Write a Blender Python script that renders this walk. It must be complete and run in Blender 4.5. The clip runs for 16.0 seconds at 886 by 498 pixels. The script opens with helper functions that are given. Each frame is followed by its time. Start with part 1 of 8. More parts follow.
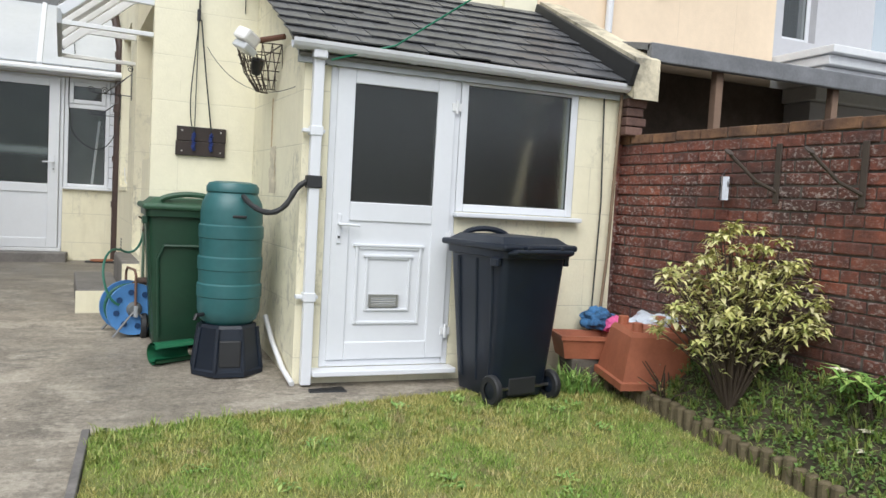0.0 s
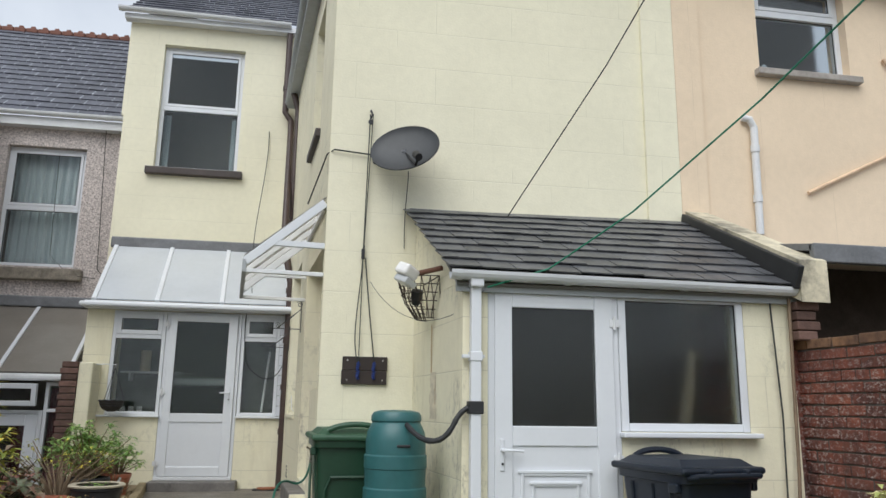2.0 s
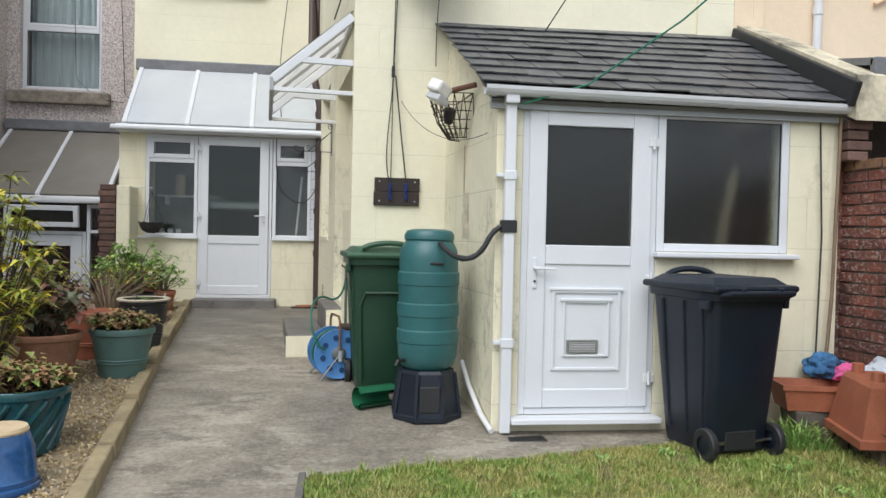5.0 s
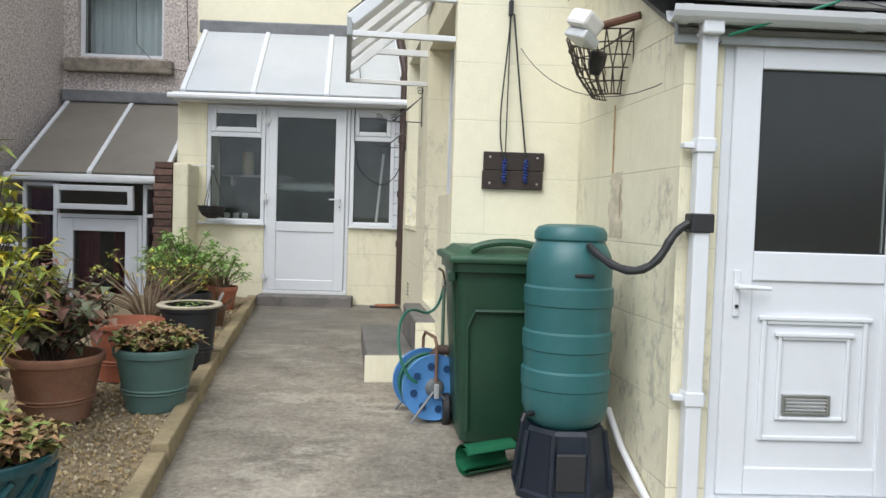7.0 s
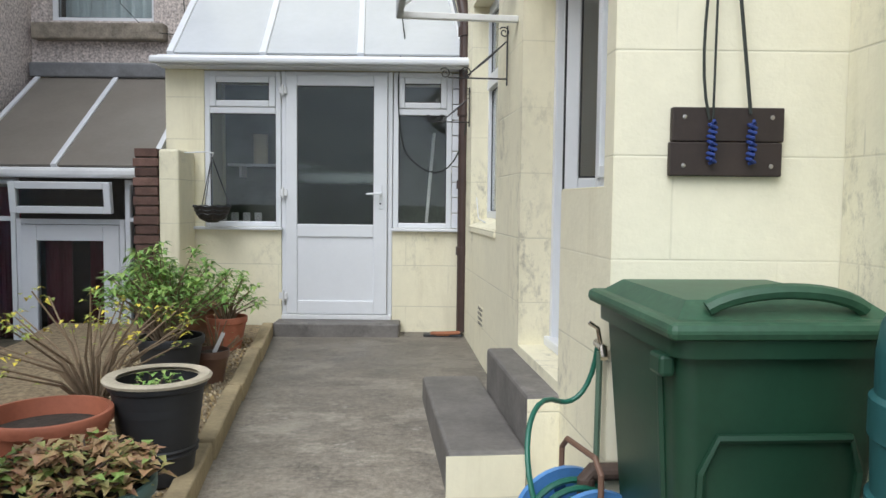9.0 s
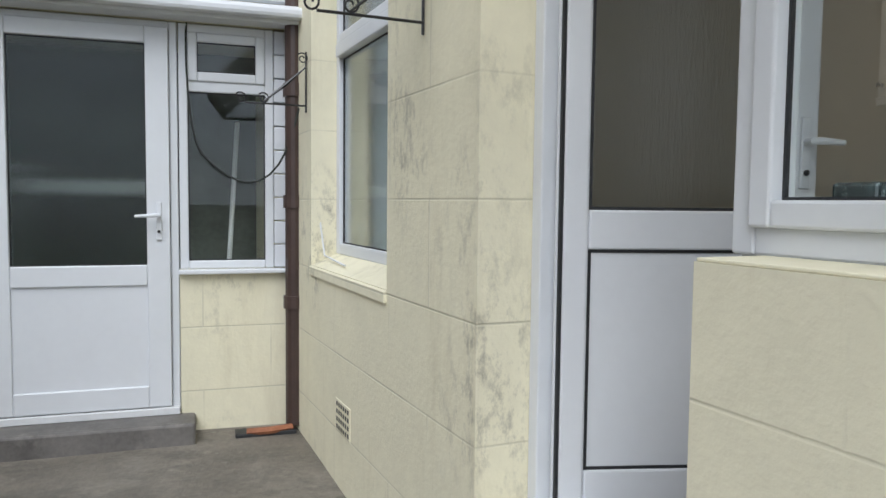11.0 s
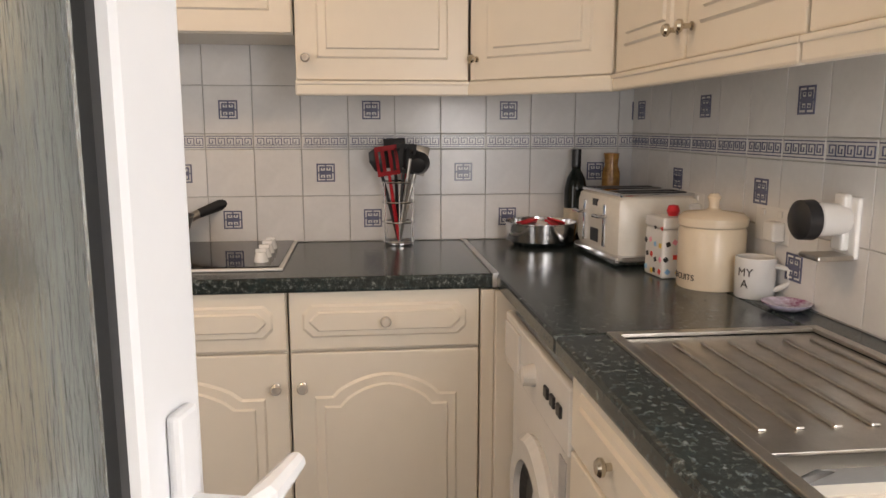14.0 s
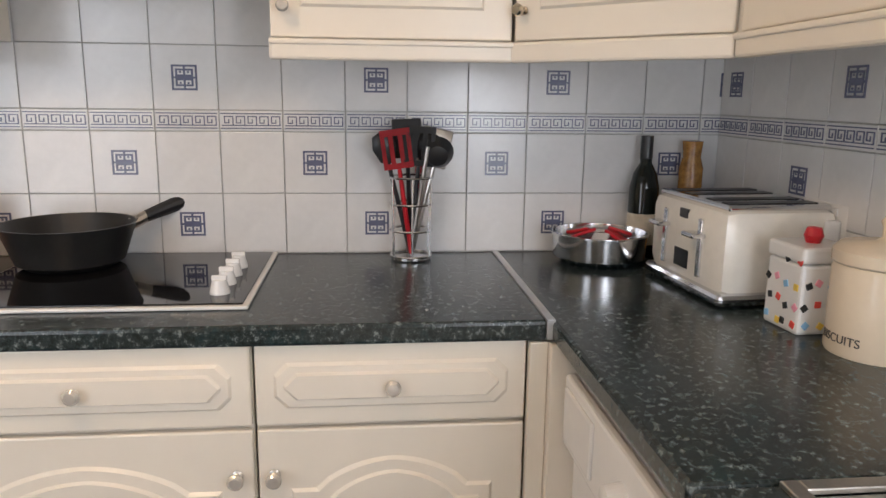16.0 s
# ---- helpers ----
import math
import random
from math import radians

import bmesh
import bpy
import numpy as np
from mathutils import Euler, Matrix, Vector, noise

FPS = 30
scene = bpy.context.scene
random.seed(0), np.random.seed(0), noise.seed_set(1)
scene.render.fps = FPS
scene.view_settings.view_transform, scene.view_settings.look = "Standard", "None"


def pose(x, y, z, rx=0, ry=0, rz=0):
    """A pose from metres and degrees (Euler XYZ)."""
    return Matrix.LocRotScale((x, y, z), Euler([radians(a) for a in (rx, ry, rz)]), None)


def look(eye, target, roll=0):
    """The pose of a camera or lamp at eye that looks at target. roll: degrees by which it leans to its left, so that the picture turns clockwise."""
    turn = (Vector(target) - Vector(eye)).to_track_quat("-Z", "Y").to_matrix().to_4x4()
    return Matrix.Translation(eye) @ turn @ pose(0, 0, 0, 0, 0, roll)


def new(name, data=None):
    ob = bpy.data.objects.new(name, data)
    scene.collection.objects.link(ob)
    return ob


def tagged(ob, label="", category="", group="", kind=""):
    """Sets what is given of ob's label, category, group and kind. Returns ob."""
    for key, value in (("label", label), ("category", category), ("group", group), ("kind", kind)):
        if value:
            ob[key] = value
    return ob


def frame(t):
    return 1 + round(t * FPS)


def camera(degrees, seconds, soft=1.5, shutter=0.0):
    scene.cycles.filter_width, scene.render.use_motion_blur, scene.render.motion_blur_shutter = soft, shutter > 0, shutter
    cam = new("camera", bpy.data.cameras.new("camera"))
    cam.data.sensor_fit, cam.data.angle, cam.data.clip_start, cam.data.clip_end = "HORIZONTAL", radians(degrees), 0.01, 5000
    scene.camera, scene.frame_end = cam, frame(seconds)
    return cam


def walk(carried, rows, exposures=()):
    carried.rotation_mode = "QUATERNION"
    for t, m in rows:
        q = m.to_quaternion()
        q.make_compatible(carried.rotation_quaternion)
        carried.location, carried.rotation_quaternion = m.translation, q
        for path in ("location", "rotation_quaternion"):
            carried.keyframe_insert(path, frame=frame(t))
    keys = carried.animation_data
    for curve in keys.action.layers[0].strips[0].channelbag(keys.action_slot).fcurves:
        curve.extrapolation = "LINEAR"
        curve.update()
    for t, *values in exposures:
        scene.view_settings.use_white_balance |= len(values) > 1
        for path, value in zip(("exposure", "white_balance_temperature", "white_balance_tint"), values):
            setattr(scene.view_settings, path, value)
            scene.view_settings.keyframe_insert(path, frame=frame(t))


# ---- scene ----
cam = camera(62.1, 16.0)
PATH = [
    (0, (0.203, -6.18, 0.924), (0.935, -4.323, 0.803), 3.2),
    (0.5, (0.159, -6.174, 0.934), (0.632, -4.232, 0.848), 2.3),
    (1, (0.138, -6.174, 0.944), (0.487, -4.205, 0.938), 1.4),
    (1.5, (0.125, -6.185, 0.965), (0.463, -4.222, 1.154), 1.5),
    (2, (0.116, -6.173, 1.015), (0.446, -4.246, 1.438), 0.8),
    (2.5, (0.114, -6.171, 1.081), (0.457, -4.303, 1.707), -0.3),
    (3, (0.125, -6.156, 1.078), (0.492, -4.308, 1.75), -0.2),
    (3.5, (0.131, -6.128, 1.039), (0.514, -4.225, 1.521), -0.2),
    (4, (0.124, -6.13, 0.997), (0.483, -4.179, 1.245), 0.3),
    (4.5, (0.124, -6.109, 0.965), (0.433, -4.134, 1.039), 0.9),
    (5, (0.113, -6.061, 0.944), (0.378, -4.079, 0.912), 1.2),
    (7.5, (-0.104, -3.993, 1.026), (-0.102, -1.995, 0.937), 1.2),
    (8, (-0.198, -3.48, 1.028), (-0.24, -1.482, 0.936), 0.5),
    (10.3, (-0.654, -1.13, 1.234), (-0.368, 0.844, 1.074), 0.9),
    (10.5, (-0.682, -0.915, 1.245), (-0.317, 1.046, 1.099), 0.9),
    (11, (-0.713, -0.424, 1.251), (-0.094, 1.474, 1.126), 0.6),
    (11.5, (-0.661, 0.057, 1.282), (0.27, 1.821, 1.137), -1.2),
    (12, (-0.593, 0.531, 1.321), (0.891, 1.856, 1.109), -0.5),
    (12.5, (-0.305, 0.869, 1.326), (1.51, 1.686, 1.138), 0.7),
    (13, (-0.028, 1.089, 1.393), (1.938, 1.41, 1.211), 0.1),
    (13.5, (0.199, 1.149, 1.548), (2.185, 1.058, 1.324), 0.5),
    (14, (0.418, 1.108, 1.678), (2.379, 0.888, 1.353), -0.0),
    (14.5, (0.652, 1.099, 1.738), (2.597, 0.737, 1.444), 0.8),
    (15, (0.823, 1.095, 1.732), (2.777, 0.762, 1.467), 1.1),
    (15.5, (0.914, 1.079, 1.705), (2.872, 0.926, 1.327), 1.6),
    (16, (1.021, 1.092, 1.702), (2.968, 0.889, 1.292), 0.7),
]
EXPO = [(0, 1.0, 6300, 10), (1.0, 0.95, 6300, 10), (2.0, 0.6, 6250, 9), (3.0, 0.35, 6200, 8), (4.0, 0.6, 6250, 9), (5, 0.85, 6250, 10), (8, 1.0, 6150, 10), (10.3, 0.90, 6000, 10), (11.5, 0.85, 5950, 10), (12.0, 0.98, 6000, 10), (12.5, 1.25, 6150, 11), (13.0, 2.05, 6600, 14), (13.6, 2.55, 7200, 18), (14.3, 2.72, 6950, 16), (15.2, 2.92, 6650, 15), (16, 2.98, 6200, 14)]
walk(cam, [(t, look(eye, target, roll)) for t, eye, target, roll in PATH], EXPO)

# ---- world and sun ----
world = bpy.data.worlds.new("overcast_sky")
scene.world = world
world.use_nodes = True
wn, wl = world.node_tree.nodes, world.node_tree.links
sky = wn.new("ShaderNodeTexSky")
sky.sky_type, sky.sun_disc = "NISHITA", False
sky.sun_elevation, sky.sun_rotation = radians(48), radians(152)
sky_dim = wn.new("ShaderNodeVectorMath")
sky_dim.operation = "SCALE"
sky_dim.inputs["Scale"].default_value = 0.10
wl.new(sky.outputs[0], sky_dim.inputs[0])
w_tc = wn.new("ShaderNodeTexCoord")
cloud = wn.new("ShaderNodeTexNoise")
cloud.inputs["Scale"].default_value, cloud.inputs["Detail"].default_value, cloud.inputs["Distortion"].default_value = 2.6, 6, 0.4
wl.new(w_tc.outputs["Generated"], cloud.inputs["Vector"])
cloud_ramp = wn.new("ShaderNodeValToRGB")
cloud_ramp.color_ramp.elements[0].position, cloud_ramp.color_ramp.elements[0].color = 0.32, (0.36, 0.39, 0.44, 1)
cloud_ramp.color_ramp.elements[1].position, cloud_ramp.color_ramp.elements[1].color = 0.66, (0.58, 0.60, 0.63, 1)
wl.new(cloud.outputs["Fac"], cloud_ramp.inputs[0])
sky_mix = wn.new("ShaderNodeMix")
sky_mix.data_type = "RGBA"
sky_mix.inputs[0].default_value = 0.9
wl.new(sky_dim.outputs[0], sky_mix.inputs[6])
wl.new(cloud_ramp.outputs[0], sky_mix.inputs[7])
wl.new(sky_mix.outputs[2], wn["Background"].inputs["Color"])
wn["Background"].inputs["Strength"].default_value = 1.0

sun = new("sun", bpy.data.lights.new("sun", "SUN"))
sun.data.energy, sun.data.angle, sun.data.color = 1.5, radians(50), (1.0, 0.97, 0.92)
sun.matrix_world = look((-2.9, -6.3, 8), (0.5, 0, 0))


def daylight(name, m, w, h, energy):
    """Sky light that comes in through an opening."""
    la = bpy.data.lights.new(name, "AREA")
    la.shape, la.size, la.size_y, la.energy, la.color = "RECTANGLE", w, h, energy, (0.93, 0.97, 1.0)
    new(name, la).matrix_world = m


# ---- materials ----
def nodes_of(name, rough=0.6, metal=0.0, spec=0.5):
    m = bpy.data.materials.new(name)
    m.use_nodes = True
    nt = m.node_tree
    b = nt.nodes["Principled BSDF"]
    b.inputs["Roughness"].default_value = rough
    b.inputs["Metallic"].default_value = metal
    b.inputs["Specular IOR Level"].default_value = spec
    return m, nt, b


def noise_node(nt, scale, detail=4, rough=0.6, stretch=None, coords="Object"):
    tc = nt.nodes.new("ShaderNodeTexCoord")
    n = nt.nodes.new("ShaderNodeTexNoise")
    n.inputs["Scale"].default_value, n.inputs["Detail"].default_value, n.inputs["Roughness"].default_value = scale, detail, rough
    if coords == "World":
        g = nt.nodes.new("ShaderNodeNewGeometry")
        src = g.outputs["Position"]
    else:
        src = tc.outputs[coords]
    if stretch:
        mp = nt.nodes.new("ShaderNodeMapping")
        mp.inputs["Scale"].default_value = stretch
        nt.links.new(src, mp.inputs[0])
        src = mp.outputs[0]
    nt.links.new(src, n.inputs["Vector"])
    return n.outputs["Fac"]


def ramp(nt, fac, stops):
    r = nt.nodes.new("ShaderNodeValToRGB")
    e = r.color_ramp.elements
    while len(e) < len(stops):
        e.new(0.5)
    for el, (p, c) in zip(e, stops):
        el.position, el.color = p, (*c, 1) if len(c) == 3 else c
    nt.links.new(fac, r.inputs[0])
    return r.outputs[0]


def mixc(nt, fac, a, b, mode="MIX"):
    n = nt.nodes.new("ShaderNodeMix")
    n.data_type, n.blend_type = "RGBA", mode
    for sock, v in ((n.inputs[0], fac), (n.inputs[6], a), (n.inputs[7], b)):
        if isinstance(v, (int, float)):
            sock.default_value = v
        elif isinstance(v, tuple):
            sock.default_value = (*v, 1)
        else:
            nt.links.new(v, sock)
    return n.outputs[2]


def bump(nt, b, fac, strength=0.3, dist=0.01):
    n = nt.nodes.new("ShaderNodeBump")
    n.inputs["Strength"].default_value, n.inputs["Distance"].default_value = strength, dist
    nt.links.new(fac, n.inputs["Height"])
    nt.links.new(n.outputs[0], b.inputs["Normal"])


def mat(name, col, rough=0.6, metal=0.0, var=0.15, scale=8.0, bumps=0.0, bscale=60, spec=0.5, dirt=None, dirt_at=0.62, rnd=0.0, stretch=None):
    """A surface with variation at two scales, optional dirt colour and fine relief."""
    m, nt, b = nodes_of(name, rough, metal, spec)
    lo = tuple(c * (1 - var) for c in col)
    hi = tuple(min(1, c * (1 + var)) for c in col)
    c = ramp(nt, noise_node(nt, scale, stretch=stretch), [(0.3, lo), (0.7, hi)])
    fine = noise_node(nt, scale * 9, 3)
    c = mixc(nt, 0.25, c, ramp(nt, fine, [(0.35, lo), (0.65, hi)]))
    if dirt:
        d = ramp(nt, noise_node(nt, scale * 0.37, 6, 0.7), [(dirt_at, (0, 0, 0)), (min(1, dirt_at + 0.15), (1, 1, 1))])
        c = mixc(nt, d, c, dirt)
    if rnd:
        oi = nt.nodes.new("ShaderNodeObjectInfo")
        hsv = nt.nodes.new("ShaderNodeHueSaturation")
        mr = nt.nodes.new("ShaderNodeMapRange")
        mr.inputs[3].default_value, mr.inputs[4].default_value = 1 - rnd, 1 + rnd
        nt.links.new(oi.outputs["Random"], mr.inputs[0])
        nt.links.new(mr.outputs[0], hsv.inputs["Value"])
        nt.links.new(c, hsv.inputs["Color"])
        c = hsv.outputs[0]
    nt.links.new(c, b.inputs["Base Color"])
    if bumps:
        bump(nt, b, noise_node(nt, bscale, 3), bumps, 0.004)
    return m


def render_mat(name, col, joints=True, stains=True, course=0.349, off=1.262, mould_at=0.50):
    """Painted cement render with lined-out ashlar joints, hairline cracks, streaks and mould."""
    m, nt, b = nodes_of(name, 0.75)
    g = nt.nodes.new("ShaderNodeNewGeometry")
    sep = nt.nodes.new("ShaderNodeSeparateXYZ")
    nt.links.new(g.outputs["Position"], sep.inputs[0])
    lo, hi = tuple(c * 0.92 for c in col), tuple(min(1, c * 1.06) for c in col)
    c = ramp(nt, noise_node(nt, 1.3, 5, coords="World"), [(0.3, lo), (0.7, hi)])
    c = mixc(nt, 0.3, c, ramp(nt, noise_node(nt, 14, 4, coords="World"), [(0.35, lo), (0.65, hi)]))
    height = noise_node(nt, 45, 4, coords="World")
    if stains:
        streak = noise_node(nt, 2.2, 6, 0.7, (3.0, 3.0, 0.35), "World")
        c = mixc(nt, ramp(nt, streak, [(0.54, (0, 0, 0)), (0.78, (0.5, 0.5, 0.5))]), c, tuple(v * k for v, k in zip(col, (0.72, 0.69, 0.62))))
        mould = noise_node(nt, 13, 9, 0.8, (1.0, 1.0, 0.55), "World")
        patch = noise_node(nt, 1.1, 2, 0.5, coords="World")
        mm = nt.nodes.new("ShaderNodeMath")
        mm.operation = "MULTIPLY"
        nt.links.new(ramp(nt, mould, [(0.50, (0, 0, 0)), (0.66, (1, 1, 1))]), mm.inputs[0])
        nt.links.new(ramp(nt, patch, [(mould_at, (0, 0, 0)), (mould_at + 0.16, (0.62, 0.62, 0.62))]), mm.inputs[1])
        c = mixc(nt, mm.outputs[0], c, (0.16, 0.15, 0.12))
    if joints:
        def math2(op, p, q):
            n = nt.nodes.new("ShaderNodeMath")
            n.operation = op
            for k, v in enumerate((p, q)):
                if isinstance(v, (int, float)):
                    n.inputs[k].default_value = v
                else:
                    nt.links.new(v, n.inputs[k])
            return n.outputs[0]

        def groove(v, half):
            g = nt.nodes.new("ShaderNodeMapRange")
            g.inputs[1].default_value, g.inputs[2].default_value, g.inputs[3].default_value, g.inputs[4].default_value = 0.0012, 0.0048, 1.0, 0.0
            nt.links.new(math2("PINGPONG", v, half), g.inputs[0])
            return g.outputs[0]
        nsep = nt.nodes.new("ShaderNodeSeparateXYZ")
        nt.links.new(g.outputs["True Normal"], nsep.inputs[0])
        along = math2("ADD", math2("MULTIPLY", math2("ABSOLUTE", nsep.outputs["X"], 0), sep.outputs["Y"]), math2("MULTIPLY", math2("ABSOLUTE", nsep.outputs["Y"], 0), sep.outputs["X"]))
        up = math2("ADD", sep.outputs["Z"], -off + 50 * course)
        row = math2("FLOOR", math2("DIVIDE", up, course), 0)
        flat = groove(up, course / 2)
        upright = groove(math2("ADD", math2("ADD", along, 50 * 0.72), math2("MULTIPLY", math2("MODULO", row, 2.0), 0.36)), 0.36)
        faint = ramp(nt, noise_node(nt, 1.7, 3, coords="World"), [(0.38, (0.35, 0.35, 0.35)), (0.56, (1, 1, 1))])
        faint2 = ramp(nt, noise_node(nt, 2.3, 3, coords="World"), [(0.44, (0, 0, 0)), (0.58, (0.8, 0.8, 0.8))])
        lines = math2("MAXIMUM", math2("MULTIPLY", flat, faint), math2("MULTIPLY", upright, faint2))
        c = mixc(nt, lines, c, tuple(v * (0.74 if stains else 0.86) for v in col))
        height = math2("SUBTRACT", height, lines)
    nt.links.new(c, b.inputs["Base Color"])
    bump(nt, b, height, 0.35, 0.006)
    return m


def glass_mat(name, rough=0.0, tint=(0.9, 0.95, 0.93), ripple=0.0):
    """Glass as a mix of clear transmission and mirror gloss."""
    m, nt, b = nodes_of(name, rough)
    b.inputs["Base Color"].default_value = (*tint, 1)
    b.inputs["Transmission Weight"].default_value = 1.0
    b.inputs["IOR"].default_value = 1.45
    if ripple:
        bump(nt, b, noise_node(nt, 30, 3, stretch=(6, 6, 0.5)), ripple, 0.004)
    return m


CREAM = (0.79, 0.745, 0.56)
M_RENDER = render_mat("cream_render", CREAM)
M_RENDER_SHED = render_mat("mouldy_cream_render", CREAM, mould_at=0.40)
M_RENDER_UP = render_mat("cream_render_upper", (0.80, 0.76, 0.585), stains=False)
M_PEACH = render_mat("peach_render", (0.78, 0.63, 0.46), stains=False, course=50)
M_GREY_RENDER = render_mat("grey_render", (0.50, 0.50, 0.52), stains=False, course=50)
M_PEBBLE = mat("pebbledash", (0.50, 0.445, 0.42), 0.9, var=0.75, scale=42, bumps=1.0, bscale=70)
M_UPVC = mat("white_upvc", (0.69, 0.71, 0.74), 0.28, var=0.03, scale=3, dirt=(0.62, 0.62, 0.60), dirt_at=0.74)
M_UPVC_DULL = mat("weathered_white_plastic", (0.70, 0.71, 0.72), 0.45, var=0.08, scale=5, dirt=(0.42, 0.41, 0.38), dirt_at=0.66)
M_GUT_GREY = mat("grey_gutter_plastic", (0.36, 0.38, 0.39), 0.5, var=0.12, scale=6)
M_GASKET = mat("black_rubber", (0.02, 0.021, 0.023), 0.55, var=0.2)
M_GLASS = glass_mat("clear_glass")
M_OBSCURE = glass_mat("reeded_obscure_glass", 0.22, (0.63, 0.68, 0.66), 0.30)
M_OBSCURE_DARK = glass_mat("wet_obscure_glass", 0.15, (0.60, 0.68, 0.66), 0.5)
M_DARKGLASS = glass_mat("dark_window_glass", 0.03, (0.62, 0.66, 0.66), 0.05)
m, nt, bc = nodes_of("worn_wet_concrete", 0.62)
cc = ramp(nt, noise_node(nt, 1.1, 6, 0.7, coords="World"), [(0.38, (0.13, 0.112, 0.088)), (0.50, (0.27, 0.235, 0.182)), (0.62, (0.45, 0.39, 0.30))])
cc = mixc(nt, 0.5, cc, ramp(nt, noise_node(nt, 4.5, 8, 0.75, (0.8, 1.2, 1), "World"), [(0.38, (0.12, 0.105, 0.085)), (0.62, (0.42, 0.37, 0.295))]))
cc = mixc(nt, ramp(nt, noise_node(nt, 1.9, 8, 0.75, (0.8, 1.3, 1), "World"), [(0.52, (0, 0, 0)), (0.58, (0.8, 0.8, 0.8))]), cc, (0.50, 0.45, 0.365))
cc = mixc(nt, ramp(nt, noise_node(nt, 2.7, 8, 0.8, (0.7, 1.5, 1), "World"), [(0.53, (0, 0, 0)), (0.61, (0.75, 0.75, 0.75))]), cc, (0.095, 0.085, 0.068))
cc = mixc(nt, ramp(nt, noise_node(nt, 14, 4, 0.6, coords="World"), [(0.66, (0, 0, 0)), (0.72, (0.8, 0.8, 0.8))]), cc, (0.56, 0.53, 0.47))
cc = mixc(nt, 0.42, cc, ramp(nt, noise_node(nt, 34, 5, 0.8, coords="World"), [(0.36, (0.085, 0.076, 0.062)), (0.52, (0.27, 0.24, 0.195)), (0.66, (0.46, 0.41, 0.34))]))
geo = nt.nodes.new("ShaderNodeNewGeometry")
gsep = nt.nodes.new("ShaderNodeSeparateXYZ")
nt.links.new(geo.outputs["Position"], gsep.inputs[0])
edge = nt.nodes.new("ShaderNodeMath")
edge.operation = "MULTIPLY_ADD"
edge.inputs[1].default_value = 2.6
nt.links.new(noise_node(nt, 1.4, 6, 0.7, coords="World"), edge.inputs[0])
nt.links.new(gsep.outputs["Y"], edge.inputs[2])
damp = nt.nodes.new("ShaderNodeMapRange")
damp.inputs[1].default_value, damp.inputs[2].default_value, damp.inputs[3].default_value, damp.inputs[4].default_value = 2.0, 4.0, 0.0, 0.62
nt.links.new(edge.outputs[0], damp.inputs[0])
cement = ramp(nt, noise_node(nt, 3.2, 7, 0.7, coords="World"), [(0.36, (0.070, 0.064, 0.056)), (0.52, (0.115, 0.105, 0.092)), (0.64, (0.20, 0.185, 0.16))])
cc = mixc(nt, damp.outputs[0], cc, cement)
nt.links.new(cc, bc.inputs["Base Color"])
nt.links.new(ramp(nt, noise_node(nt, 1.6, 4, coords="World"), [(0.35, (0.42, 0.42, 0.42)), (0.65, (0.85, 0.85, 0.85))]), bc.inputs["Roughness"])
bump(nt, bc, noise_node(nt, 24, 6, 0.7, coords="World"), 0.8, 0.012)
M_CONCRETE = m
M_STEP = mat("grey_painted_step", (0.15, 0.14, 0.13), 0.6, var=0.35, scale=5, bumps=0.3, dirt=(0.28, 0.26, 0.24), dirt_at=0.58)
M_SLATE = mat("slate", (0.085, 0.088, 0.095), 0.42, var=0.35, scale=7, bumps=0.35, bscale=50, rnd=0.18, dirt=(0.16, 0.155, 0.14), dirt_at=0.62)
M_SLATE_ROOF = mat("far_slate", (0.115, 0.12, 0.145), 0.5, var=0.35, scale=5, bumps=0.3, rnd=0.25)
def brick_mat(name, dark, mid, light, bloom):
    """Old brick: each its own tone, grime in patches, white salt specks that gather in clouds."""
    m, nt, b = nodes_of(name, 0.85)
    oi = nt.nodes.new("ShaderNodeObjectInfo")
    c = ramp(nt, oi.outputs["Random"], [(0.0, dark), (0.3, mid), (0.75, mid), (1.0, light)])
    c = mixc(nt, 0.45, c, ramp(nt, noise_node(nt, 19, 6, 0.7, coords="World"), [(0.35, dark), (0.62, light)]))
    grime = ramp(nt, noise_node(nt, 1.5, 5, 0.65, coords="World"), [(0.42, (0, 0, 0)), (0.58, (0.8, 0.8, 0.8))])
    c = mixc(nt, grime, c, (0.055, 0.032, 0.028))
    if bloom:
        mm = nt.nodes.new("ShaderNodeMath")
        mm.operation = "MULTIPLY"
        nt.links.new(ramp(nt, noise_node(nt, 34, 5, 0.75, (1, 1, 1.6), "World"), [(0.53, (0, 0, 0)), (0.60, (1, 1, 1))]), mm.inputs[0])
        nt.links.new(ramp(nt, noise_node(nt, 1.9, 4, 0.6, coords="World"), [(0.40, (0.08, 0.08, 0.08)), (0.58, (0.75, 0.75, 0.75))]), mm.inputs[1])
        c = mixc(nt, mm.outputs[0], c, (0.42, 0.36, 0.325))
    nt.links.new(c, b.inputs["Base Color"])
    bump(nt, b, noise_node(nt, 55, 4, 0.7, coords="World"), 1.0, 0.008)
    return m


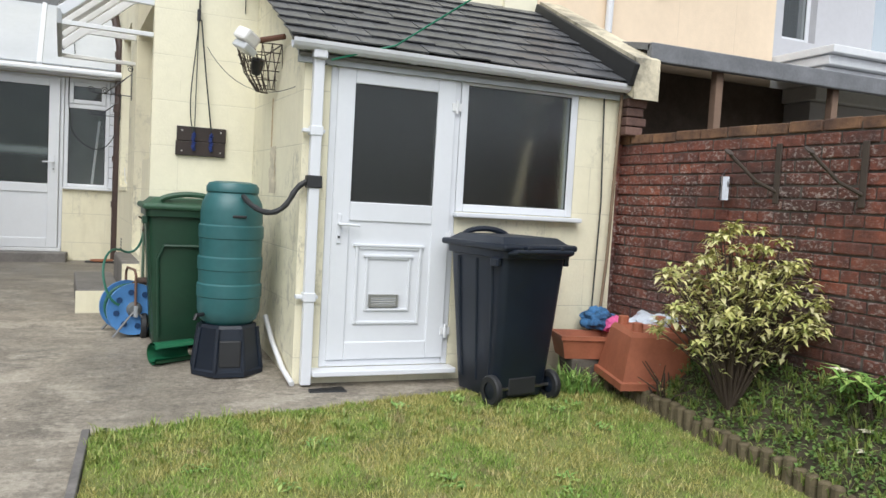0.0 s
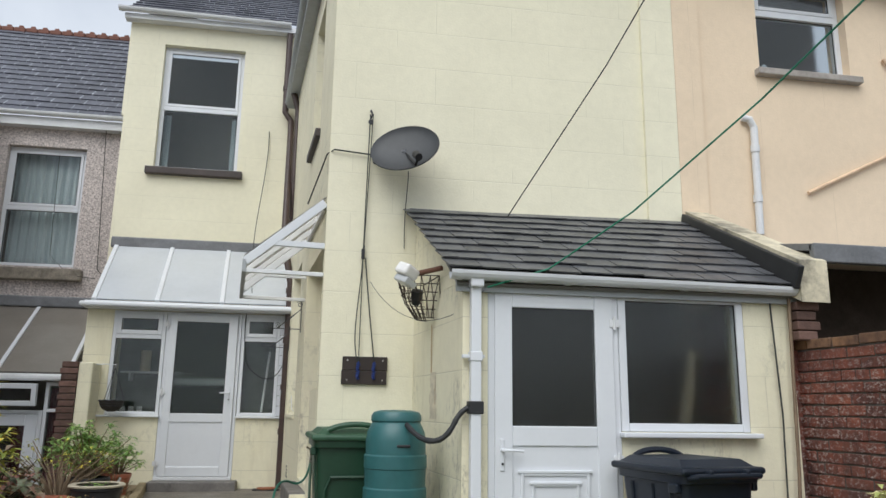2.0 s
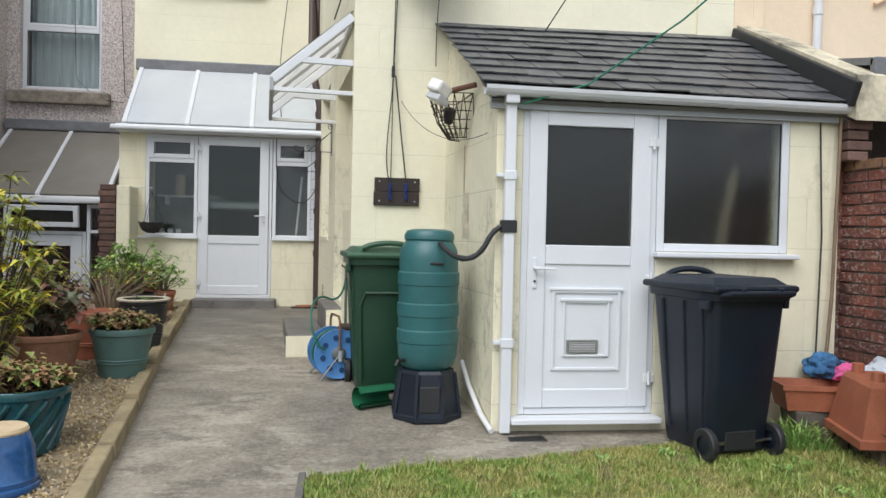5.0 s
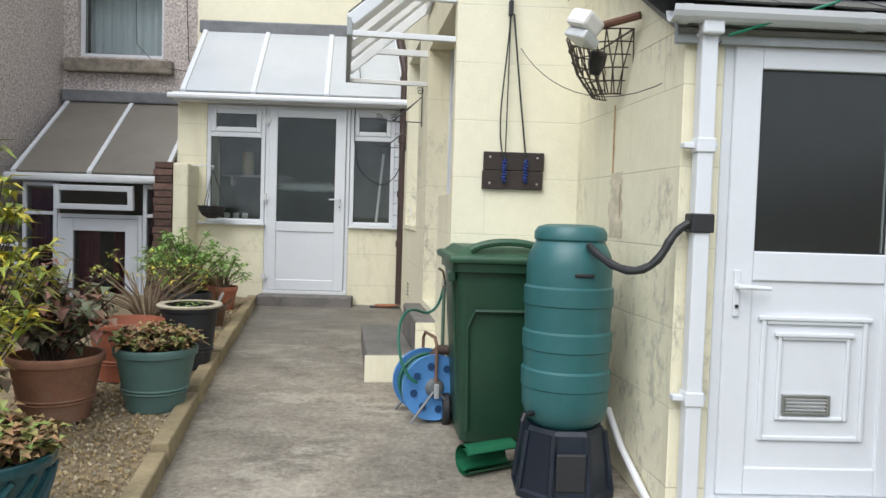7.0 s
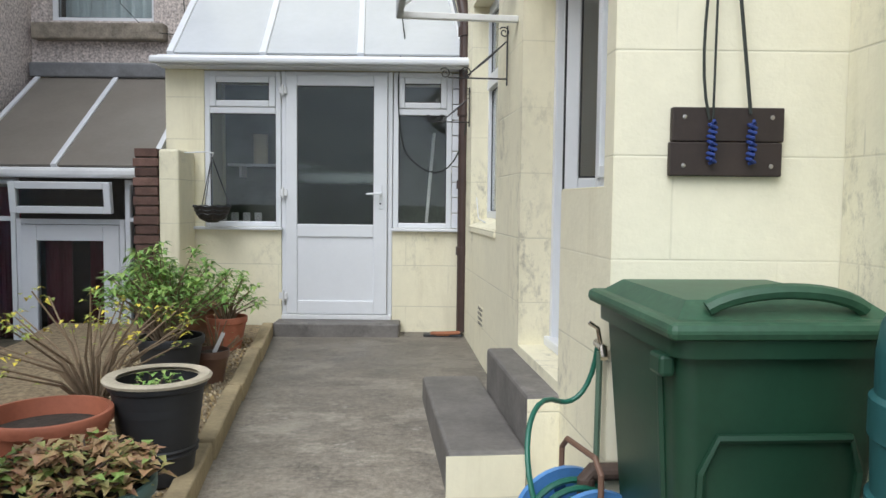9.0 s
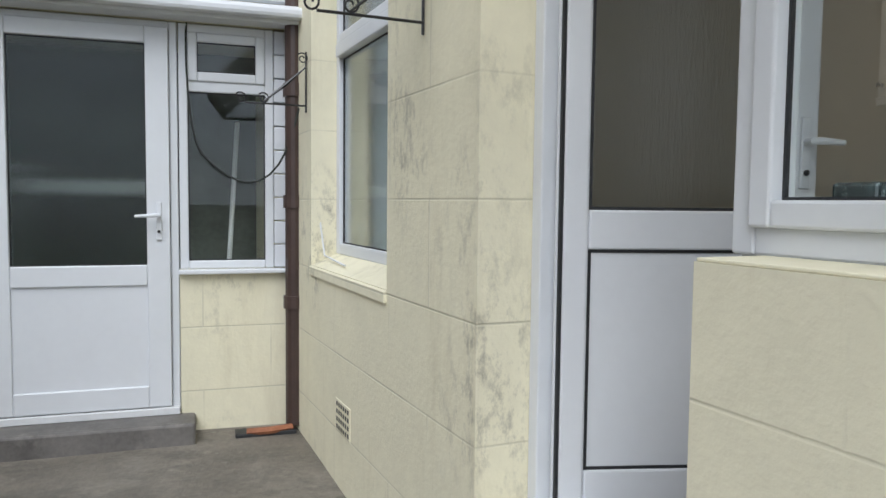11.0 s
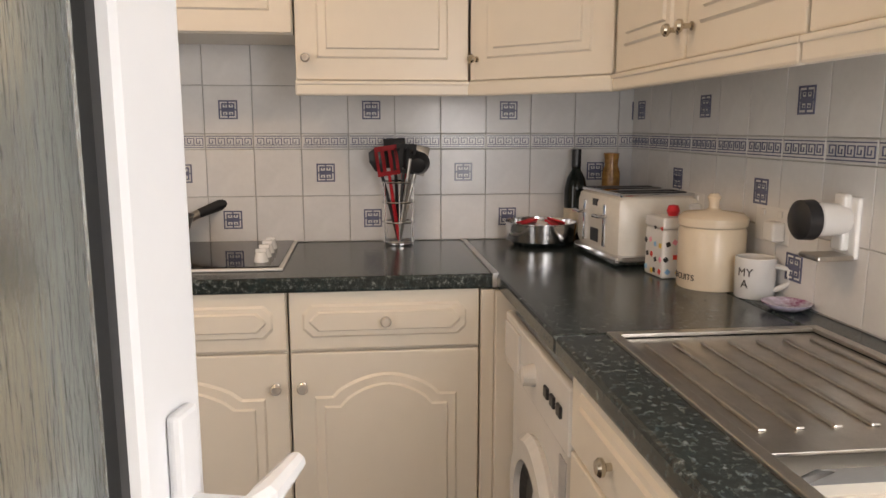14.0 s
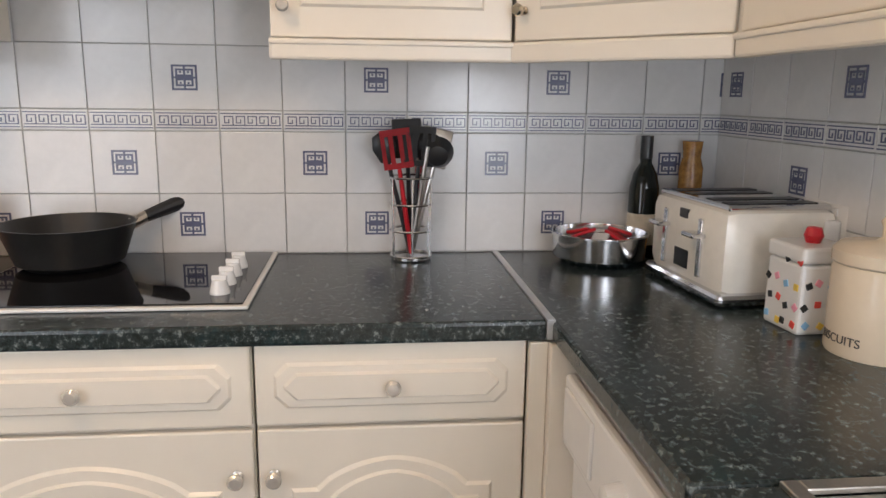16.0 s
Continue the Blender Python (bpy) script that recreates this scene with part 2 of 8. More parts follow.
M_BRICK = brick_mat("old_red_brick", (0.075, 0.030, 0.026), (0.175, 0.056, 0.038), (0.30, 0.092, 0.052), True)
M_BRICK_CAP = brick_mat("brown_coping_brick", (0.11, 0.06, 0.04), (0.24, 0.12, 0.06), (0.36, 0.20, 0.10), False)
M_MORTAR = mat("grey_mortar", (0.115, 0.10, 0.085), 0.95, var=0.35, scale=12, bumps=0.9, bscale=80)
M_BROWN_PIPE = mat("brown_plastic_pipe", (0.060, 0.038, 0.032), 0.4, var=0.2)
M_LEAD = mat("lead_flashing", (0.16, 0.165, 0.175), 0.55, var=0.3, scale=5, bumps=0.3)
M_SILLBROWN = mat("dark_brown_sill", (0.055, 0.042, 0.038), 0.6, var=0.3)
M_GRASSDIRT = mat("lawn_soil", (0.17, 0.19, 0.055), 0.95, var=0.45, scale=3, bumps=0.8, bscale=40, dirt=(0.17, 0.135, 0.07), dirt_at=0.6)
M_SOIL = mat("bed_soil", (0.085, 0.072, 0.045), 0.95, var=0.5, scale=9, bumps=1.0, bscale=40)
M_GRAVEL = mat("gravel_bed", (0.26, 0.20, 0.12), 0.9, var=0.6, scale=28, bumps=1.0, bscale=60)
M_POLY = mat("translucent_white_polycarbonate", (0.52, 0.545, 0.57), 0.25, var=0.05, scale=2)
M_POLYBROWN = mat("bronze_polycarbonate", (0.20, 0.18, 0.155), 0.3, var=0.12, scale=3)
# one dark tone for interiors behind glass; their shade is in the colour
M_DARK = mat("interior_shade_tone", (0.17, 0.165, 0.155), 0.9, var=0.2)
M_PLASTER = mat("interior_cream_plaster", (0.70, 0.63, 0.50), 0.85, var=0.05)


# ---- mesh helpers ----
def part(name, bm, material, parent=None, label="", m=None, smooth=False):
    me = bpy.data.meshes.new(name)
    bmesh.ops.recalc_face_normals(bm, faces=bm.faces)
    if smooth:
        for f in bm.faces:
            f.smooth = True
        for e in bm.edges:
            if len(e.link_faces) == 2 and e.calc_face_angle() > 0.7:
                e.smooth = False
    bm.to_mesh(me)
    bm.free()
    me.materials.append(material)
    ob = new(name, me)
    if parent is not None:
        ob.parent = parent
    if m is not None:
        ob.matrix_basis = m
    if label:
        tagged(ob, label)
    return ob


def thing(name, m, label, category, group="", kind=""):
    e = new(name)
    e.empty_display_size = 0.1
    e.matrix_basis = m
    return tagged(e, label, category, group, kind)


def box(bm, x0, x1, y0, y1, z0, z1, bev=0.0, m=None):
    r = bmesh.ops.create_cube(bm, size=1)
    vs = r["verts"]
    bmesh.ops.scale(bm, verts=vs, vec=(x1 - x0, y1 - y0, z1 - z0))
    bmesh.ops.translate(bm, verts=vs, vec=((x0 + x1) / 2, (y0 + y1) / 2, (z0 + z1) / 2))
    if bev:
        es = list({e for v in vs for e in v.link_edges})
        r2 = bmesh.ops.bevel(bm, geom=es, offset=bev, segments=2, affect="EDGES", profile=0.5)
        vs = list({v for f in r2["faces"] for v in f.verts} | {v for v in vs if v.is_valid})
    if m is not None:
        bmesh.ops.transform(bm, matrix=m, verts=vs)
    return vs


def B(*a, **k):
    bm = bmesh.new()
    box(bm, *a, **k)
    return bm


def lathe(bm, prof, seg=32, m=None):
    """Spin a profile of (radius, height)."""
    rings = []
    made = []
    for r, z in prof:
        if r < 1e-6:
            v = [bm.verts.new((0, 0, z))]
        else:
            v = [bm.verts.new((r * math.cos(2 * math.pi * i / seg), r * math.sin(2 * math.pi * i / seg), z)) for i in range(seg)]
        rings.append(v)
        made += v
    for a, b in zip(rings, rings[1:]):
        for i in range(seg):
            j = (i + 1) % seg
            if len(a) == 1 and len(b) == 1:
                continue
            if len(a) == 1:
                bm.faces.new((a[0], b[i], b[j]))
            elif len(b) == 1:
                bm.faces.new((a[i], a[j], b[0]))
            else:
                bm.faces.new((a[i], a[j], b[j], b[i]))
    if m is not None:
        bmesh.ops.transform(bm, matrix=m, verts=made)
    return made


def L(prof, seg=32, m=None):
    bm = bmesh.new()
    lathe(bm, prof, seg, m)
    return bm


def tube(bm, pts, r, seg=8, cap=True):
    """A round rod along points; r may be one radius or one per point."""
    pts = [Vector(p) for p in pts]
    rs = r if isinstance(r, (list, tuple)) else [r] * len(pts)
    prev = None
    rings = []
    for i, p in enumerate(pts):
        d = (pts[min(i + 1, len(pts) - 1)] - pts[max(i - 1, 0)]).normalized()
        if prev is None:
            up = Vector((0, 0, 1)) if abs(d.z) < 0.9 else Vector((1, 0, 0))
            s = d.cross(up).normalized()
        else:
            s = (prev - d * prev.dot(d)).normalized()
        prev = s
        t = d.cross(s)
        rings.append([bm.verts.new(p + (s * math.cos(2 * math.pi * k / seg) + t * math.sin(2 * math.pi * k / seg)) * rs[i]) for k in range(seg)])
    for a, b in zip(rings, rings[1:]):
        for k in range(seg):
            bm.faces.new((a[k], a[(k + 1) % seg], b[(k + 1) % seg], b[k]))
    if cap:
        bm.faces.new(rings[0])
        bm.faces.new(list(reversed(rings[-1])))


def T(pts, r, seg=8):
    bm = bmesh.new()
    tube(bm, pts, r, seg)
    return bm


def bez(a, b, c, d, n=12):
    a, b, c, d = map(Vector, (a, b, c, d))
    return [(1 - t) ** 3 * a + 3 * (1 - t) ** 2 * t * b + 3 * (1 - t) * t * t * c + t ** 3 * d for t in (i / n for i in range(n + 1))]


def wall_bm(axis, lo, hi, a0, a1, z0, z1, holes=()):
    """A wall slab between lo and hi across, from a0 to a1 along, with rectangular holes (a0, a1, z0, z1) through it."""
    As = sorted({a0, a1, *(h[0] for h in holes), *(h[1] for h in holes)})
    Zs = sorted({z0, z1, *(h[2] for h in holes), *(h[3] for h in holes)})
    As = [a for a in As if a0 <= a <= a1]
    Zs = [z for z in Zs if z0 <= z <= z1]
    bm = bmesh.new()
    P = (lambda c, a, z: (c, a, z)) if axis == "x" else (lambda c, a, z: (a, c, z))

    def solid(i, j):
        if i < 0 or j < 0 or i >= len(As) - 1 or j >= len(Zs) - 1:
            return False
        ac, zc = (As[i] + As[i + 1]) / 2, (Zs[j] + Zs[j + 1]) / 2
        return not any(h[0] < ac < h[1] and h[2] < zc < h[3] for h in holes)

    def quad(*p):
        bm.faces.new([bm.verts.new(q) for q in p])
    for i in range(len(As) - 1):
        for j in range(len(Zs) - 1):
            if not solid(i, j):
                continue
            p, q, r, s = As[i], As[i + 1], Zs[j], Zs[j + 1]
            for c in (lo, hi):
                quad(P(c, p, r), P(c, q, r), P(c, q, s), P(c, p, s))
            if not solid(i - 1, j):
                quad(P(lo, p, r), P(hi, p, r), P(hi, p, s), P(lo, p, s))
            if not solid(i + 1, j):
                quad(P(lo, q, r), P(hi, q, r), P(hi, q, s), P(lo, q, s))
            if not solid(i, j - 1):
                quad(P(lo, p, r), P(hi, p, r), P(hi, q, r), P(lo, q, r))
            if not solid(i, j + 1):
                quad(P(lo, p, s), P(hi, p, s), P(hi, q, s), P(lo, q, s))
    bmesh.ops.remove_doubles(bm, verts=bm.verts, dist=1e-5)
    return bm


def S(name, bm, material, label="", m=None, smooth=False):
    """A piece of the setting."""
    return tagged(part(name, bm, material, m=m, smooth=smooth), label, kind="structure")


def GZ(y):
    """Height of the sloping ground."""
    return float(np.interp(y, (-9, -1.4, 0.66, 3.9), (-0.75, -0.31, -0.13, 0)))


def sheet(xs, ys, fz):
    bm = bmesh.new()
    vs = [[bm.verts.new((x, y, fz(x, y))) for x in xs] for y in ys]
    for j in range(len(ys) - 1):
        for i in range(len(xs) - 1):
            bm.faces.new((vs[j][i], vs[j][i + 1], vs[j + 1][i + 1], vs[j + 1][i]))
    return bm


def lin(a, b, n):
    return [a + (b - a) * i / n for i in range(n + 1)]


SIDE = pose(0.16, 0, 0, 0, 0, 6)  # passage wall of the wing: x inward, y along, from its garden corner


def side(d, u, z):
    return SIDE @ Vector((d, u, z))


# ---- ground ----
S("ground", sheet([-400, -30, -8, 0, 8, 30, 400], [-400, -60, -20, -10, -5, 0, 3.9, 10, 60, 400], lambda x, y: GZ(max(y, -12)) - 0.16), M_SOIL, "dark garden soil that reaches the horizon")
S("pavement", sheet(lin(-2.0, 3.6, 28), lin(-9, 4.3, 60), lambda x, y: GZ(y) + 0.006 * noise.noise((x * 1.7, y * 1.7, 0))), M_CONCRETE, "worn stained concrete path beside the house")


def edge_x(y):
    """Line of the concrete edging beside the path."""
    return -1.40 - 0.125 * y


bm = bmesh.new()
ys = lin(-9, 3.6, 14)
for a, b in zip(ys, ys[1:]):
    x0 = edge_x((a + b) / 2)
    box(bm, -0.045, 0.045, -(b - a) / 2 + 0.003, (b - a) / 2 - 0.003, -0.2, 0.105, 0.012, Matrix.Translation((x0, (a + b) / 2, GZ((a + b) / 2))) @ pose(0, 0, 0, 2.3, 0, 7.7))
S("kerb", bm, mat("mossy_concrete_edging", (0.33, 0.265, 0.155), 0.9, var=0.35, scale=4, bumps=0.6), "mossy concrete edging beside the path")
bm = bmesh.new()
vs = []
for y in lin(-9, 3.7, 40):
    vs.append([bm.verts.new((edge_x(y) - 0.03 - k * 0.12, y, GZ(y) + 0.055 + 0.02 * noise.noise((k * 0.5, y * 3, 3)))) for k in range(16)])
for a, b in zip(vs, vs[1:]):
    for k in range(15):
        bm.faces.new((a[k], a[k + 1], b[k + 1], b[k]))
S("gravel_bed", bm, M_GRAVEL, "gravel bed for plant pots")


def lawn_front(x):
    return -2.17 + 0.20 * max(0, x)


def lawn_z(x, y):
    return GZ(y) + 0.022 + 0.02 * noise.noise((x * 1.1, y * 1.1, 7)) + 0.006 * noise.noise((x * 6, y * 6, 1))


bm = bmesh.new()
rows = []
for j in range(41):
    r = []
    for i in range(33):
        x = -0.06 + 3.33 * i / 32
        y = lawn_front(x) - 7.2 * (j / 40)
        r.append(bm.verts.new((x, y, lawn_z(x, y))))
    rows.append(r)
for a, b in zip(rows, rows[1:]):
    for i in range(32):
        bm.faces.new((a[i], a[i + 1], b[i + 1], b[i]))
S("lawn", bm, M_GRASSDIRT, "patchy mossy lawn ground")
# flower bed that rises to the garden wall
S("flower_bed", sheet(lin(3.26, 4.6, 14), lin(-9.5, -1.0, 50), lambda x, y: GZ(y) + 0.06 + 0.40 * min(1, max(0, (x - 3.26) / 0.45)) * min(1, max(0.4, (-1.5 - y) / 0.5)) + 0.03 * noise.noise((x * 4, y * 4, 2))), M_SOIL, "planted soil bed along the brick wall")

# ---- wing of the house ----
WZ = 5.62
# passage wall: door with side window, and the far window
S("wall_passage", wall_bm("x", 0, 0.30, 0, 4.95, -0.6, WZ, [(0.09, 0.65, 1.155, 2.36), (0.65, 1.48, 0.335, 2.36), (2.22, 3.36, 0.93, 2.62), (0.95, 1.75, 3.75, 5.2)]), M_RENDER, "cream painted render with lined joints", SIDE)
S("wall_wing_end", wall_bm("y", 0, 0.16, 0.165, 3.42, -0.5, 5.66), M_RENDER_UP, "cream painted render end wall of the wing")
bm = bmesh.new()
v = [bm.verts.new((x, y, z)) for y in (0.0, 0.16) for x, z in ((0.165, 5.663), (2.60, 5.663), (0.165, 5.77))]
for f in ((0, 1, 2), (3, 5, 4), (0, 3, 4, 1), (1, 4, 5, 2), (2, 5, 3, 0)):
    bm.faces.new([v[i] for i in f])
S("wall_wing_top", bm, M_RENDER_UP, "cream render top course under the eaves")
S("wall_wing_pier", B(3.09, 3.42, -0.035, 0.0, 2.4, 5.60), M_RENDER_UP, "cream render pier at the party line")
S("wall_neighbour_end", wall_bm("y", 0.0, 0.3, 3.42, 6.29, -0.5, 5.52, [(4.36, 5.38, 4.36, 5.40)]), M_PEACH, "peach painted neighbouring wall")
S("wall_neighbour_pier", B(3.425, 3.70, -0.03, 0.0, 2.3, 5.57), M_PEACH, "peach pier")
S("wall_party", B(3.425, 3.65, 0.3, 5.0, -0.5, WZ), M_PLASTER, "party wall")
# ---- main house ----
S("wall_main", wall_bm("y", 5.0, 5.3, -2.92, 4.5, -0.5, 6.9, [(-2.42, -1.20, 4.50, 6.52)]), M_RENDER_UP, "cream render rear wall of the house")
S("wall_neighbour_rear", wall_bm("y", 5.65, 5.95, -9, -2.92, -1.2, 5.38, [(-4.72, -3.57, 3.03, 4.93)]), M_PEBBLE, "grey brown pebbledash rear wall")
S("wall_neighbour_side", B(-5.2, -4.9, -2.5, 5.65, -1.2, 5.4), M_PEBBLE, "pebbledash side wall of the neighbouring wing")


def roof_sheet(name, quad, material, label, rows_n, cols_n, lap=0.02):
    """A roof plane of joined slates laid in courses between four corners: eaves left, eaves right, top right, top left."""
    a, b, c, d = map(Vector, quad)
    n = (b - a).cross(d - a).normalized()
    if n.z < 0:
        n = -n
    bm = bmesh.new()
    rnd = random.Random(3)
    for j in range(rows_n):
        t0, t1 = j / rows_n, (j + 1.0) / rows_n
        shift = 0.5 * (j % 2)
        for i in range(-1, cols_n):
            s0, s1 = max(0, (i + shift + 0.012) / cols_n), min(1, (i + 1 + shift - 0.012) / cols_n)
            if s1 - s0 < 0.004:
                continue
            P = lambda s, t: (a.lerp(b, s)).lerp(d.lerp(c, s), t)
            k = lap * (0.8 + 0.5 * rnd.random())
            p = [P(s0, t0) + n * k, P(s1, t0) + n * k, P(s1, t1) + n * 0.002, P(s0, t1) + n * 0.002]
            lo = [P(s0, t0) - n * 0.004, P(s1, t0) - n * 0.004]
            v = [bm.verts.new(q) for q in p + lo]
            bm.faces.new(v[:4])
            bm.faces.new((v[0], v[1], v[5], v[4]))
    return S(name, bm, material, label)


roof_sheet("roof_main", [(-3.02, 4.86, 6.98), (0.6, 4.86, 6.98), (0.6, 7.3, 8.88), (-3.02, 7.3, 8.88)], M_SLATE_ROOF, "grey slate roof of the house", 14, 16)
roof_sheet("roof_neighbour", [(-9.0, 5.5, 5.42), (-3.02, 5.5, 5.42), (-3.02, 8.6, 8.3), (-9.0, 8.6, 8.3)], M_SLATE_ROOF, "grey slate roof of the neighbouring house", 18, 24)
roof_sheet("roof_wing_end", [(0.02, -0.16, 5.80), (6.42, -0.16, 5.44), (6.42, 1.5, 6.0), (1.2, 1.5, 6.35)], M_SLATE_ROOF, "slate roof of the wing", 6, 22)
roof_sheet("roof_wing_side", [(-0.42, 4.9, WZ + 0.05), (0.02, -0.16, 5.80), (1.2, 1.5, 6.35), (0.9, 4.9, 6.2)], M_SLATE_ROOF, "slate roof side of the wing", 6, 20)
S("gable_main", B(-2.95, -2.92, 5.0, 7.3, 5.3, 6.95), M_RENDER_UP, "cream gable end")
M_RIDGE = mat("terracotta_ridge", (0.20, 0.085, 0.06), 0.8, var=0.3, rnd=0.2)
for nm, x0, x1, y, z in (("ridge_main", -2.4, 0.6, 7.3, 8.88), ("ridge_neighbour", -9, -3.0, 8.6, 8.3)):
    bm = bmesh.new()
    n = int((x1 - x0) / 0.22)
    for i in range(n):
        xa = x0 + (x1 - x0) * i / n
        box(bm, xa, xa + 0.215, y - 0.07, y + 0.07, z - 0.05, z + 0.05, 0.02)
        box(bm, xa + 0.06, xa + 0.155, y - 0.02, y + 0.02, z + 0.045, z + 0.115, 0.02)
    S(nm, bm, M_RIDGE, "crested terracotta ridge tiles")


def gutter(name, p0, p1, r, material, label, fascia=None):
    p0, p1 = Vector(p0), Vector(p1)
    d = (p1 - p0).normalized()
    s = Vector((d.y, -d.x, 0))
    up = Vector((0, 0, 1))
    bm = bmesh.new()
    prof = []
    for k in range(9):
        a = math.pi * k / 8
        prof.append(s * (-math.cos(a) * r) - up * (math.sin(a) * r))
    prof += [q * 0.88 for q in reversed(prof)]
    ra = [bm.verts.new(p0 + q) for q in prof]
    rb = [bm.verts.new(p1 + q) for q in prof]
    n = len(prof)
    for k in range(n):
        bm.faces.new((ra[k], ra[(k + 1) % n], rb[(k + 1) % n], rb[k]))
    for e in (ra, rb):
        bm.faces.new(e)
    for f in (0.02, 0.30, 0.62, 0.95):
        q = p0.lerp(p1, f)
        ring = [[bm.verts.new(q + d * o + v * 1.10) for v in prof[:9]] for o in (-0.02, 0.02)]
        for k in range(8):
            bm.faces.new((ring[0][k], ring[0][k + 1], ring[1][k + 1], ring[1][k]))
    g = tagged(part(name, bm, material), label, "gutter", kind="structure")
    return g


gutter("gutter_leanto", (0.97, -1.50, 1.902), (3.63, -1.50, 1.882), 0.058, M_UPVC, "white half-round plastic gutter")
gutter("gutter_wing", (0.02, -0.20, 5.80), (3.44, -0.20, 5.66), 0.06, M_GUT_GREY, "grey half-round gutter at the eaves")
gutter("gutter_neighbour_wing", (3.46, -0.20, 5.64), (6.42, -0.20, 5.42), 0.065, M_GUT_GREY, "grey half-round gutter of the neighbouring wing")
gutter("gutter_wing_side", (-0.47, 4.9, WZ + 0.03), (0.0, -0.2, 5.80), 0.06, M_GUT_GREY, "grey gutter on the passage side")
gutter("gutter_main", (-3.1, 4.8, 6.98), (-0.5, 4.8, 6.96), 0.06, M_UPVC_DULL, "white gutter of the house")
gutter("gutter_neighbour", (-9, 5.45, 5.42), (-2.98, 5.45, 5.42), 0.06, M_UPVC_DULL, "white gutter of the neighbouring house")
for nm, x0, x1, z0, z1 in (("trim_soffit", 0.02, 3.10, 5.72, 5.60), ("trim_soffit_neighbour_wing", 3.72, 6.36, 5.52, 5.33)):
    bm = bmesh.new()
    v = [bm.verts.new((x, y, z + k)) for k in (0, 0.09) for x, z in ((x0, z0), (x1, z1)) for y in (-0.13, -0.004)]
    for f in ((0, 1, 3, 2), (4, 6, 7, 5), (0, 2, 6, 4), (1, 5, 7, 3), (0, 4, 5, 1), (2, 3, 7, 6)):
        bm.faces.new([v[i] for i in f])
    S(nm, bm, M_UPVC_DULL, "white fascia board under the gutter")
S("trim_soffit_main", B(-3.02, -0.4, 4.85, 5.0, 6.84, 6.92), M_UPVC_DULL, "white soffit board")
S("trim_soffit_side", B(-0.14, 0.0, 0, 4.9, WZ - 0.06, WZ + 0.02), M_GUT_GREY, "grey soffit board", SIDE)
S("trim_soffit_neighbour", B(-9, -2.95, 5.5, 5.65, 5.22, 5.36), M_UPVC_DULL, "white fascia board")

# ---- lean-to shed at the wing's end ----
SH = Matrix.Translation((0.072, 0.02, -0.083))
LEAN = SH @ pose(0.86, -0.02, 0, 0, 0, 6)
S("wall_leanto_side", wall_bm("x", 0, 0.2, -1.41, -0.003, -0.6, 1.94), M_RENDER_SHED, "cream painted render, stained and cracked", LEAN)
bm = bmesh.new()
v = [bm.verts.new(q) for q in [(0, -1.41, 1.943), (0, -0.003, 1.943), (0, -0.003, 2.68), (0.2, -1.41, 1.943), (0.2, -0.003, 1.943), (0.2, -0.003, 2.68)]]
for f in ((0, 1, 2), (3, 5, 4), (0, 3, 4, 1), (1, 4, 5, 2), (0, 2, 5, 3)):
    bm.faces.new([v[i] for i in f])
S("wall_leanto_gable", bm, M_RENDER, "cream render gable of the lean-to", LEAN)
S("wall_leanto_front", wall_bm("y", -1.42, -1.22, 1.0, 3.40, -0.4, 1.92, [(1.17, 2.09, -0.12, 1.90), (2.09, 3.03, 0.96, 1.90)]), M_RENDER, "cream painted render front of the lean-to", SH)
S("wall_leanto_party", wall_bm("x", 3.40, 3.58, -1.36, -0.03, -0.6, 2.0), M_BRICK, "brick party wall", SH)
S("floor_leanto", B(1.0, 3.4, -1.22, 0, -0.25, -0.15), M_DARK, "shed floor, coloured dark for the unlit inside", SH)
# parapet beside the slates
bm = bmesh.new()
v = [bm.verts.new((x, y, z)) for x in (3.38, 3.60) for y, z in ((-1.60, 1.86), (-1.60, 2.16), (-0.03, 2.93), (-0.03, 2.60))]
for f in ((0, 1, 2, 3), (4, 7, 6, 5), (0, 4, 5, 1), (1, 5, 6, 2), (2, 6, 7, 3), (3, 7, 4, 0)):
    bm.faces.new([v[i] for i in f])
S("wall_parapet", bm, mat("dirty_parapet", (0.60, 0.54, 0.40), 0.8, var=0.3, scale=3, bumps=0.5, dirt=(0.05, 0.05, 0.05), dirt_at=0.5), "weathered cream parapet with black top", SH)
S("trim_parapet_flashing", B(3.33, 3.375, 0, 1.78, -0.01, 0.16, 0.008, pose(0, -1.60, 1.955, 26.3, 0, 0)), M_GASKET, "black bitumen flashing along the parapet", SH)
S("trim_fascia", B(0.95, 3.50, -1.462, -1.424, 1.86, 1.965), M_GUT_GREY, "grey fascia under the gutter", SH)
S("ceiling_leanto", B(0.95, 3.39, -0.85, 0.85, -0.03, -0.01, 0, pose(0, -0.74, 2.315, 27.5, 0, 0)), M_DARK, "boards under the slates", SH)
S("trim_roof_flashing", B(0.80, 3.34, -0.03, -0.003, 2.745, 2.80), M_LEAD, "lead flashing above the slates", SH)


# ---- doors and windows ----
def ring_bm(x0, x1, z0, z1, w, y0, y1, bev=0.006):
    """Four bars round an opening; the face looks to -y."""
    bm = bmesh.new()
    box(bm, x0, x0 + w, y0, y1, z0, z1, bev)
    box(bm, x1 - w, x1, y0, y1, z0, z1, bev)
    box(bm, x0 + w, x1 - w, y0 + 0.001, y1, z0, z0 + w, bev)
    box(bm, x0 + w, x1 - w, y0 + 0.001, y1, z1 - w, z1, bev)
    return bm


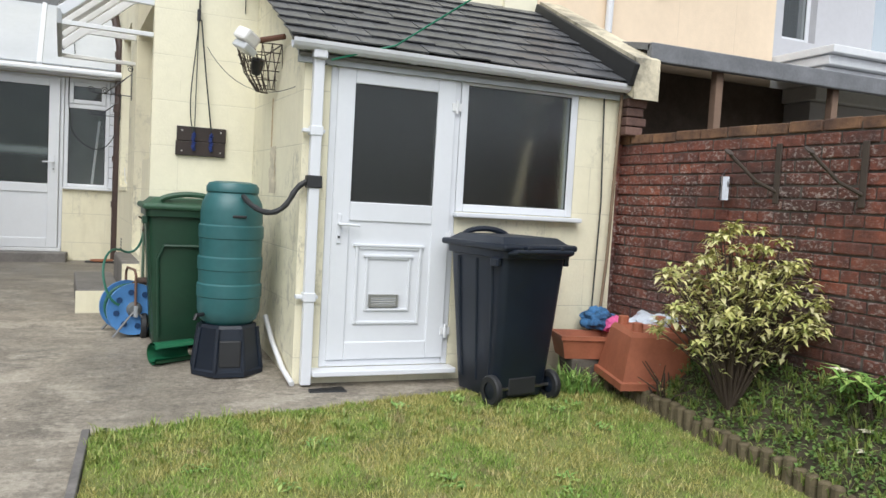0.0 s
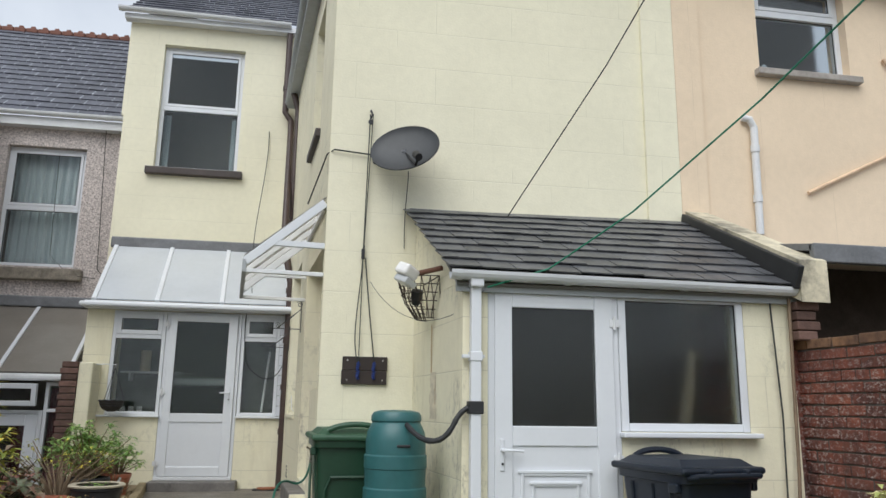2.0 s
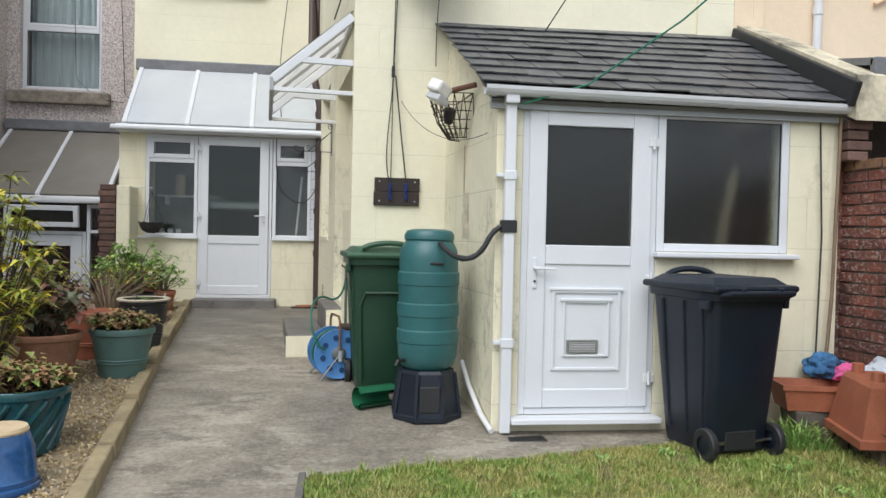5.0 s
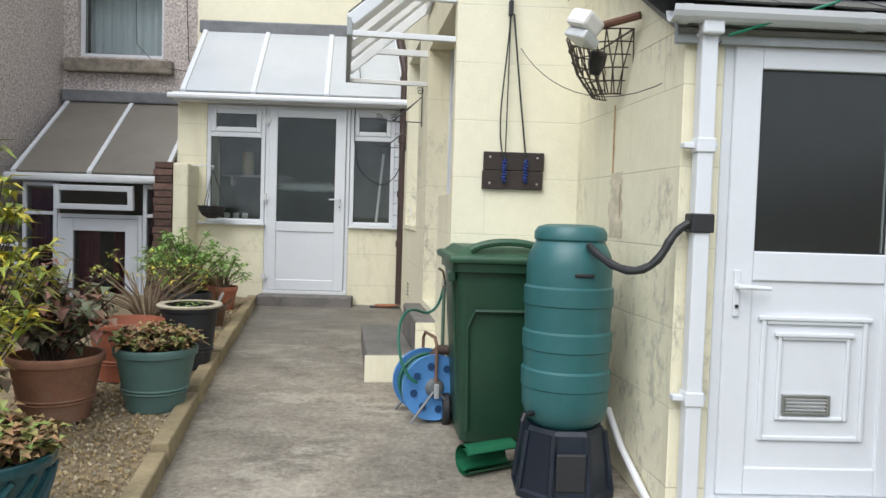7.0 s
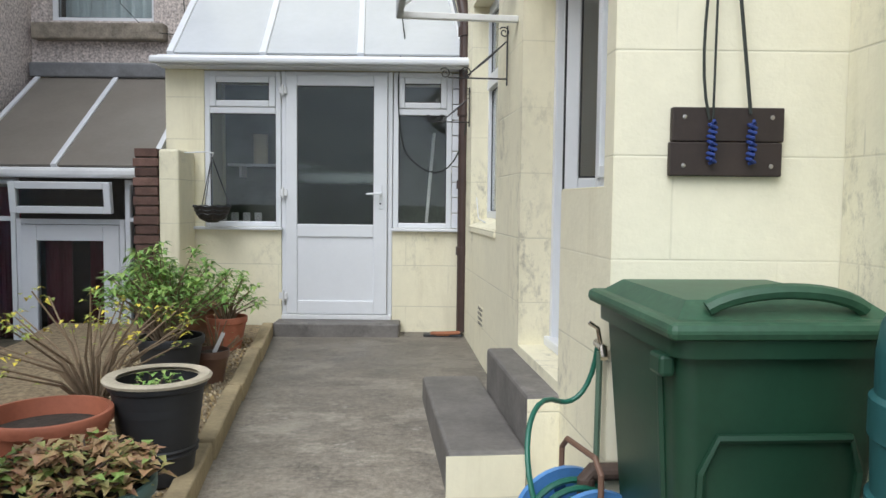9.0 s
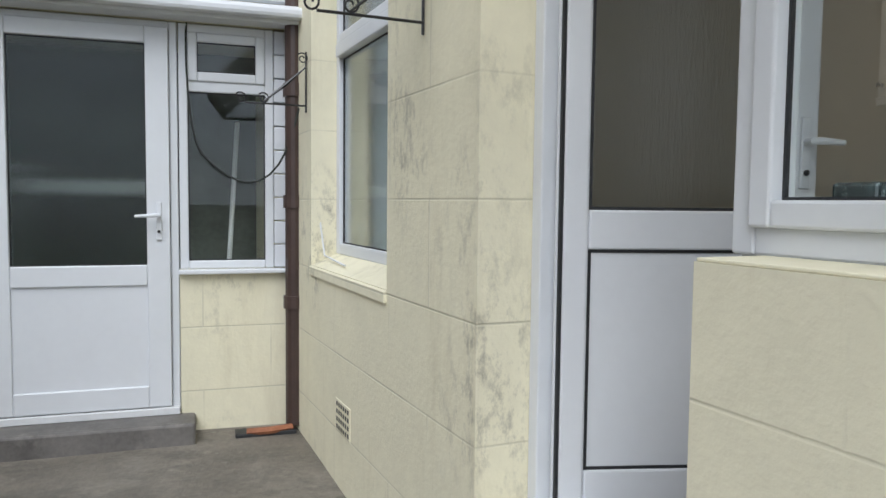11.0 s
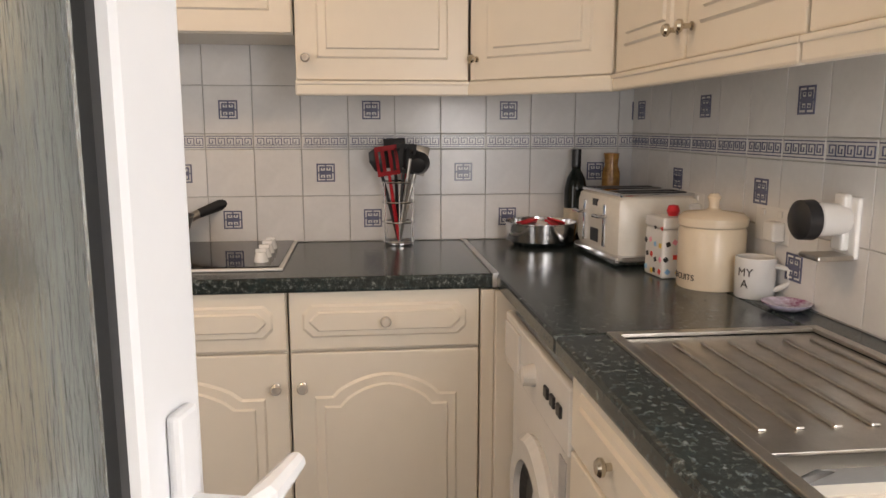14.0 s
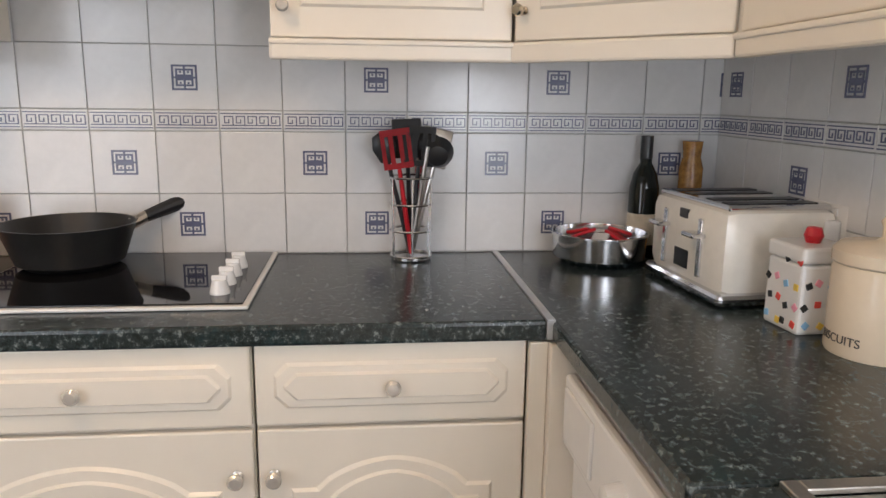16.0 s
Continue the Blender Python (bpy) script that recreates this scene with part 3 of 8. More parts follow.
def light_of(parent, x0, x1, z0, z1, y, w, glass, sash=True, depth=0.05):
    """A glazed light: sash bars, black gasket and pane."""
    if sash:
        part("sash", ring_bm(x0, x1, z0, z1, w, y, y + depth, 0.008), M_UPVC, parent)
        x0, x1, z0, z1 = x0 + w, x1 - w, z0 + w, z1 - w
    part("gasket", ring_bm(x0, x1, z0, z1, 0.006, y + 0.008, y + 0.02, 0), M_GASKET, parent, "black rubber gasket")
    g = part("pane", B(x0 + 0.001, x1 - 0.001, y + 0.012, y + 0.017, z0 + 0.001, z1 - 0.001), glass, parent, "glass pane")
    g.visible_shadow = False
    return g


def lever(parent, x, y, z, s=1, wide=0.11, label="white lever handle"):
    """Backplate, lever and keyhole on a face at y; s is the way the lever points."""
    h = part("door_handle", B(x - 0.014, x + 0.014, y - 0.01, y, z - 0.13, z + 0.07, 0.004), M_UPVC, parent, label)
    part("lever", T([(x, y - 0.005, z), (x, y - 0.045, z), (x + s * 0.02, y - 0.05, z), (x + s * wide, y - 0.05, z - 0.004)], [0.011, 0.011, 0.011, 0.008], 10), M_UPVC, h)
    part("keyhole", L([(0, 0), (0.008, 0), (0.008, 0.004), (0, 0.004)], 12, pose(x, y - 0.014, z - 0.085, 90)), M_GASKET, h, "dark keyhole")
    return h


def hinge(parent, x, y, z):
    bm = B(x - 0.035, x + 0.035, y - 0.012, y, z - 0.028, z + 0.028, 0.004)
    tube(bm, [(x, y - 0.012, z - 0.045), (x, y - 0.012, z + 0.045)], 0.011, 10)
    part("hinge", bm, M_UPVC_DULL, parent, "white hinge")


# lean-to door and window
d = thing("door_1", SH @ Matrix.Translation((0, -1.43, 0)), "closed white plastic door with obscure upper glass and letter plate", "door", kind="structure")
part("door_frame", ring_bm(1.173, 2.088, -0.118, 1.898, 0.045, 0.012, 0.082), M_UPVC, d)
bm = bmesh.new()
for q in ((1.215, 1.335, -0.07, 1.862), (1.915, 2.046, -0.07, 1.862)):
    box(bm, q[0], q[1], -0.004, 0.05, q[2], q[3], 0.006)
for z0, z1 in ((-0.07, 0.05), (0.865, 0.992), (1.768, 1.862)):
    box(bm, 1.335, 1.915, -0.003, 0.05, z0, z1, 0.006)
part("leaf", bm, M_UPVC, d)
part("panel", B(1.335, 1.915, 0.008, 0.045, 0.05, 0.865), M_UPVC, d)
for x0, x1, z0, z1, w in ((1.385, 1.855, 0.17, 0.70, 0.022), (1.46, 1.78, 0.26, 0.63, 0.018)):
    bm = ring_bm(x0, x1, z0, z1, w, -0.006, 0.009, 0.006)
    box(bm, x0 - 0.015, x1 + 0.015, -0.012, 0.009, z1 - 0.004, z1 + 0.014, 0.004)
    part("moulding", bm, M_UPVC, d)
lp = part("letter_plate", ring_bm(1.49, 1.70, 0.285, 0.375, 0.014, -0.01, 0.009, 0.003), mat("worn_steel", (0.42, 0.42, 0.40), 0.4, 0.8, var=0.2), d, "steel vent plate with slots")
for k in range(4):
    part("slat", B(1.504, 1.686, -0.006, 0.006, 0.303 + k * 0.016, 0.311 + k * 0.016, 0.002), mat("vent_slat", (0.5, 0.5, 0.48), 0.5, 0.4), lp)
light_of(d, 1.335, 1.915, 0.992, 1.768, 0.004, 0.0, M_OBSCURE, sash=False)
lever(d, 1.262, -0.005, 0.84, 1, 0.13)
for z in (0.12, 0.78, 1.68):
    hinge(d, 2.055, 0.0, z)
part("door_sill", B(1.11, 2.11, -0.12, 0.08, -0.155, -0.12, 0.006), M_UPVC, d, "white plastic door sill")
w = thing("window_1", SH @ Matrix.Translation((0, -1.43, 0)), "white plastic window with dark obscure glass", "window", kind="structure")
part("window_frame", ring_bm(2.091, 3.028, 0.962, 1.898, 0.055, 0.008, 0.08), M_UPVC, w)
light_of(w, 2.146, 2.973, 1.017, 1.843, 0.012, 0.03, M_OBSCURE, sash=False)
part("window_sill", B(2.07, 3.075, -0.075, 0.01, 0.925, 0.958, 0.008), M_UPVC, w)
# shed back wall takes the dark tone so the inside reads unlit
S("wall_shed_back", B(1.05, 3.38, -0.06, -0.02, -0.2, 2.6), M_DARK, "shed back wall, coloured dark for the unlit inside")
plank = tagged(part("broom_handle", T([(2.75, -0.75, -0.15), (2.86, -1.12, 1.45)], 0.018), mat("pale_timber", (0.45, 0.38, 0.27), 0.7)), "pale wooden broom handle leaning inside the shed window", "broom")

# porch at the end of the passage
PY = 3.75
S("wall_porch", wall_bm("y", PY, PY + 0.1, -2.74, -0.16, -0.4, 2.2, [(-2.42, -1.775, 0.88, 2.19), (-1.775, -0.835, 0.10, 2.19), (-0.835, -0.19, 0.88, 2.19)]), M_RENDER, "cream render dwarf wall of the porch")
# the porch's dim inside is put into this wall's dark colour
S("wall_porch_back", B(-2.60, -0.20, 4.97, 4.995, 0.1, 2.25), mat("porch_shade_tone", (0.15, 0.17, 0.15), 0.9, var=0.4, scale=3), "wall inside the porch, its dimness put into the colour")
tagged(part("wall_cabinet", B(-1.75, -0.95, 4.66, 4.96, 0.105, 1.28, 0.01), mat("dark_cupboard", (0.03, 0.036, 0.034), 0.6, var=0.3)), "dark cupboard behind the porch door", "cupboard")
tagged(part("white_shelf_board", B(-1.80, -0.90, 4.62, 4.965, 1.285, 1.37, 0.008), M_UPVC_DULL), "white worktop over the dark porch cupboard", "shelf")
S("wall_porch_side", wall_bm("x", -2.74, -2.64, PY + 0.1, 5.0, -0.4, 2.3), M_RENDER, "cream render porch side", Matrix.Translation((0.0, 0, 0)))
S("floor_porch", B(-2.7, 0, PY + 0.1, 5.0, 0.02, 0.10), M_DARK, "porch floor")
w = thing("window_2", Matrix.Translation((0, PY + 0.01, 0)), "white plastic porch window with a small top light", "window", kind="structure")
part("window_frame", ring_bm(-2.42, -1.778, 0.88, 2.185, 0.045, 0, 0.07), M_UPVC, w)
part("transom", B(-2.375, -1.823, 0.0, 0.06, 1.83, 1.885, 0.006), M_UPVC, w)
light_of(w, -2.375, -1.823, 1.885, 2.14, -0.012, 0.055, M_GLASS)
light_of(w, -2.375, -1.823, 0.925, 1.83, 0.01, 0.02, M_GLASS, sash=False)
part("window_sill", B(-2.5, -1.76, -0.07, 0.0, 0.855, 0.88, 0.006), M_UPVC, w)
w = thing("window_3", Matrix.Translation((0, PY + 0.01, 0)), "white plastic side window of the porch", "window", kind="structure")
part("window_frame", ring_bm(-0.832, -0.34, 0.88, 2.185, 0.045, 0, 0.07), M_UPVC, w)
part("transom", B(-0.787, -0.385, 0.0, 0.06, 1.83, 1.885, 0.006), M_UPVC, w)
light_of(w, -0.787, -0.385, 1.885, 2.14, -0.012, 0.05, M_GLASS)
light_of(w, -0.787, -0.385, 0.925, 1.83, 0.01, 0.02, M_GLASS, sash=False)
part("window_sill", B(-0.84, -0.21, -0.06, 0.0, 0.855, 0.88, 0.006), M_UPVC, w)
c = thing("wall_cladding", Matrix.Translation((0, PY + 0.01, 0)), "white plastic plank cladding", "cladding", kind="structure")
for k in range(10):
    part("plank", B(-0.337, -0.165, -0.008 + 0.002 * (k % 2), 0.05, 0.885 + k * 0.13, 0.885 + (k + 1) * 0.13 - 0.006, 0.006), M_UPVC, c)
d = thing("door_2", Matrix.Translation((0, PY, 0)), "closed white porch door with reeded glass above a panel", "door", kind="structure")
part("door_frame", ring_bm(-1.772, -0.838, 0.105, 2.185, 0.04, 0.004, 0.08), M_UPVC, d)
bm = bmesh.new()
for x0, x1 in ((-1.73, -1.637), (-0.995, -0.88)):
    box(bm, x0, x1, -0.022, 0.05, 0.145, 2.15, 0.006)
for z0, z1 in ((0.145, 0.26), (0.80, 0.908), (2.062, 2.15)):
    box(bm, -1.637, -0.995, -0.021, 0.05, z0, z1, 0.006)
part("leaf", bm, M_UPVC, d)
part("panel", B(-1.637, -0.995, -0.008, 0.04, 0.26, 0.80), M_UPVC, d)
light_of(d, -1.637, -0.995, 0.908, 2.062, -0.012, 0, M_OBSCURE_DARK, sash=False)
lever(d, -0.935, -0.022, 1.17, -1, 0.115)
for z in (0.30, 1.17, 2.02):
    hinge(d, -1.752, -0.03, z)
S("steps_porch", B(-1.80, -0.76, PY - 0.22, PY, -0.1, 0.10, 0.015), M_STEP, "dark grey painted concrete step")
S("trim_porch_sill", B(-1.77, -0.84, PY - 0.03, PY + 0.06, 0.10, 0.14, 0.005), M_UPVC_DULL, "white door sill")
# porch things seen through the glass
sh = thing("wall_shelf", pose(-2.1, 4.88, 1.45), "white wall shelf inside the porch", "shelf")
part("board", B(-0.42, 0.35, -0.12, 0.12, -0.012, 0.012, 0.003), M_UPVC_DULL, sh)
for x in (-0.3, 0.25):
    part("bracket", B(x - 0.012, x + 0.012, -0.1, 0.12, -0.12, -0.013, 0.003), M_UPVC_DULL, sh)
tagged(part("storage_tin", L([(0, 0), (0.07, 0), (0.07, 0.26), (0.074, 0.26), (0.074, 0.29), (0, 0.29)], 24, pose(-2.22, 4.86, 1.463)), mat("cream_tin", (0.6, 0.52, 0.38), 0.5)), "cream storage tin on the porch shelf", "tin")
tagged(part("spray_bottle", L([(0, 0), (0.045, 0), (0.05, 0.05), (0.045, 0.15), (0.018, 0.19), (0.018, 0.23), (0.03, 0.235), (0.03, 0.27), (0, 0.27)], 20, pose(-1.98, 4.85, 1.463)), mat("green_bottle_plastic", (0.03, 0.22, 0.15), 0.3)), "green plastic bottle on the porch shelf", "bottle")
gc = thing("garden_chair", pose(-2.25, 4.35, 0.10, 0, 0, 20), "white plastic garden chair inside the porch", "chair")
part("seat", B(-0.22, 0.22, -0.2, 0.2, 0.40, 0.43, 0.012), M_UPVC_DULL, gc)
for k in range(4):
    part("back_slat", B(-0.2 + k * 0.11, -0.13 + k * 0.11, 0.18, 0.205, 0.43, 0.92, 0.008, pose(0, 0.06, 0, -8)), M_UPVC_DULL, gc)
for x, y in ((-0.2, -0.18), (0.2, -0.18), (-0.2, 0.18), (0.2, 0.18)):
    part("leg", T([(x, y, 0.41), (x * 1.1, y * 1.1, 0.0)], [0.022, 0.016], 8), M_UPVC_DULL, gc)
tagged(part("broom_handle", T([(-0.62, 4.1, 0.1), (-0.5, 4.5, 1.75)], 0.015), M_UPVC_DULL), "pale pole leaning inside the porch", "pole")

# porch roof of white sheets between bars
pr = thing("roof_porch", Matrix.Identity(4), "lean-to roof of milky sheets between white bars", "roof", kind="structure")
eav = [(-2.66, 3.66, 2.30), (-1.90, 3.66, 2.30), (-1.10, 3.66, 2.30), (-0.24, 3.66, 2.30)]
top = [(-2.80, 4.97, 3.26), (-2.02, 4.97, 3.26), (-1.22, 4.97, 3.26), (-0.40, 4.97, 3.26)]
for i in range(3):
    bm = bmesh.new()
    v = [bm.verts.new(q) for q in (eav[i], eav[i + 1], top[i + 1], top[i])]
    f = bm.faces.new(v)
    r = bmesh.ops.extrude_face_region(bm, geom=[f])
    bmesh.ops.translate(bm, verts=[q for q in r["geom"] if isinstance(q, bmesh.types.BMVert)], vec=(0, -0.01, 0.014))
    part("sheet", bm, M_POLY, pr)
for a, b in zip(eav, top):
    a, b = Vector(a), Vector(b)
    mm = look(a, b)
    part("glazing_bar", B(-0.028, 0.028, -0.03, 0.035, -(b - a).length, 0.02, 0.006, mm), M_UPVC, pr)
part("eaves_beam", B(-2.76, -0.17, 3.60, 3.75, 2.19, 2.285, 0.012), M_UPVC, pr, "white eaves beam")
S("gutter_porch", B(-2.80, -0.16, 3.53, 3.60, 2.205, 2.265, 0.02), M_UPVC, "white plastic gutter of the porch")
S("trim_lead_porch", B(-2.88, -0.36, 4.93, 5.0, 3.24, 3.40, 0.02), M_LEAD, "lead flashing above the porch roof")
bm = bmesh.new()
v = [bm.verts.new(q) for q in [(-2.66, 3.70, 2.2), (-2.76, 4.98, 2.2), (-2.78, 4.98, 3.2)]]
bm.faces.new(v)
S("trim_porch_cheek", bm, M_UPVC_DULL, "white cheek of the porch roof")
bm = bmesh.new()
tube(bm, [(-0.38, 4.98, 3.26), (-0.27, 4.0, 2.55), (-0.235, 3.7, 2.31)], 0.05, 4)
S("trim_lead_wing", bm, M_LEAD, "lead flashing at the wing wall")
# brick pillar and boundary wall at the porch corner
S("wall_boundary", B(-2.66, -2.50, 3.36, PY - 0.003, -0.5, 1.50, 0.02), M_RENDER, "cream render boundary pier")
S("wall_boundary_low", B(-2.72, -2.58, -9, 3.33, -1.0, -0.12), M_BRICK, "low brick boundary wall behind the plants")

# upper windows
def upper_window(name, x0, x1, z0, z1, y, zt, glass, label):
    w = thing(name, Matrix.Translation((0, y, 0)), label, "window", kind="structure")
    part("window_frame", ring_bm(x0, x1, z0, z1, 0.06, 0.10, 0.18), M_UPVC, w)
    part("transom", B(x0 + 0.06, x1 - 0.06, 0.09, 0.17, zt - 0.035, zt + 0.035, 0.006), M_UPVC, w)
    light_of(w, x0 + 0.06, x1 - 0.06, zt + 0.035, z1 - 0.06, 0.085, 0.045, glass)
    light_of(w, x0 + 0.06, x1 - 0.06, z0 + 0.06, zt - 0.035, 0.11, 0.02, glass, sash=False)
    return w


M_CURTAIN = mat("grey_net_curtain", (0.62, 0.68, 0.70), 0.9, var=0.2, scale=2, stretch=(14, 14, 0.4))


def curtain(x0, x1, y, z0, z1, material, label, waves=9):
    bm = bmesh.new()
    n = 60
    a = [bm.verts.new((x0 + (x1 - x0) * i / n, y + 0.03 * math.sin(i / n * waves * 6.28) + 0.01 * math.sin(i * 1.7), z1)) for i in range(n + 1)]
    b = [bm.verts.new((x0 + (x1 - x0) * i / n, y + 0.035 * math.sin(i / n * waves * 6.28 + 0.3), z0)) for i in range(n + 1)]
    for i in range(n):
        bm.faces.new((a[i], a[i + 1], b[i + 1], b[i]))
    return tagged(part("curtain", bm, material, smooth=True), label, "curtain")


w = upper_window("window_4", -2.42, -1.20, 4.50, 6.52, 5.0, 5.50, M_DARKGLASS, "white plastic bedroom window")
part("window_sill", B(-2.52, -1.11, -0.09, 0.06, 4.39, 4.50, 0.012), M_SILLBROWN, w, "dark brown painted sill")
w = upper_window("window_5", -4.72, -3.57, 3.03, 4.93, 5.65, 3.95, M_DARKGLASS, "white plastic window in the pebbledash wall")
part("window_sill", B(-4.85, -3.42, -0.12, 0.05, 2.81, 2.99, 0.02), mat("weathered_stone_sill", (0.24, 0.21, 0.17), 0.9, var=0.5, scale=8, bumps=0.6), w, "weathered stone sill")
w = upper_window("window_6", 4.36, 5.38, 4.36, 5.40, 0.0, 5.05, M_DARKGLASS, "weathered white window in the peach wall")
part("window_sill", B(4.30, 5.46, -0.08, 0.05, 4.29, 4.36, 0.01), mat("weathered_grey_sill", (0.35, 0.32, 0.29), 0.8, var=0.3), w, "weathered grey sill")
# added walls behind the panes, coloured dark to read as unlit rooms
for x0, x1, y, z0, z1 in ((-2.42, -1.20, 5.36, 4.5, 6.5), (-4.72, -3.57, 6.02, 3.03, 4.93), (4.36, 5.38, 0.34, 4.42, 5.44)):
    S("wall_dark_room", wall_bm("y", y + 0.9, y + 0.95, x0 - 0.6, x1 + 0.6, z0 - 0.5, z1 + 0.4), M_DARK, "room wall, its dimness put into the colour")
curtain(-4.66, -3.6, 5.92, 3.06, 4.9, M_CURTAIN, "pale blue-grey curtain behind the window")
curtain(-2.38, -2.28, 5.28, 4.55, 5.45, M_CURTAIN, "pale curtain at the side of the window", 2)
curtain(-1.36, -1.24, 5.28, 4.55, 5.45, M_CURTAIN, "pale curtain at the side of the window", 2)
for x, r, h in ((4.5, 0.035, 0.1), (4.58, 0.03, 0.13), (4.72, 0.04, 0.07), (4.98, 0.05, 0.06)):
    tagged(part("toiletry_bottle", L([(0, 0), (r, 0), (r, h * 0.8), (r * 0.5, h), (0, h)], 14, pose(x, 0.25, 4.425)), mat("pale_toiletry", (0.55, 0.62, 0.66), 0.4)), "pale small bottle on the inner window ledge", "bottle", group="bottles on the ledge")
S("trim_ledge", B(4.36, 5.38, 0.2, 0.32, 4.40, 4.424), M_UPVC_DULL, "inner window ledge")
# passage window and small upper window of the wing
w = thing("window_7", SIDE, "white plastic sash window in the passage wall", "window", kind="structure")
M90 = pose(0, 0, 0, 0, 0, -90)


def side_frame(name, u0, u1, z0, z1, d0, d1, wd, parent, material=None, bev=0.006):
    bm = bmesh.new()
    box(bm, d0, d1, u0, u0 + wd, z0, z1, bev)
    box(bm, d0, d1, u1 - wd, u1, z0, z1, bev)
    box(bm, d0 + 0.001, d1, u0 + wd, u1 - wd, z0, z0 + wd, bev)
    box(bm, d0 + 0.001, d1, u0 + wd, u1 - wd, z1 - wd, z1, bev)
    return part(name, bm, material or M_UPVC, parent)


def side_pane(u0, u1, z0, z1, d, parent, glass):
    side_frame("gasket", u0, u1, z0, z1, d - 0.004, d + 0.008, 0.006, parent, M_GASKET, 0)
    g = part("pane", B(d, d + 0.005, u0 + 0.001, u1 - 0.001, z0 + 0.001, z1 - 0.001), glass, parent, "glass pane")
    g.visible_shadow = False


side_frame("window_frame", 2.22, 3.36, 0.985, 2.62, 0.13, 0.2, 0.055, w)
part("transom", B(0.11, 0.19, 2.275, 3.305, 1.97, 2.035, 0.006), M_UPVC, w)
side_frame("sash", 2.275, 3.305, 2.035, 2.565, 0.115, 0.17, 0.045, w)
side_pane(2.32, 3.26, 2.08, 2.52, 0.14, w, M_DARKGLASS)
side_pane(2.275, 3.305, 1.04, 1.97, 0.155, w, M_DARKGLASS)
bm = bmesh.new()
v = [bm.verts.new(q) for q in [(-0.012, 2.221, 0.92), (-0.012, 3.359, 0.92), (0.135, 3.359, 0.985), (0.135, 2.221, 0.985), (-0.012, 2.221, 0.88), (-0.012, 3.359, 0.88), (0.135, 3.359, 0.90), (0.135, 2.221, 0.90)]]
for f in ((0, 1, 2, 3), (4, 7, 6, 5), (0, 4, 5, 1), (1, 5, 6, 2), (2, 6, 7, 3), (3, 7, 4, 0)):
    bm.faces.new([v[i] for i in f])
part("window_sill", bm, M_RENDER, w, "cream sloping render sill")
bm = bmesh.new()
n = 40
a = [bm.verts.new((0.36 + 0.03 * math.sin(i * 1.1), 2.0 + 1.6 * i / n, 2.7)) for i in range(n + 1)]
b = [bm.verts.new((0.36 + 0.03 * math.sin(i * 1.1 + 0.3), 2.0 + 1.6 * i / n, 0.9)) for i in range(n + 1)]
for i in range(n):
    bm.faces.new((a[i], a[i + 1], b[i + 1], b[i]))
tagged(part("curtain", bm, M_CURTAIN, m=SIDE, smooth=True), "pale grey curtain behind the passage window", "curtain")
w = thing("window_8", SIDE, "small upper window in the passage wall", "window", kind="structure")
side_frame("window_frame", 0.95, 1.75, 3.75, 5.2, 0.12, 0.18, 0.05, w)
side_pane(1.0, 1.7, 3.8, 5.15, 0.14, w, M_DARKGLASS)
part("window_sill", B(-0.05, 0.1, 0.9, 1.8, 3.66, 3.745, 0.01), M_SILLBROWN, w, "dark brown sill")

# kitchen door unit: frame, side window, open door
w = thing("window_9", SIDE, "white plastic kitchen window beside the door", "window", kind="structure")
side_frame("window_frame", 0.10, 0.735, 1.160, 2.355, 0.17, 0.25, 0.055, w)
side_frame("sash", 0.150, 0.685, 1.212, 2.305, 0.155, 0.225, 0.05, w)
side_pane(0.20, 0.635, 1.262, 2.255, 0.19, w, M_GLASS)
part("window_sill", B(0.003, 0.165, 0.092, 0.648, 1.1555, 1.162, 0.002), M_RENDER, w, "cream painted sloping sill")
part("inner_sill", B(0.25, 0.42, 0.18, 0.70, 1.187, 1.215, 0.006), M_UPVC, w, "white inner sill")
d = thing("door_3", SIDE, "white plastic kitchen door frame with a low threshold", "door frame", kind="structure")
bm = bmesh.new()
box(bm, 0.225, 0.255, 1.392, 1.478, 0.34, 2.355, 0.004)
box(bm, 0.17, 0.2245, 1.430, 1.478, 0.34, 2.355, 0.005)
box(bm, 0.198, 0.2245, 1.392, 1.401, 0.34, 2.355, 0.002)
box(bm, 0.185, 0.255, 0.655, 0.725, 0.34, 1.19, 0.006)
box(bm, 0.186, 0.255, 0.655, 1.375, 2.29, 2.355, 0.006)
part("door_frame", bm, M_UPVC, d)
part("weather_seal", B(0.203, 0.216, 1.381, 1.3915, 0.39, 2.29), M_GASKET, d, "black rubber seal")
part("threshold", B(0.14, 0.30, 0.655, 1.478, 0.335, 0.385, 0.008), M_UPVC, d, "white plastic threshold")
for z in (0.52, 0.75, 0.98, 1.33, 1.6, 1.95, 2.15):
    part("keep", B(0.216, 0.2245, 1.408, 1.422, z - 0.022, z + 0.022, 0.001), mat("zinc_keep", (0.4, 0.4, 0.42), 0.4, 0.9), d, "zinc lock keep")
DW = 0.757
LEAF = pose(0.190, 1.400, 0, 0, 0, -13.6)
k = thing("kitchen_door", LEAF, "open white plastic door with condensation on reeded glass", "door")
bm = bmesh.new()
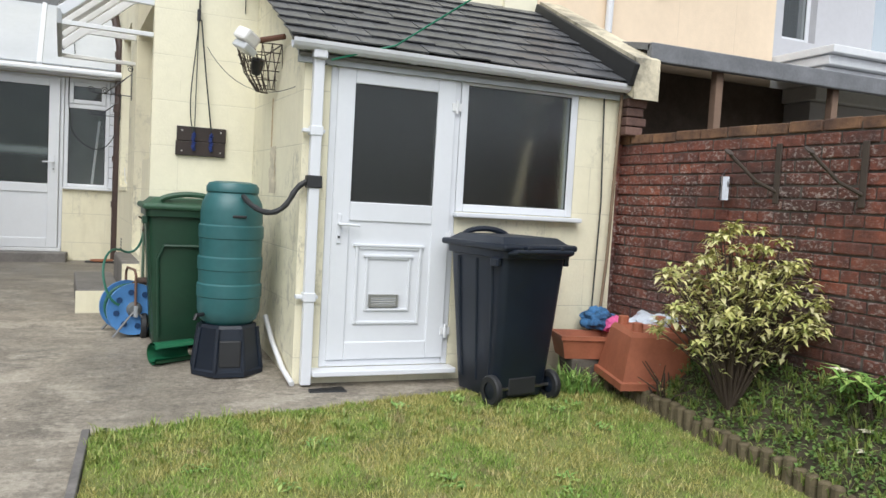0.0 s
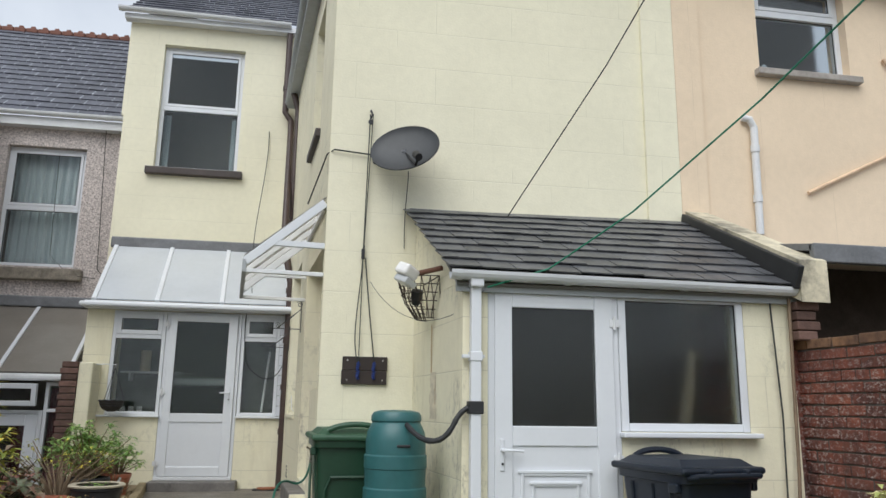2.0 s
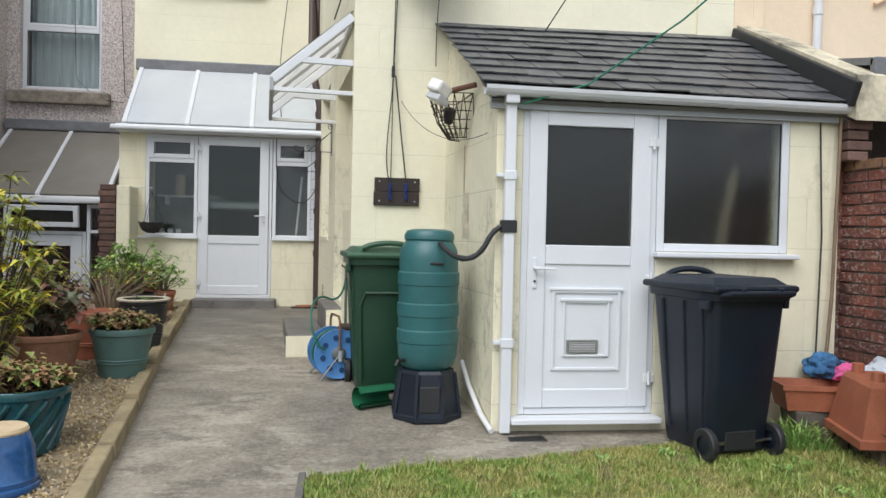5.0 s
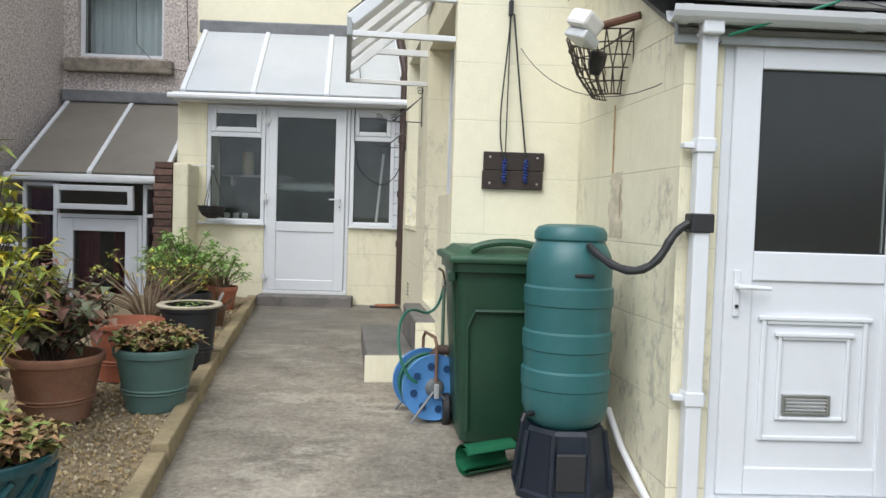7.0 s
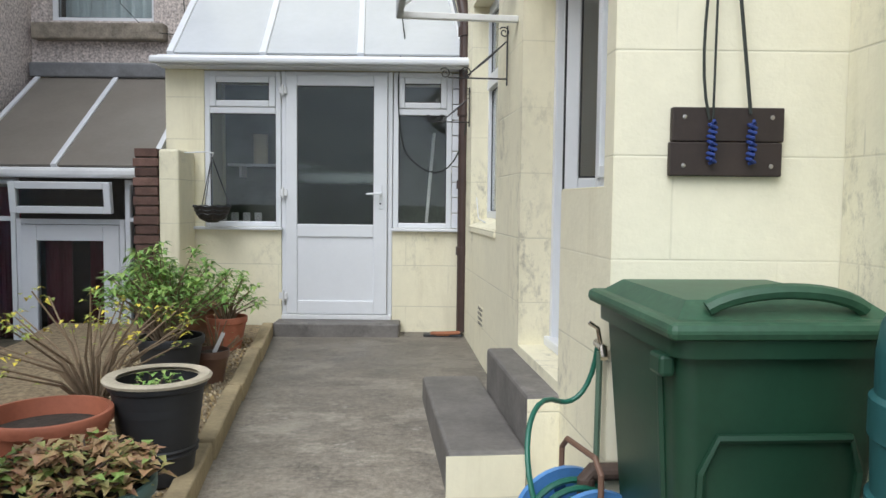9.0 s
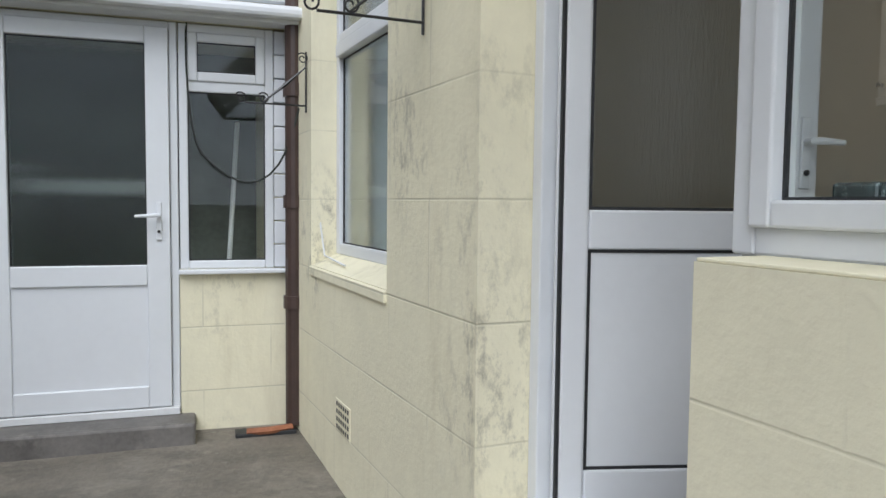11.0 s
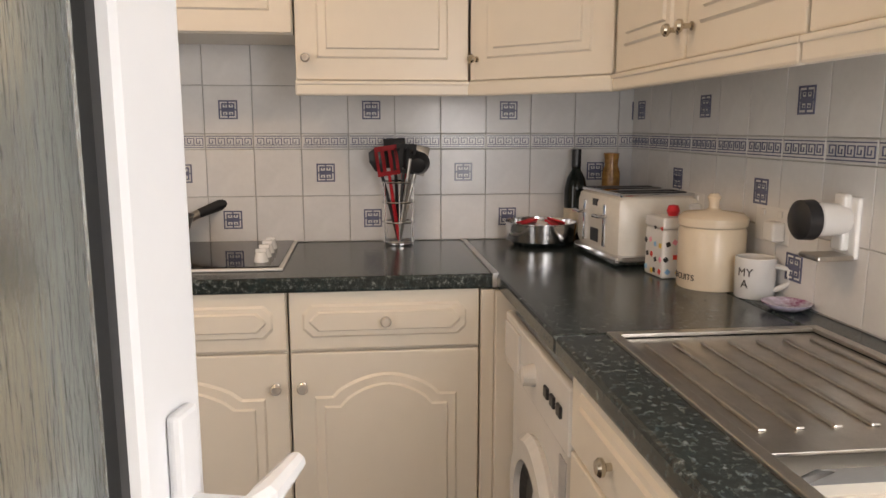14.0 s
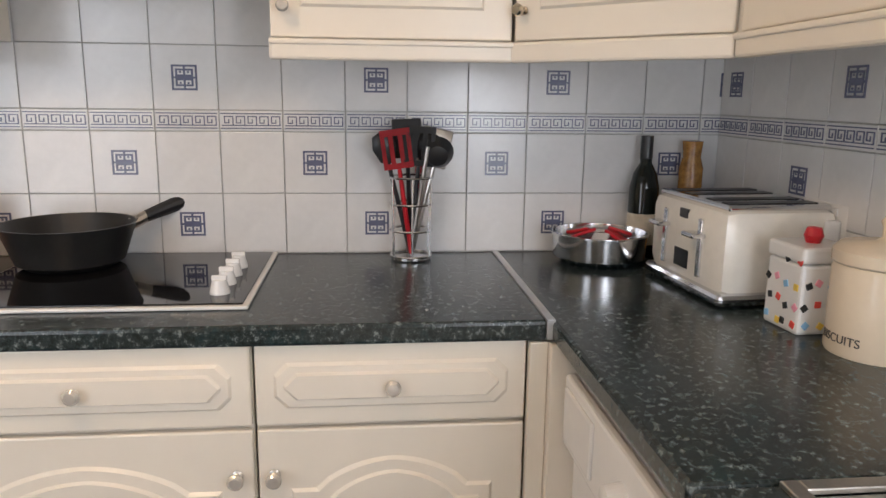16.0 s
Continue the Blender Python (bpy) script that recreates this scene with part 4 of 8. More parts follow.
# leaf runs along +x from its hinge; outer face at -y
for x0, x1 in ((0.036, 0.108), (0.673, DW)):
    box(bm, x0, x1, -0.002, 0.062, 0.40, 2.28, 0.008)
for z0, z1 in ((0.40, 0.505), (1.127, 1.236), (2.18, 2.28)):
    box(bm, 0.108, 0.673, -0.0015, 0.062, z0, z1, 0.006)
part("leaf", bm, M_UPVC, k)
part("panel", B(0.108, 0.673, 0.010, 0.052, 0.505, 1.127), M_UPVC, k)
for nm, z0, z1 in (("gasket", 0.505, 1.127), ("glass_gasket", 1.236, 2.18)):
    part(nm, ring_bm(0.108, 0.673, z0, z1, 0.009, 0.006, 0.02, 0), M_GASKET, k, "black rubber gasket")
g = part("pane", B(0.117, 0.664, 0.014, 0.02, 1.245, 2.171), M_OBSCURE, k, "reeded obscure glass running with condensation")
g.visible_shadow = False
lever(k, 0.716, -0.002, 1.43, 1, 0.085)
part("inner_handle", T([(0.716, 0.06, 1.43), (0.716, 0.105, 1.43), (0.65, 0.108, 1.425), (0.60, 0.108, 1.425)], [0.011, 0.011, 0.011, 0.009], 10), M_UPVC, k, "white lever handle")
for z in (0.6, 1.3, 2.0):
    part("hinge", T([(0.040, 0.062, z - 0.05), (0.040, 0.062, z + 0.05)], 0.008, 10), M_UPVC, k)

# steps up to the kitchen
S("trim_step_upper_face", B(-0.138, 0.12, 0.612, 0.619, -0.4, 0.27), M_RENDER, "cream painted step side", SIDE)
S("steps_upper", B(-0.14, 0.14, 0.62, 1.66, -0.3, 0.285, 0.018), M_STEP, "grey painted upper step", SIDE)
S("steps_lower", B(-0.48, -0.14, 0.58, 1.95, -0.4, 0.06, 0.018), M_STEP, "grey painted lower step", SIDE)
S("trim_step_face", B(-0.487, -0.15, 0.572, 0.579, -0.4, 0.045), M_RENDER, "cream painted step side", SIDE)

# canopy over the kitchen door
cp = thing("door_canopy", SIDE, "white lean-to door canopy with clear sheet and open end", "canopy")
E0, E1 = 0.04, 1.62
CD, CZ0, CZ1 = -0.63, 2.19, 2.73
for u in (E0, E1):
    a, b = Vector((CD, u, CZ0)), Vector((-0.01, u, CZ1))
    part("end_rafter", B(-0.02, 0.02, -0.036, 0.036, -(b - a).length, 0.02, 0.006, look(a, b)), M_UPVC, cp)
    part("tie", B(-0.44, 0.0, u - 0.018, u + 0.018, 2.325, 2.375, 0.005), M_UPVC, cp)
    part("bottom_rail", B(CD, 0.0, u - 0.018, u + 0.018, 2.085, 2.12, 0.005), M_UPVC_DULL, cp)
for q in (0.33, 0.66):
    u = E0 + (E1 - E0) * q
    a, b = Vector((CD, u, CZ0)), Vector((-0.01, u, CZ1))
    part("rafter", B(-0.014, 0.014, -0.022, 0.022, -(b - a).length, 0, 0.004, look(a, b)), M_UPVC_DULL, cp)
part("front_beam", B(CD - 0.035, CD, E0 - 0.02, E1 + 0.02, 2.085, 2.20, 0.008), M_GUT_GREY, cp)
part("wall_plate", B(-0.03, -0.002, E0 + 0.02, E1 - 0.02, CZ1 - 0.06, CZ1 - 0.01, 0.004), M_UPVC_DULL, cp)
bm = bmesh.new()
v = [bm.verts.new(q) for q in [(CD - 0.02, E0, CZ0 + 0.035), (CD - 0.02, E1, CZ0 + 0.035), (-0.002, E1, CZ1 + 0.05), (-0.002, E0, CZ1 + 0.05)]]
f = bm.faces.new(v)
r = bmesh.ops.extrude_face_region(bm, geom=[f])
bmesh.ops.translate(bm, verts=[q for q in r["geom"] if isinstance(q, bmesh.types.BMVert)], vec=(-0.006, 0, 0.008))
part("sheet", bm, glass_mat("grimy_clear_sheet", 0.30, (0.42, 0.41, 0.38)), cp, "grimy clear roofing sheet").visible_shadow = False

# ---- neighbouring lean-to with bronze roof ----
NY = 4.0
nl = thing("neighbour_leanto", Matrix.Identity(4), "neighbouring white conservatory with bronze roof sheets", "conservatory")
for a, b in ((-4.60, -3.80), (-3.76, -2.95)):
    bm = bmesh.new()
    v = [bm.verts.new(q) for q in ((a, NY - 0.06, 1.38), (b, NY - 0.06, 1.38), (b - 0.16, 5.6, 2.42), (a - 0.16, 5.6, 2.42))]
    f = bm.faces.new(v)
    r = bmesh.ops.extrude_face_region(bm, geom=[f])
    bmesh.ops.translate(bm, verts=[q for q in r["geom"] if isinstance(q, bmesh.types.BMVert)], vec=(0, -0.008, 0.014))
    part("roof_sheet", bm, M_POLYBROWN, nl)
for x in (-4.62, -3.78, -2.94):
    a, b = Vector((x, NY - 0.08, 1.37)), Vector((x - 0.16, 5.6, 2.42))
    part("glazing_bar", B(-0.025, 0.025, -0.02, 0.035, -(b - a).length, 0, 0.005, look(a, b)), M_UPVC, nl)
part("gutter", B(-4.72, -2.90, NY - 0.14, NY - 0.04, 1.28, 1.37, 0.03), M_UPVC_DULL, nl)
part("window_frame", ring_bm(-4.56, -4.17, -0.3, 1.27, 0.045, NY, NY + 0.07), M_UPVC, nl)
part("mid_rail", B(-4.515, -4.215, NY + 0.001, NY + 0.06, 0.90, 0.94, 0.004), M_UPVC, nl)
part("door_frame", ring_bm(-4.165, -3.21, -0.36, 0.92, 0.045, NY, NY + 0.07), M_UPVC, nl)
dd = part("door", ring_bm(-4.12, -3.255, -0.33, 0.87, 0.14, NY - 0.015, NY + 0.05), M_UPVC, nl)
part("pane", B(-3.98, -3.395, NY + 0.01, NY + 0.015, -0.19, 0.73), M_DARKGLASS, dd)
part("side_frame", ring_bm(-3.205, -2.93, -0.3, 1.27, 0.045, NY, NY + 0.07), M_UPVC, nl)
part("side_rail", B(-3.16, -2.975, NY + 0.001, NY + 0.06, 0.90, 0.94, 0.004), M_UPVC, nl)
tl = part("top_light", ring_bm(-4.12, -3.25, 0.95, 1.22, 0.06, -0.03, 0.03, 0.006), M_UPVC, nl, "white top-hung light tilted open", pose(0, NY - 0.04, 0.03, 6))
part("pane", B(-4.06, -3.31, -0.004, 0.004, 1.01, 1.16), M_DARKGLASS, tl)
part("side_pane", B(-4.515, -4.215, NY + 0.03, NY + 0.035, -0.25, 1.22), M_DARKGLASS, nl)
part("side_pane", B(-3.16, -2.975, NY + 0.03, NY + 0.035, -0.25, 1.22), M_DARKGLASS, nl)
part("lead_top", B(-4.86, -2.95, 5.5, 5.64, 2.40, 2.56, 0.02), M_LEAD, nl, "lead flashing")
part("lead_side", B(-4.88, -4.66, -0.03, 0.03, -2.0, 0.0, 0.01, look((-4.72, NY - 0.05, 1.36), (-4.9, 5.6, 2.45))), M_LEAD, nl, "lead flashing")
M_MAROON = mat("maroon_curtain", (0.26, 0.075, 0.10), 0.9, var=0.4, scale=2, stretch=(14, 14, 0.4))
for x0, x1, nn in ((-4.52, -4.2, 3), (-3.98, -3.74, 2), (-3.58, -3.40, 2), (-3.17, -2.96, 2)):
    curtain(x0, x1, NY + 0.13, -0.25, 1.2 if x1 < -4 or x0 > -3.2 else 0.75, M_MAROON, "dark maroon curtain behind the glass", nn)
S("wall_neighbour_inside", B(-4.7, -2.9, 5.0, 5.05, -0.5, 1.6), M_DARK, "room wall, its dimness put into the colour")
S("pavement_neighbour", B(-4.9, -2.73, -3, 5.6, -0.9, -0.62), M_CONCRETE, "lower neighbouring yard")
np_ = thing("soil_pipe", Matrix.Translation((-4.75, 3.7, 0)), "grey plastic soil pipe with branch pipes", "pipe")
part("stack", T([(0, 0, -0.6), (0, 0, 1.42), (-0.05, 0, 1.52), (-0.14, 0, 1.55)], 0.055, 16), M_GUT_GREY, np_)
for z in (0.55, 0.95):
    part("collar", L([(0.056, 0), (0.064, 0), (0.064, 0.05), (0.056, 0.05)], 20, pose(0, 0, z)), M_GUT_GREY, np_)
for z in (0.72, 0.98, 1.16):
    part("branch_pipe", T([(-0.15, 0.06, z), (0.02, 0.06, z - 0.01), (0.03, 0.07, z - 0.012)], 0.02, 10), M_UPVC_DULL, np_)
part("overflow_pipe", T([(-0.14, 0.6, 1.14), (0.12, 0.5, 1.14), (0.14, 0.5, 1.16), (0.14, 0.5, 1.30)], 0.02, 10), mat("yellowed_plastic", (0.62, 0.55, 0.36), 0.5), np_)
S("wall_blue_boards", B(-5.25, -4.86, 2.2, 3.6, -0.7, 1.15), mat("pale_blue_boards", (0.22, 0.36, 0.52), 0.7, var=0.15), "pale blue painted boards")
ld = thing("step_ladder", pose(-4.45, 3.2, -0.62, -12, 0, 14), "aluminium step ladder leaning against the wall", "ladder")
M_ALU = mat("dull_aluminium", (0.5, 0.5, 0.5), 0.4, 0.8, var=0.1)
for x in (-0.18, 0.18):
    part("stile", B(x - 0.015, x + 0.015, -0.03, 0.03, 0, 1.25, 0.004), M_ALU, ld)
for z in (0.2, 0.45, 0.7, 0.95, 1.2):
    part("tread", B(-0.165, 0.165, -0.03, 0.03, z, z + 0.025, 0.004), M_ALU, ld)

# ---- chimney ----
ch = thing("chimney", pose(-2.88, 7.3, 8.85), "grey rendered chimney stack with two red pots", "chimney")
M_CHIM = mat("grey_chimney_render", (0.16, 0.16, 0.165), 0.9, var=0.35, scale=5, bumps=0.5)
part("stack", B(-0.42, 0.42, -0.3, 0.3, -0.6, 0.95, 0.02), M_CHIM, ch)
bm = bmesh.new()
box(bm, -0.48, 0.48, -0.36, 0.36, 0.90, 1.02, 0.02)
box(bm, -0.45, 0.45, -0.33, 0.33, 1.02, 1.14, 0.02)
part("cap", bm, M_CHIM, ch)
for x in (-0.22, 0.22):
    part("chimney_pot", L([(0.11, 1.14), (0.13, 1.14), (0.12, 1.22), (0.11, 1.42), (0.14, 1.44), (0.14, 1.50), (0.11, 1.50)], 18, pose(x, 0, 0)), mat("red_pot", (0.26, 0.07, 0.045), 0.8), ch, "red clay pot")
part("aerial", T([(-0.5, -0.3, -0.4), (-0.5, -0.3, 0.9)], 0.015), M_GASKET, ch, "thin aerial mast")
part("aerial_rod", T([(-0.5, -0.5, 0.8), (-0.5, 0.1, 0.85)], 0.01), M_GASKET, ch)

# ---- pipes ----
def down_pipe(name, pts, r, material, label, collars=()):
    p = thing(name, Matrix.Identity(4), label, "drainpipe")
    part("pipe", T(pts, r, 14), material, p)
    for q in collars:
        part("collar", L([(r, -0.035), (r * 1.22, -0.035), (r * 1.22, 0.035), (r, 0.035)], 16, pose(*q)), material, p)
    return p


down_pipe("drainpipe", [(-0.24, 3.66, 0.02), (-0.24, 3.66, 2.6), (-0.36, 3.75, 3.2), (-0.42, 4.88, 5.35), (-0.52, 4.9, 5.5), (-0.52, 4.9, 6.92)], 0.048, M_BROWN_PIPE, "tall brown plastic drainpipe", [(-0.24, 3.66, 0.7), (-0.24, 3.66, 1.25), (-0.24, 3.66, 1.85), (-0.24, 3.66, 2.5), (-0.52, 4.9, 5.9)])
down_pipe("drainpipe", [(-0.30, 4.2, 3.1), (-0.30, 4.3, 5.3), (-0.38, 4.3, 5.6)], 0.045, M_BROWN_PIPE, "brown plastic drainpipe from the wing gutter", [(-0.30, 4.25, 4.2)])
dp = thing("drainpipe", SH @ Matrix.Translation((1.075, -1.475, 0)), "square white plastic drainpipe with black diverter", "drainpipe")
part("pipe", B(-0.034, 0.034, -0.034, 0.034, -0.215, 1.90, 0.006), M_UPVC, dp)
part("outlet", B(-0.045, 0.045, -0.07, 0.04, 1.88, 1.96, 0.01), M_UPVC, dp)
for z in (0.36, 1.43):
    bm = B(-0.041, 0.041, -0.041, 0.041, z - 0.03, z + 0.03, 0.005)
    box(bm, -0.085, 0.06, -0.012, 0.035, z - 0.012, z + 0.012, 0.004)
    part("pipe_clip", bm, M_UPVC, dp, "white pipe clip")
part("diverter", B(-0.048, 0.048, -0.045, 0.045, 1.065, 1.145, 0.006), M_GASKET, dp, "black rainwater diverter")
down_pipe("waste_pipe", [tuple(LEAN @ Vector((-0.03, -0.75, 0.12))), tuple(LEAN @ Vector((-0.03, -0.95, -0.02))), tuple(LEAN @ Vector((-0.035, -1.28, -0.15))), tuple(LEAN @ Vector((-0.02, -1.46, -0.21)))], 0.018, M_UPVC_DULL, "white plastic waste pipe low on the wall")
down_pipe("vent_pipe", [(4.19, -0.05, 2.65), (4.21, -0.05, 3.72), (4.17, -0.05, 3.80), (4.10, -0.03, 3.82)], 0.035, M_UPVC_DULL, "white plastic waste pipe on the peach wall", [(4.195, -0.05, 3.0), (4.205, -0.05, 3.5)])
down_pipe("waste_pipe", [(4.75, -0.03, 3.1), (6.1, -0.03, 3.75), (6.0, -0.03, 4.3), (5.75, -0.03, 4.6)], 0.018, mat("peach_pipe", (0.70, 0.50, 0.33), 0.6), "thin peach painted pipe run on the wall")

# ---- neighbour's shelter beyond the garden wall ----
S("roof_shelter", B(3.62, 8.2, -1.5, 0.0, -0.02, 0.03, 0.0, pose(0, -0.03, 2.50, 12, 0, 0)), M_LEAD, "grey felt shelter roof")
S("trim_shelter", B(3.62, 8.2, -1.53, -1.47, 2.08, 2.22, 0.01), M_LEAD, "dark fascia of the shelter")
S("wall_shelter_back", B(3.72, 8.2, -0.06, -0.035, -0.3, 2.35), mat("dark_shelter_boards", (0.10, 0.075, 0.06), 0.9, var=0.3), "dark boards under the shelter")
for x in (4.35, 5.6):
    tagged(part("shelter_post", B(x - 0.035, x + 0.035, -1.45, -1.38, -0.3, 2.12, 0.006), mat("weathered_post", (0.20, 0.13, 0.09), 0.8)), "weathered brown timber shelter post", "post", group="shelter posts")

# ---- grey house further along ----
S("wall_grey_house", wall_bm("y", 1.0, 1.3, 6.30, 16, -0.5, 6.5, [(7.4, 7.95, 3.22, 5.0), (8.95, 9.8, 3.22, 5.0)]), M_GREY_RENDER, "pale grey rendered house further along")
for k, (x0, x1, z0) in enumerate(((7.4, 7.95, 3.22), (8.95, 9.8, 3.22))):
    upper_window("window_%d" % (10 + k), x0, x1, z0, 5.0, 1.0, 4.1, M_DARKGLASS, "white framed window of the grey house")
    S("wall_dark_room", wall_bm("y", 2.2, 2.25, x0 - 0.5, x1 + 0.5, z0 - 0.3, 5.3), M_DARK, "room wall, its dimness put into the colour")
bm = bmesh.new()
for k, (y0, z0, z1) in enumerate(((-0.75, 2.72, 2.80), (-0.68, 2.62, 2.715), (-0.60, 2.45, 2.615), (-0.5, 2.30, 2.445))):
    box(bm, 6.32 + 0.03 * k, 16, y0, 1.0, z0 - 0.1, z1 - 0.1, 0.01)
S("trim_cornice", bm, M_UPVC_DULL, "white moulded cornice of a bay roof")
S("wall_bay", B(6.45, 16, -0.4, 1.0, -0.5, 2.19), M_GREY_RENDER, "grey rendered bay")


# ---- kitchen ----
KF, KC, WT = 0.37, 2.78, 1.30
M_CAB = mat("cream_cabinet_foil", (0.83, 0.765, 0.66), 0.30, var=0.03, scale=2, bumps=0.03, bscale=25)
M_TILE = mat("white_glazed_tile", (0.74, 0.735, 0.73), 0.18, var=0.06, scale=6, bumps=0.12, bscale=9, rnd=0.04)
M_GROUT = mat("pale_grout", (0.55, 0.54, 0.52), 0.9, var=0.1)
M_KEY = mat("blue_grey_print", (0.13, 0.14, 0.22), 0.2, var=0.15)
M_CHROME = mat("chrome", (0.72, 0.72, 0.73), 0.12, 1.0, var=0.03)
M_BRASS = mat("pale_pewter", (0.56, 0.50, 0.41), 0.22, 1.0, var=0.08)
M_STEEL = mat("brushed_steel", (0.52, 0.49, 0.45), 0.28, 1.0, var=0.12, scale=30)
M_BLACK = mat("black_plastic", (0.018, 0.018, 0.02), 0.35, var=0.2)
M_RED = mat("red_silicone", (0.55, 0.015, 0.025), 0.35, var=0.1)
M_WHITE = mat("white_enamel", (0.80, 0.79, 0.77), 0.2, var=0.03)
M_CREAMCHINA = mat("cream_ceramic", (0.78, 0.66, 0.50), 0.2, var=0.04)
m, nt, b = nodes_of("dark_green_laminate", 0.22)
c1 = ramp(nt, noise_node(nt, 70, 5, 0.75), [(0.40, (0.012, 0.017, 0.018)), (0.55, (0.03, 0.042, 0.042)), (0.66, (0.20, 0.235, 0.235))])
c1 = mixc(nt, ramp(nt, noise_node(nt, 22, 4, 0.7), [(0.55, (0, 0, 0)), (0.72, (0.6, 0.6, 0.6))]), c1, (0.02, 0.05, 0.055))
nt.links.new(c1, b.inputs["Base Color"])
bump(nt, b, noise_node(nt, 160, 3), 0.08, 0.002)
M_WORK = m
m, nt, b = nodes_of("glazed_floor_tile", 0.35)
nt.links.new(ramp(nt, noise_node(nt, 6, 5), [(0.3, (0.05, 0.035, 0.025)), (0.7, (0.10, 0.07, 0.05))]), b.inputs["Base Color"])
M_FLOORT = m

S("floor_kitchen", B(0.45, 3.1, 0.1, 4.6, KF - 0.1, KF - 0.012), mat("dark_floor_grout", (0.05, 0.045, 0.04), 0.9), "kitchen floor bed")
S("wall_kitchen_party", B(2.902, 3.4, 0.03, 4.6, KF - 0.1, KC), M_PLASTER, "kitchen plaster wall")
S("wall_kitchen_end", wall_bm("y", 0.161, 0.164, 0.47, 2.9, KF - 0.1, KC), M_PLASTER, "kitchen plaster end wall")
S("wall_kitchen_far", B(0.0, 3.1, 4.4, 4.5, KF - 0.1, KC), M_PLASTER, "kitchen plaster far wall")
bm = bmesh.new()
lo = [bm.verts.new((x, y, KC)) for x, y in ((0.44, 0.16), (2.902, 0.16), (2.902, 4.4), (0.0, 4.4))]
hi = [bm.verts.new((q.co.x, q.co.y, KC + 0.08)) for q in lo]
bm.faces.new(lo)
bm.faces.new(hi)
for i in range(4):
    bm.faces.new((lo[i], lo[(i + 1) % 4], hi[(i + 1) % 4], hi[i]))
S("ceiling_kitchen", bm, mat("white_ceiling", (0.78, 0.75, 0.70), 0.9, var=0.03), "white kitchen ceiling")
S("wall_kitchen_lining", wall_bm("x", 0.301, 0.315, 0.17, 4.35, KF - 0.1, KC, [(0.10, 0.735, 1.19, 2.355), (0.65, 1.48, 0.3, 2.355), (2.22, 3.36, 0.93, 2.62)]), M_PLASTER, "kitchen plaster lining of the passage wall", SIDE)
fl = thing("floor_tiles", Matrix.Identity(4), "dark brown square floor tiles", "floor", kind="structure")
me0 = None
for i in range(8):
    for j in range(11):
        x, y = 0.45 + i * 0.33, 0.2 + j * 0.33
        if me0 is None:
            o = part("tile", B(-0.16, 0.16, -0.16, 0.16, -0.012, 0.0, 0.002), M_FLOORT, fl)
            me0 = o.data
        else:
            o = new("tile", me0)
            o.parent = fl
        o.matrix_basis = Matrix.Translation((x + 0.1, y + 0.1, KF))

# worktop
S_wt = thing("worktop", Matrix.Identity(4), "dark green speckled laminate worktop in two runs", "worktop")
def wt_bm(x0, x1, y0, y1):
    return B(x0, x1, y0, y1, WT - 0.04, WT, 0.008)


part("long_run", wt_bm(2.285, 2.901, 0.762, 3.3), M_WORK, S_wt)
part("sink_run_back", wt_bm(0.50, 2.901, 0.165, 0.262), M_WORK, S_wt)
part("sink_run_end", wt_bm(1.70, 2.901, 0.2625, 0.757), M_WORK, S_wt)
part("sink_run_front", wt_bm(0.50, 1.6995, 0.645, 0.757), M_WORK, S_wt)
part("sink_run_door_end", wt_bm(0.50, 0.70, 0.2625, 0.6445), M_WORK, S_wt)
part("joint_strip", B(2.28, 2.90, 0.752, 0.768, WT - 0.035, WT + 0.003, 0.001), mat("aluminium_strip", (0.62, 0.62, 0.62), 0.35, 0.8), S_wt, "aluminium jointing strip")


def knob(parent, m, material, r=0.015):
    part("knob", L([(0, 0.034), (r * 0.7, 0.033), (r, 0.028), (r * 0.95, 0.022), (r * 0.45, 0.018), (r * 0.4, 0.004), (r * 0.7, 0.002), (r * 0.7, 0)], 16, m), material, parent, "round knob", smooth=True)


def front_bm(w, h, arch=0.0, inset=0.055, clip=0.0):
    """A moulded cabinet front in the xz plane, its face to -y: slab, and a raised field with an optional arched top."""
    bm = B(0, w, 0, 0.019, 0, h, 0.004)
    x0, x1, z0, z1 = inset, w - inset, inset, h - inset
    for off, y0, y1 in ((0.0, -0.006, 0.004), (0.024 if not clip else 0.016, -0.012, 0.002)):
        pts = [(x0 + off, z0 + off), (x1 - off, z0 + off)]
        if arch:
            n = 14
            zt = z1 - off
            pts.append((x1 - off, zt - arch))
            for i in range(n + 1):
                s = i / n
                x = x1 - off - (x1 - x0 - 2 * off) * (0.12 + 0.76 * s)
                pts.append((x, zt - arch + arch * math.sin(math.pi * s) ** 0.7))
            pts.append((x0 + off, zt - arch))
        elif clip:
            c = clip
            pts = [(x0 + off + c, z0 + off), (x1 - off - c, z0 + off), (x1 - off, z0 + off + c), (x1 - off, z1 - off - c), (x1 - off - c, z1 - off), (x0 + off + c, z1 - off), (x0 + off, z1 - off - c), (x0 + off, z0 + off + c)]
        else:
            pts += [(x1 - off, z1 - off), (x0 + off, z1 - off)]
        lo = [bm.verts.new((x, y1, z)) for x, z in pts]
        cx, cz = (x0 + x1) / 2, (z0 + z1) / 2
        hi = [bm.verts.new((x + (0.009 if x < cx else -0.009), y0, z + (0.009 if z < cz else -0.009))) for x, z in pts]
        bm.faces.new(hi)
        for i in range(len(pts)):
            j = (i + 1) % len(pts)
            bm.faces.new((lo[i], lo[j], hi[j], hi[i]))
    return bm


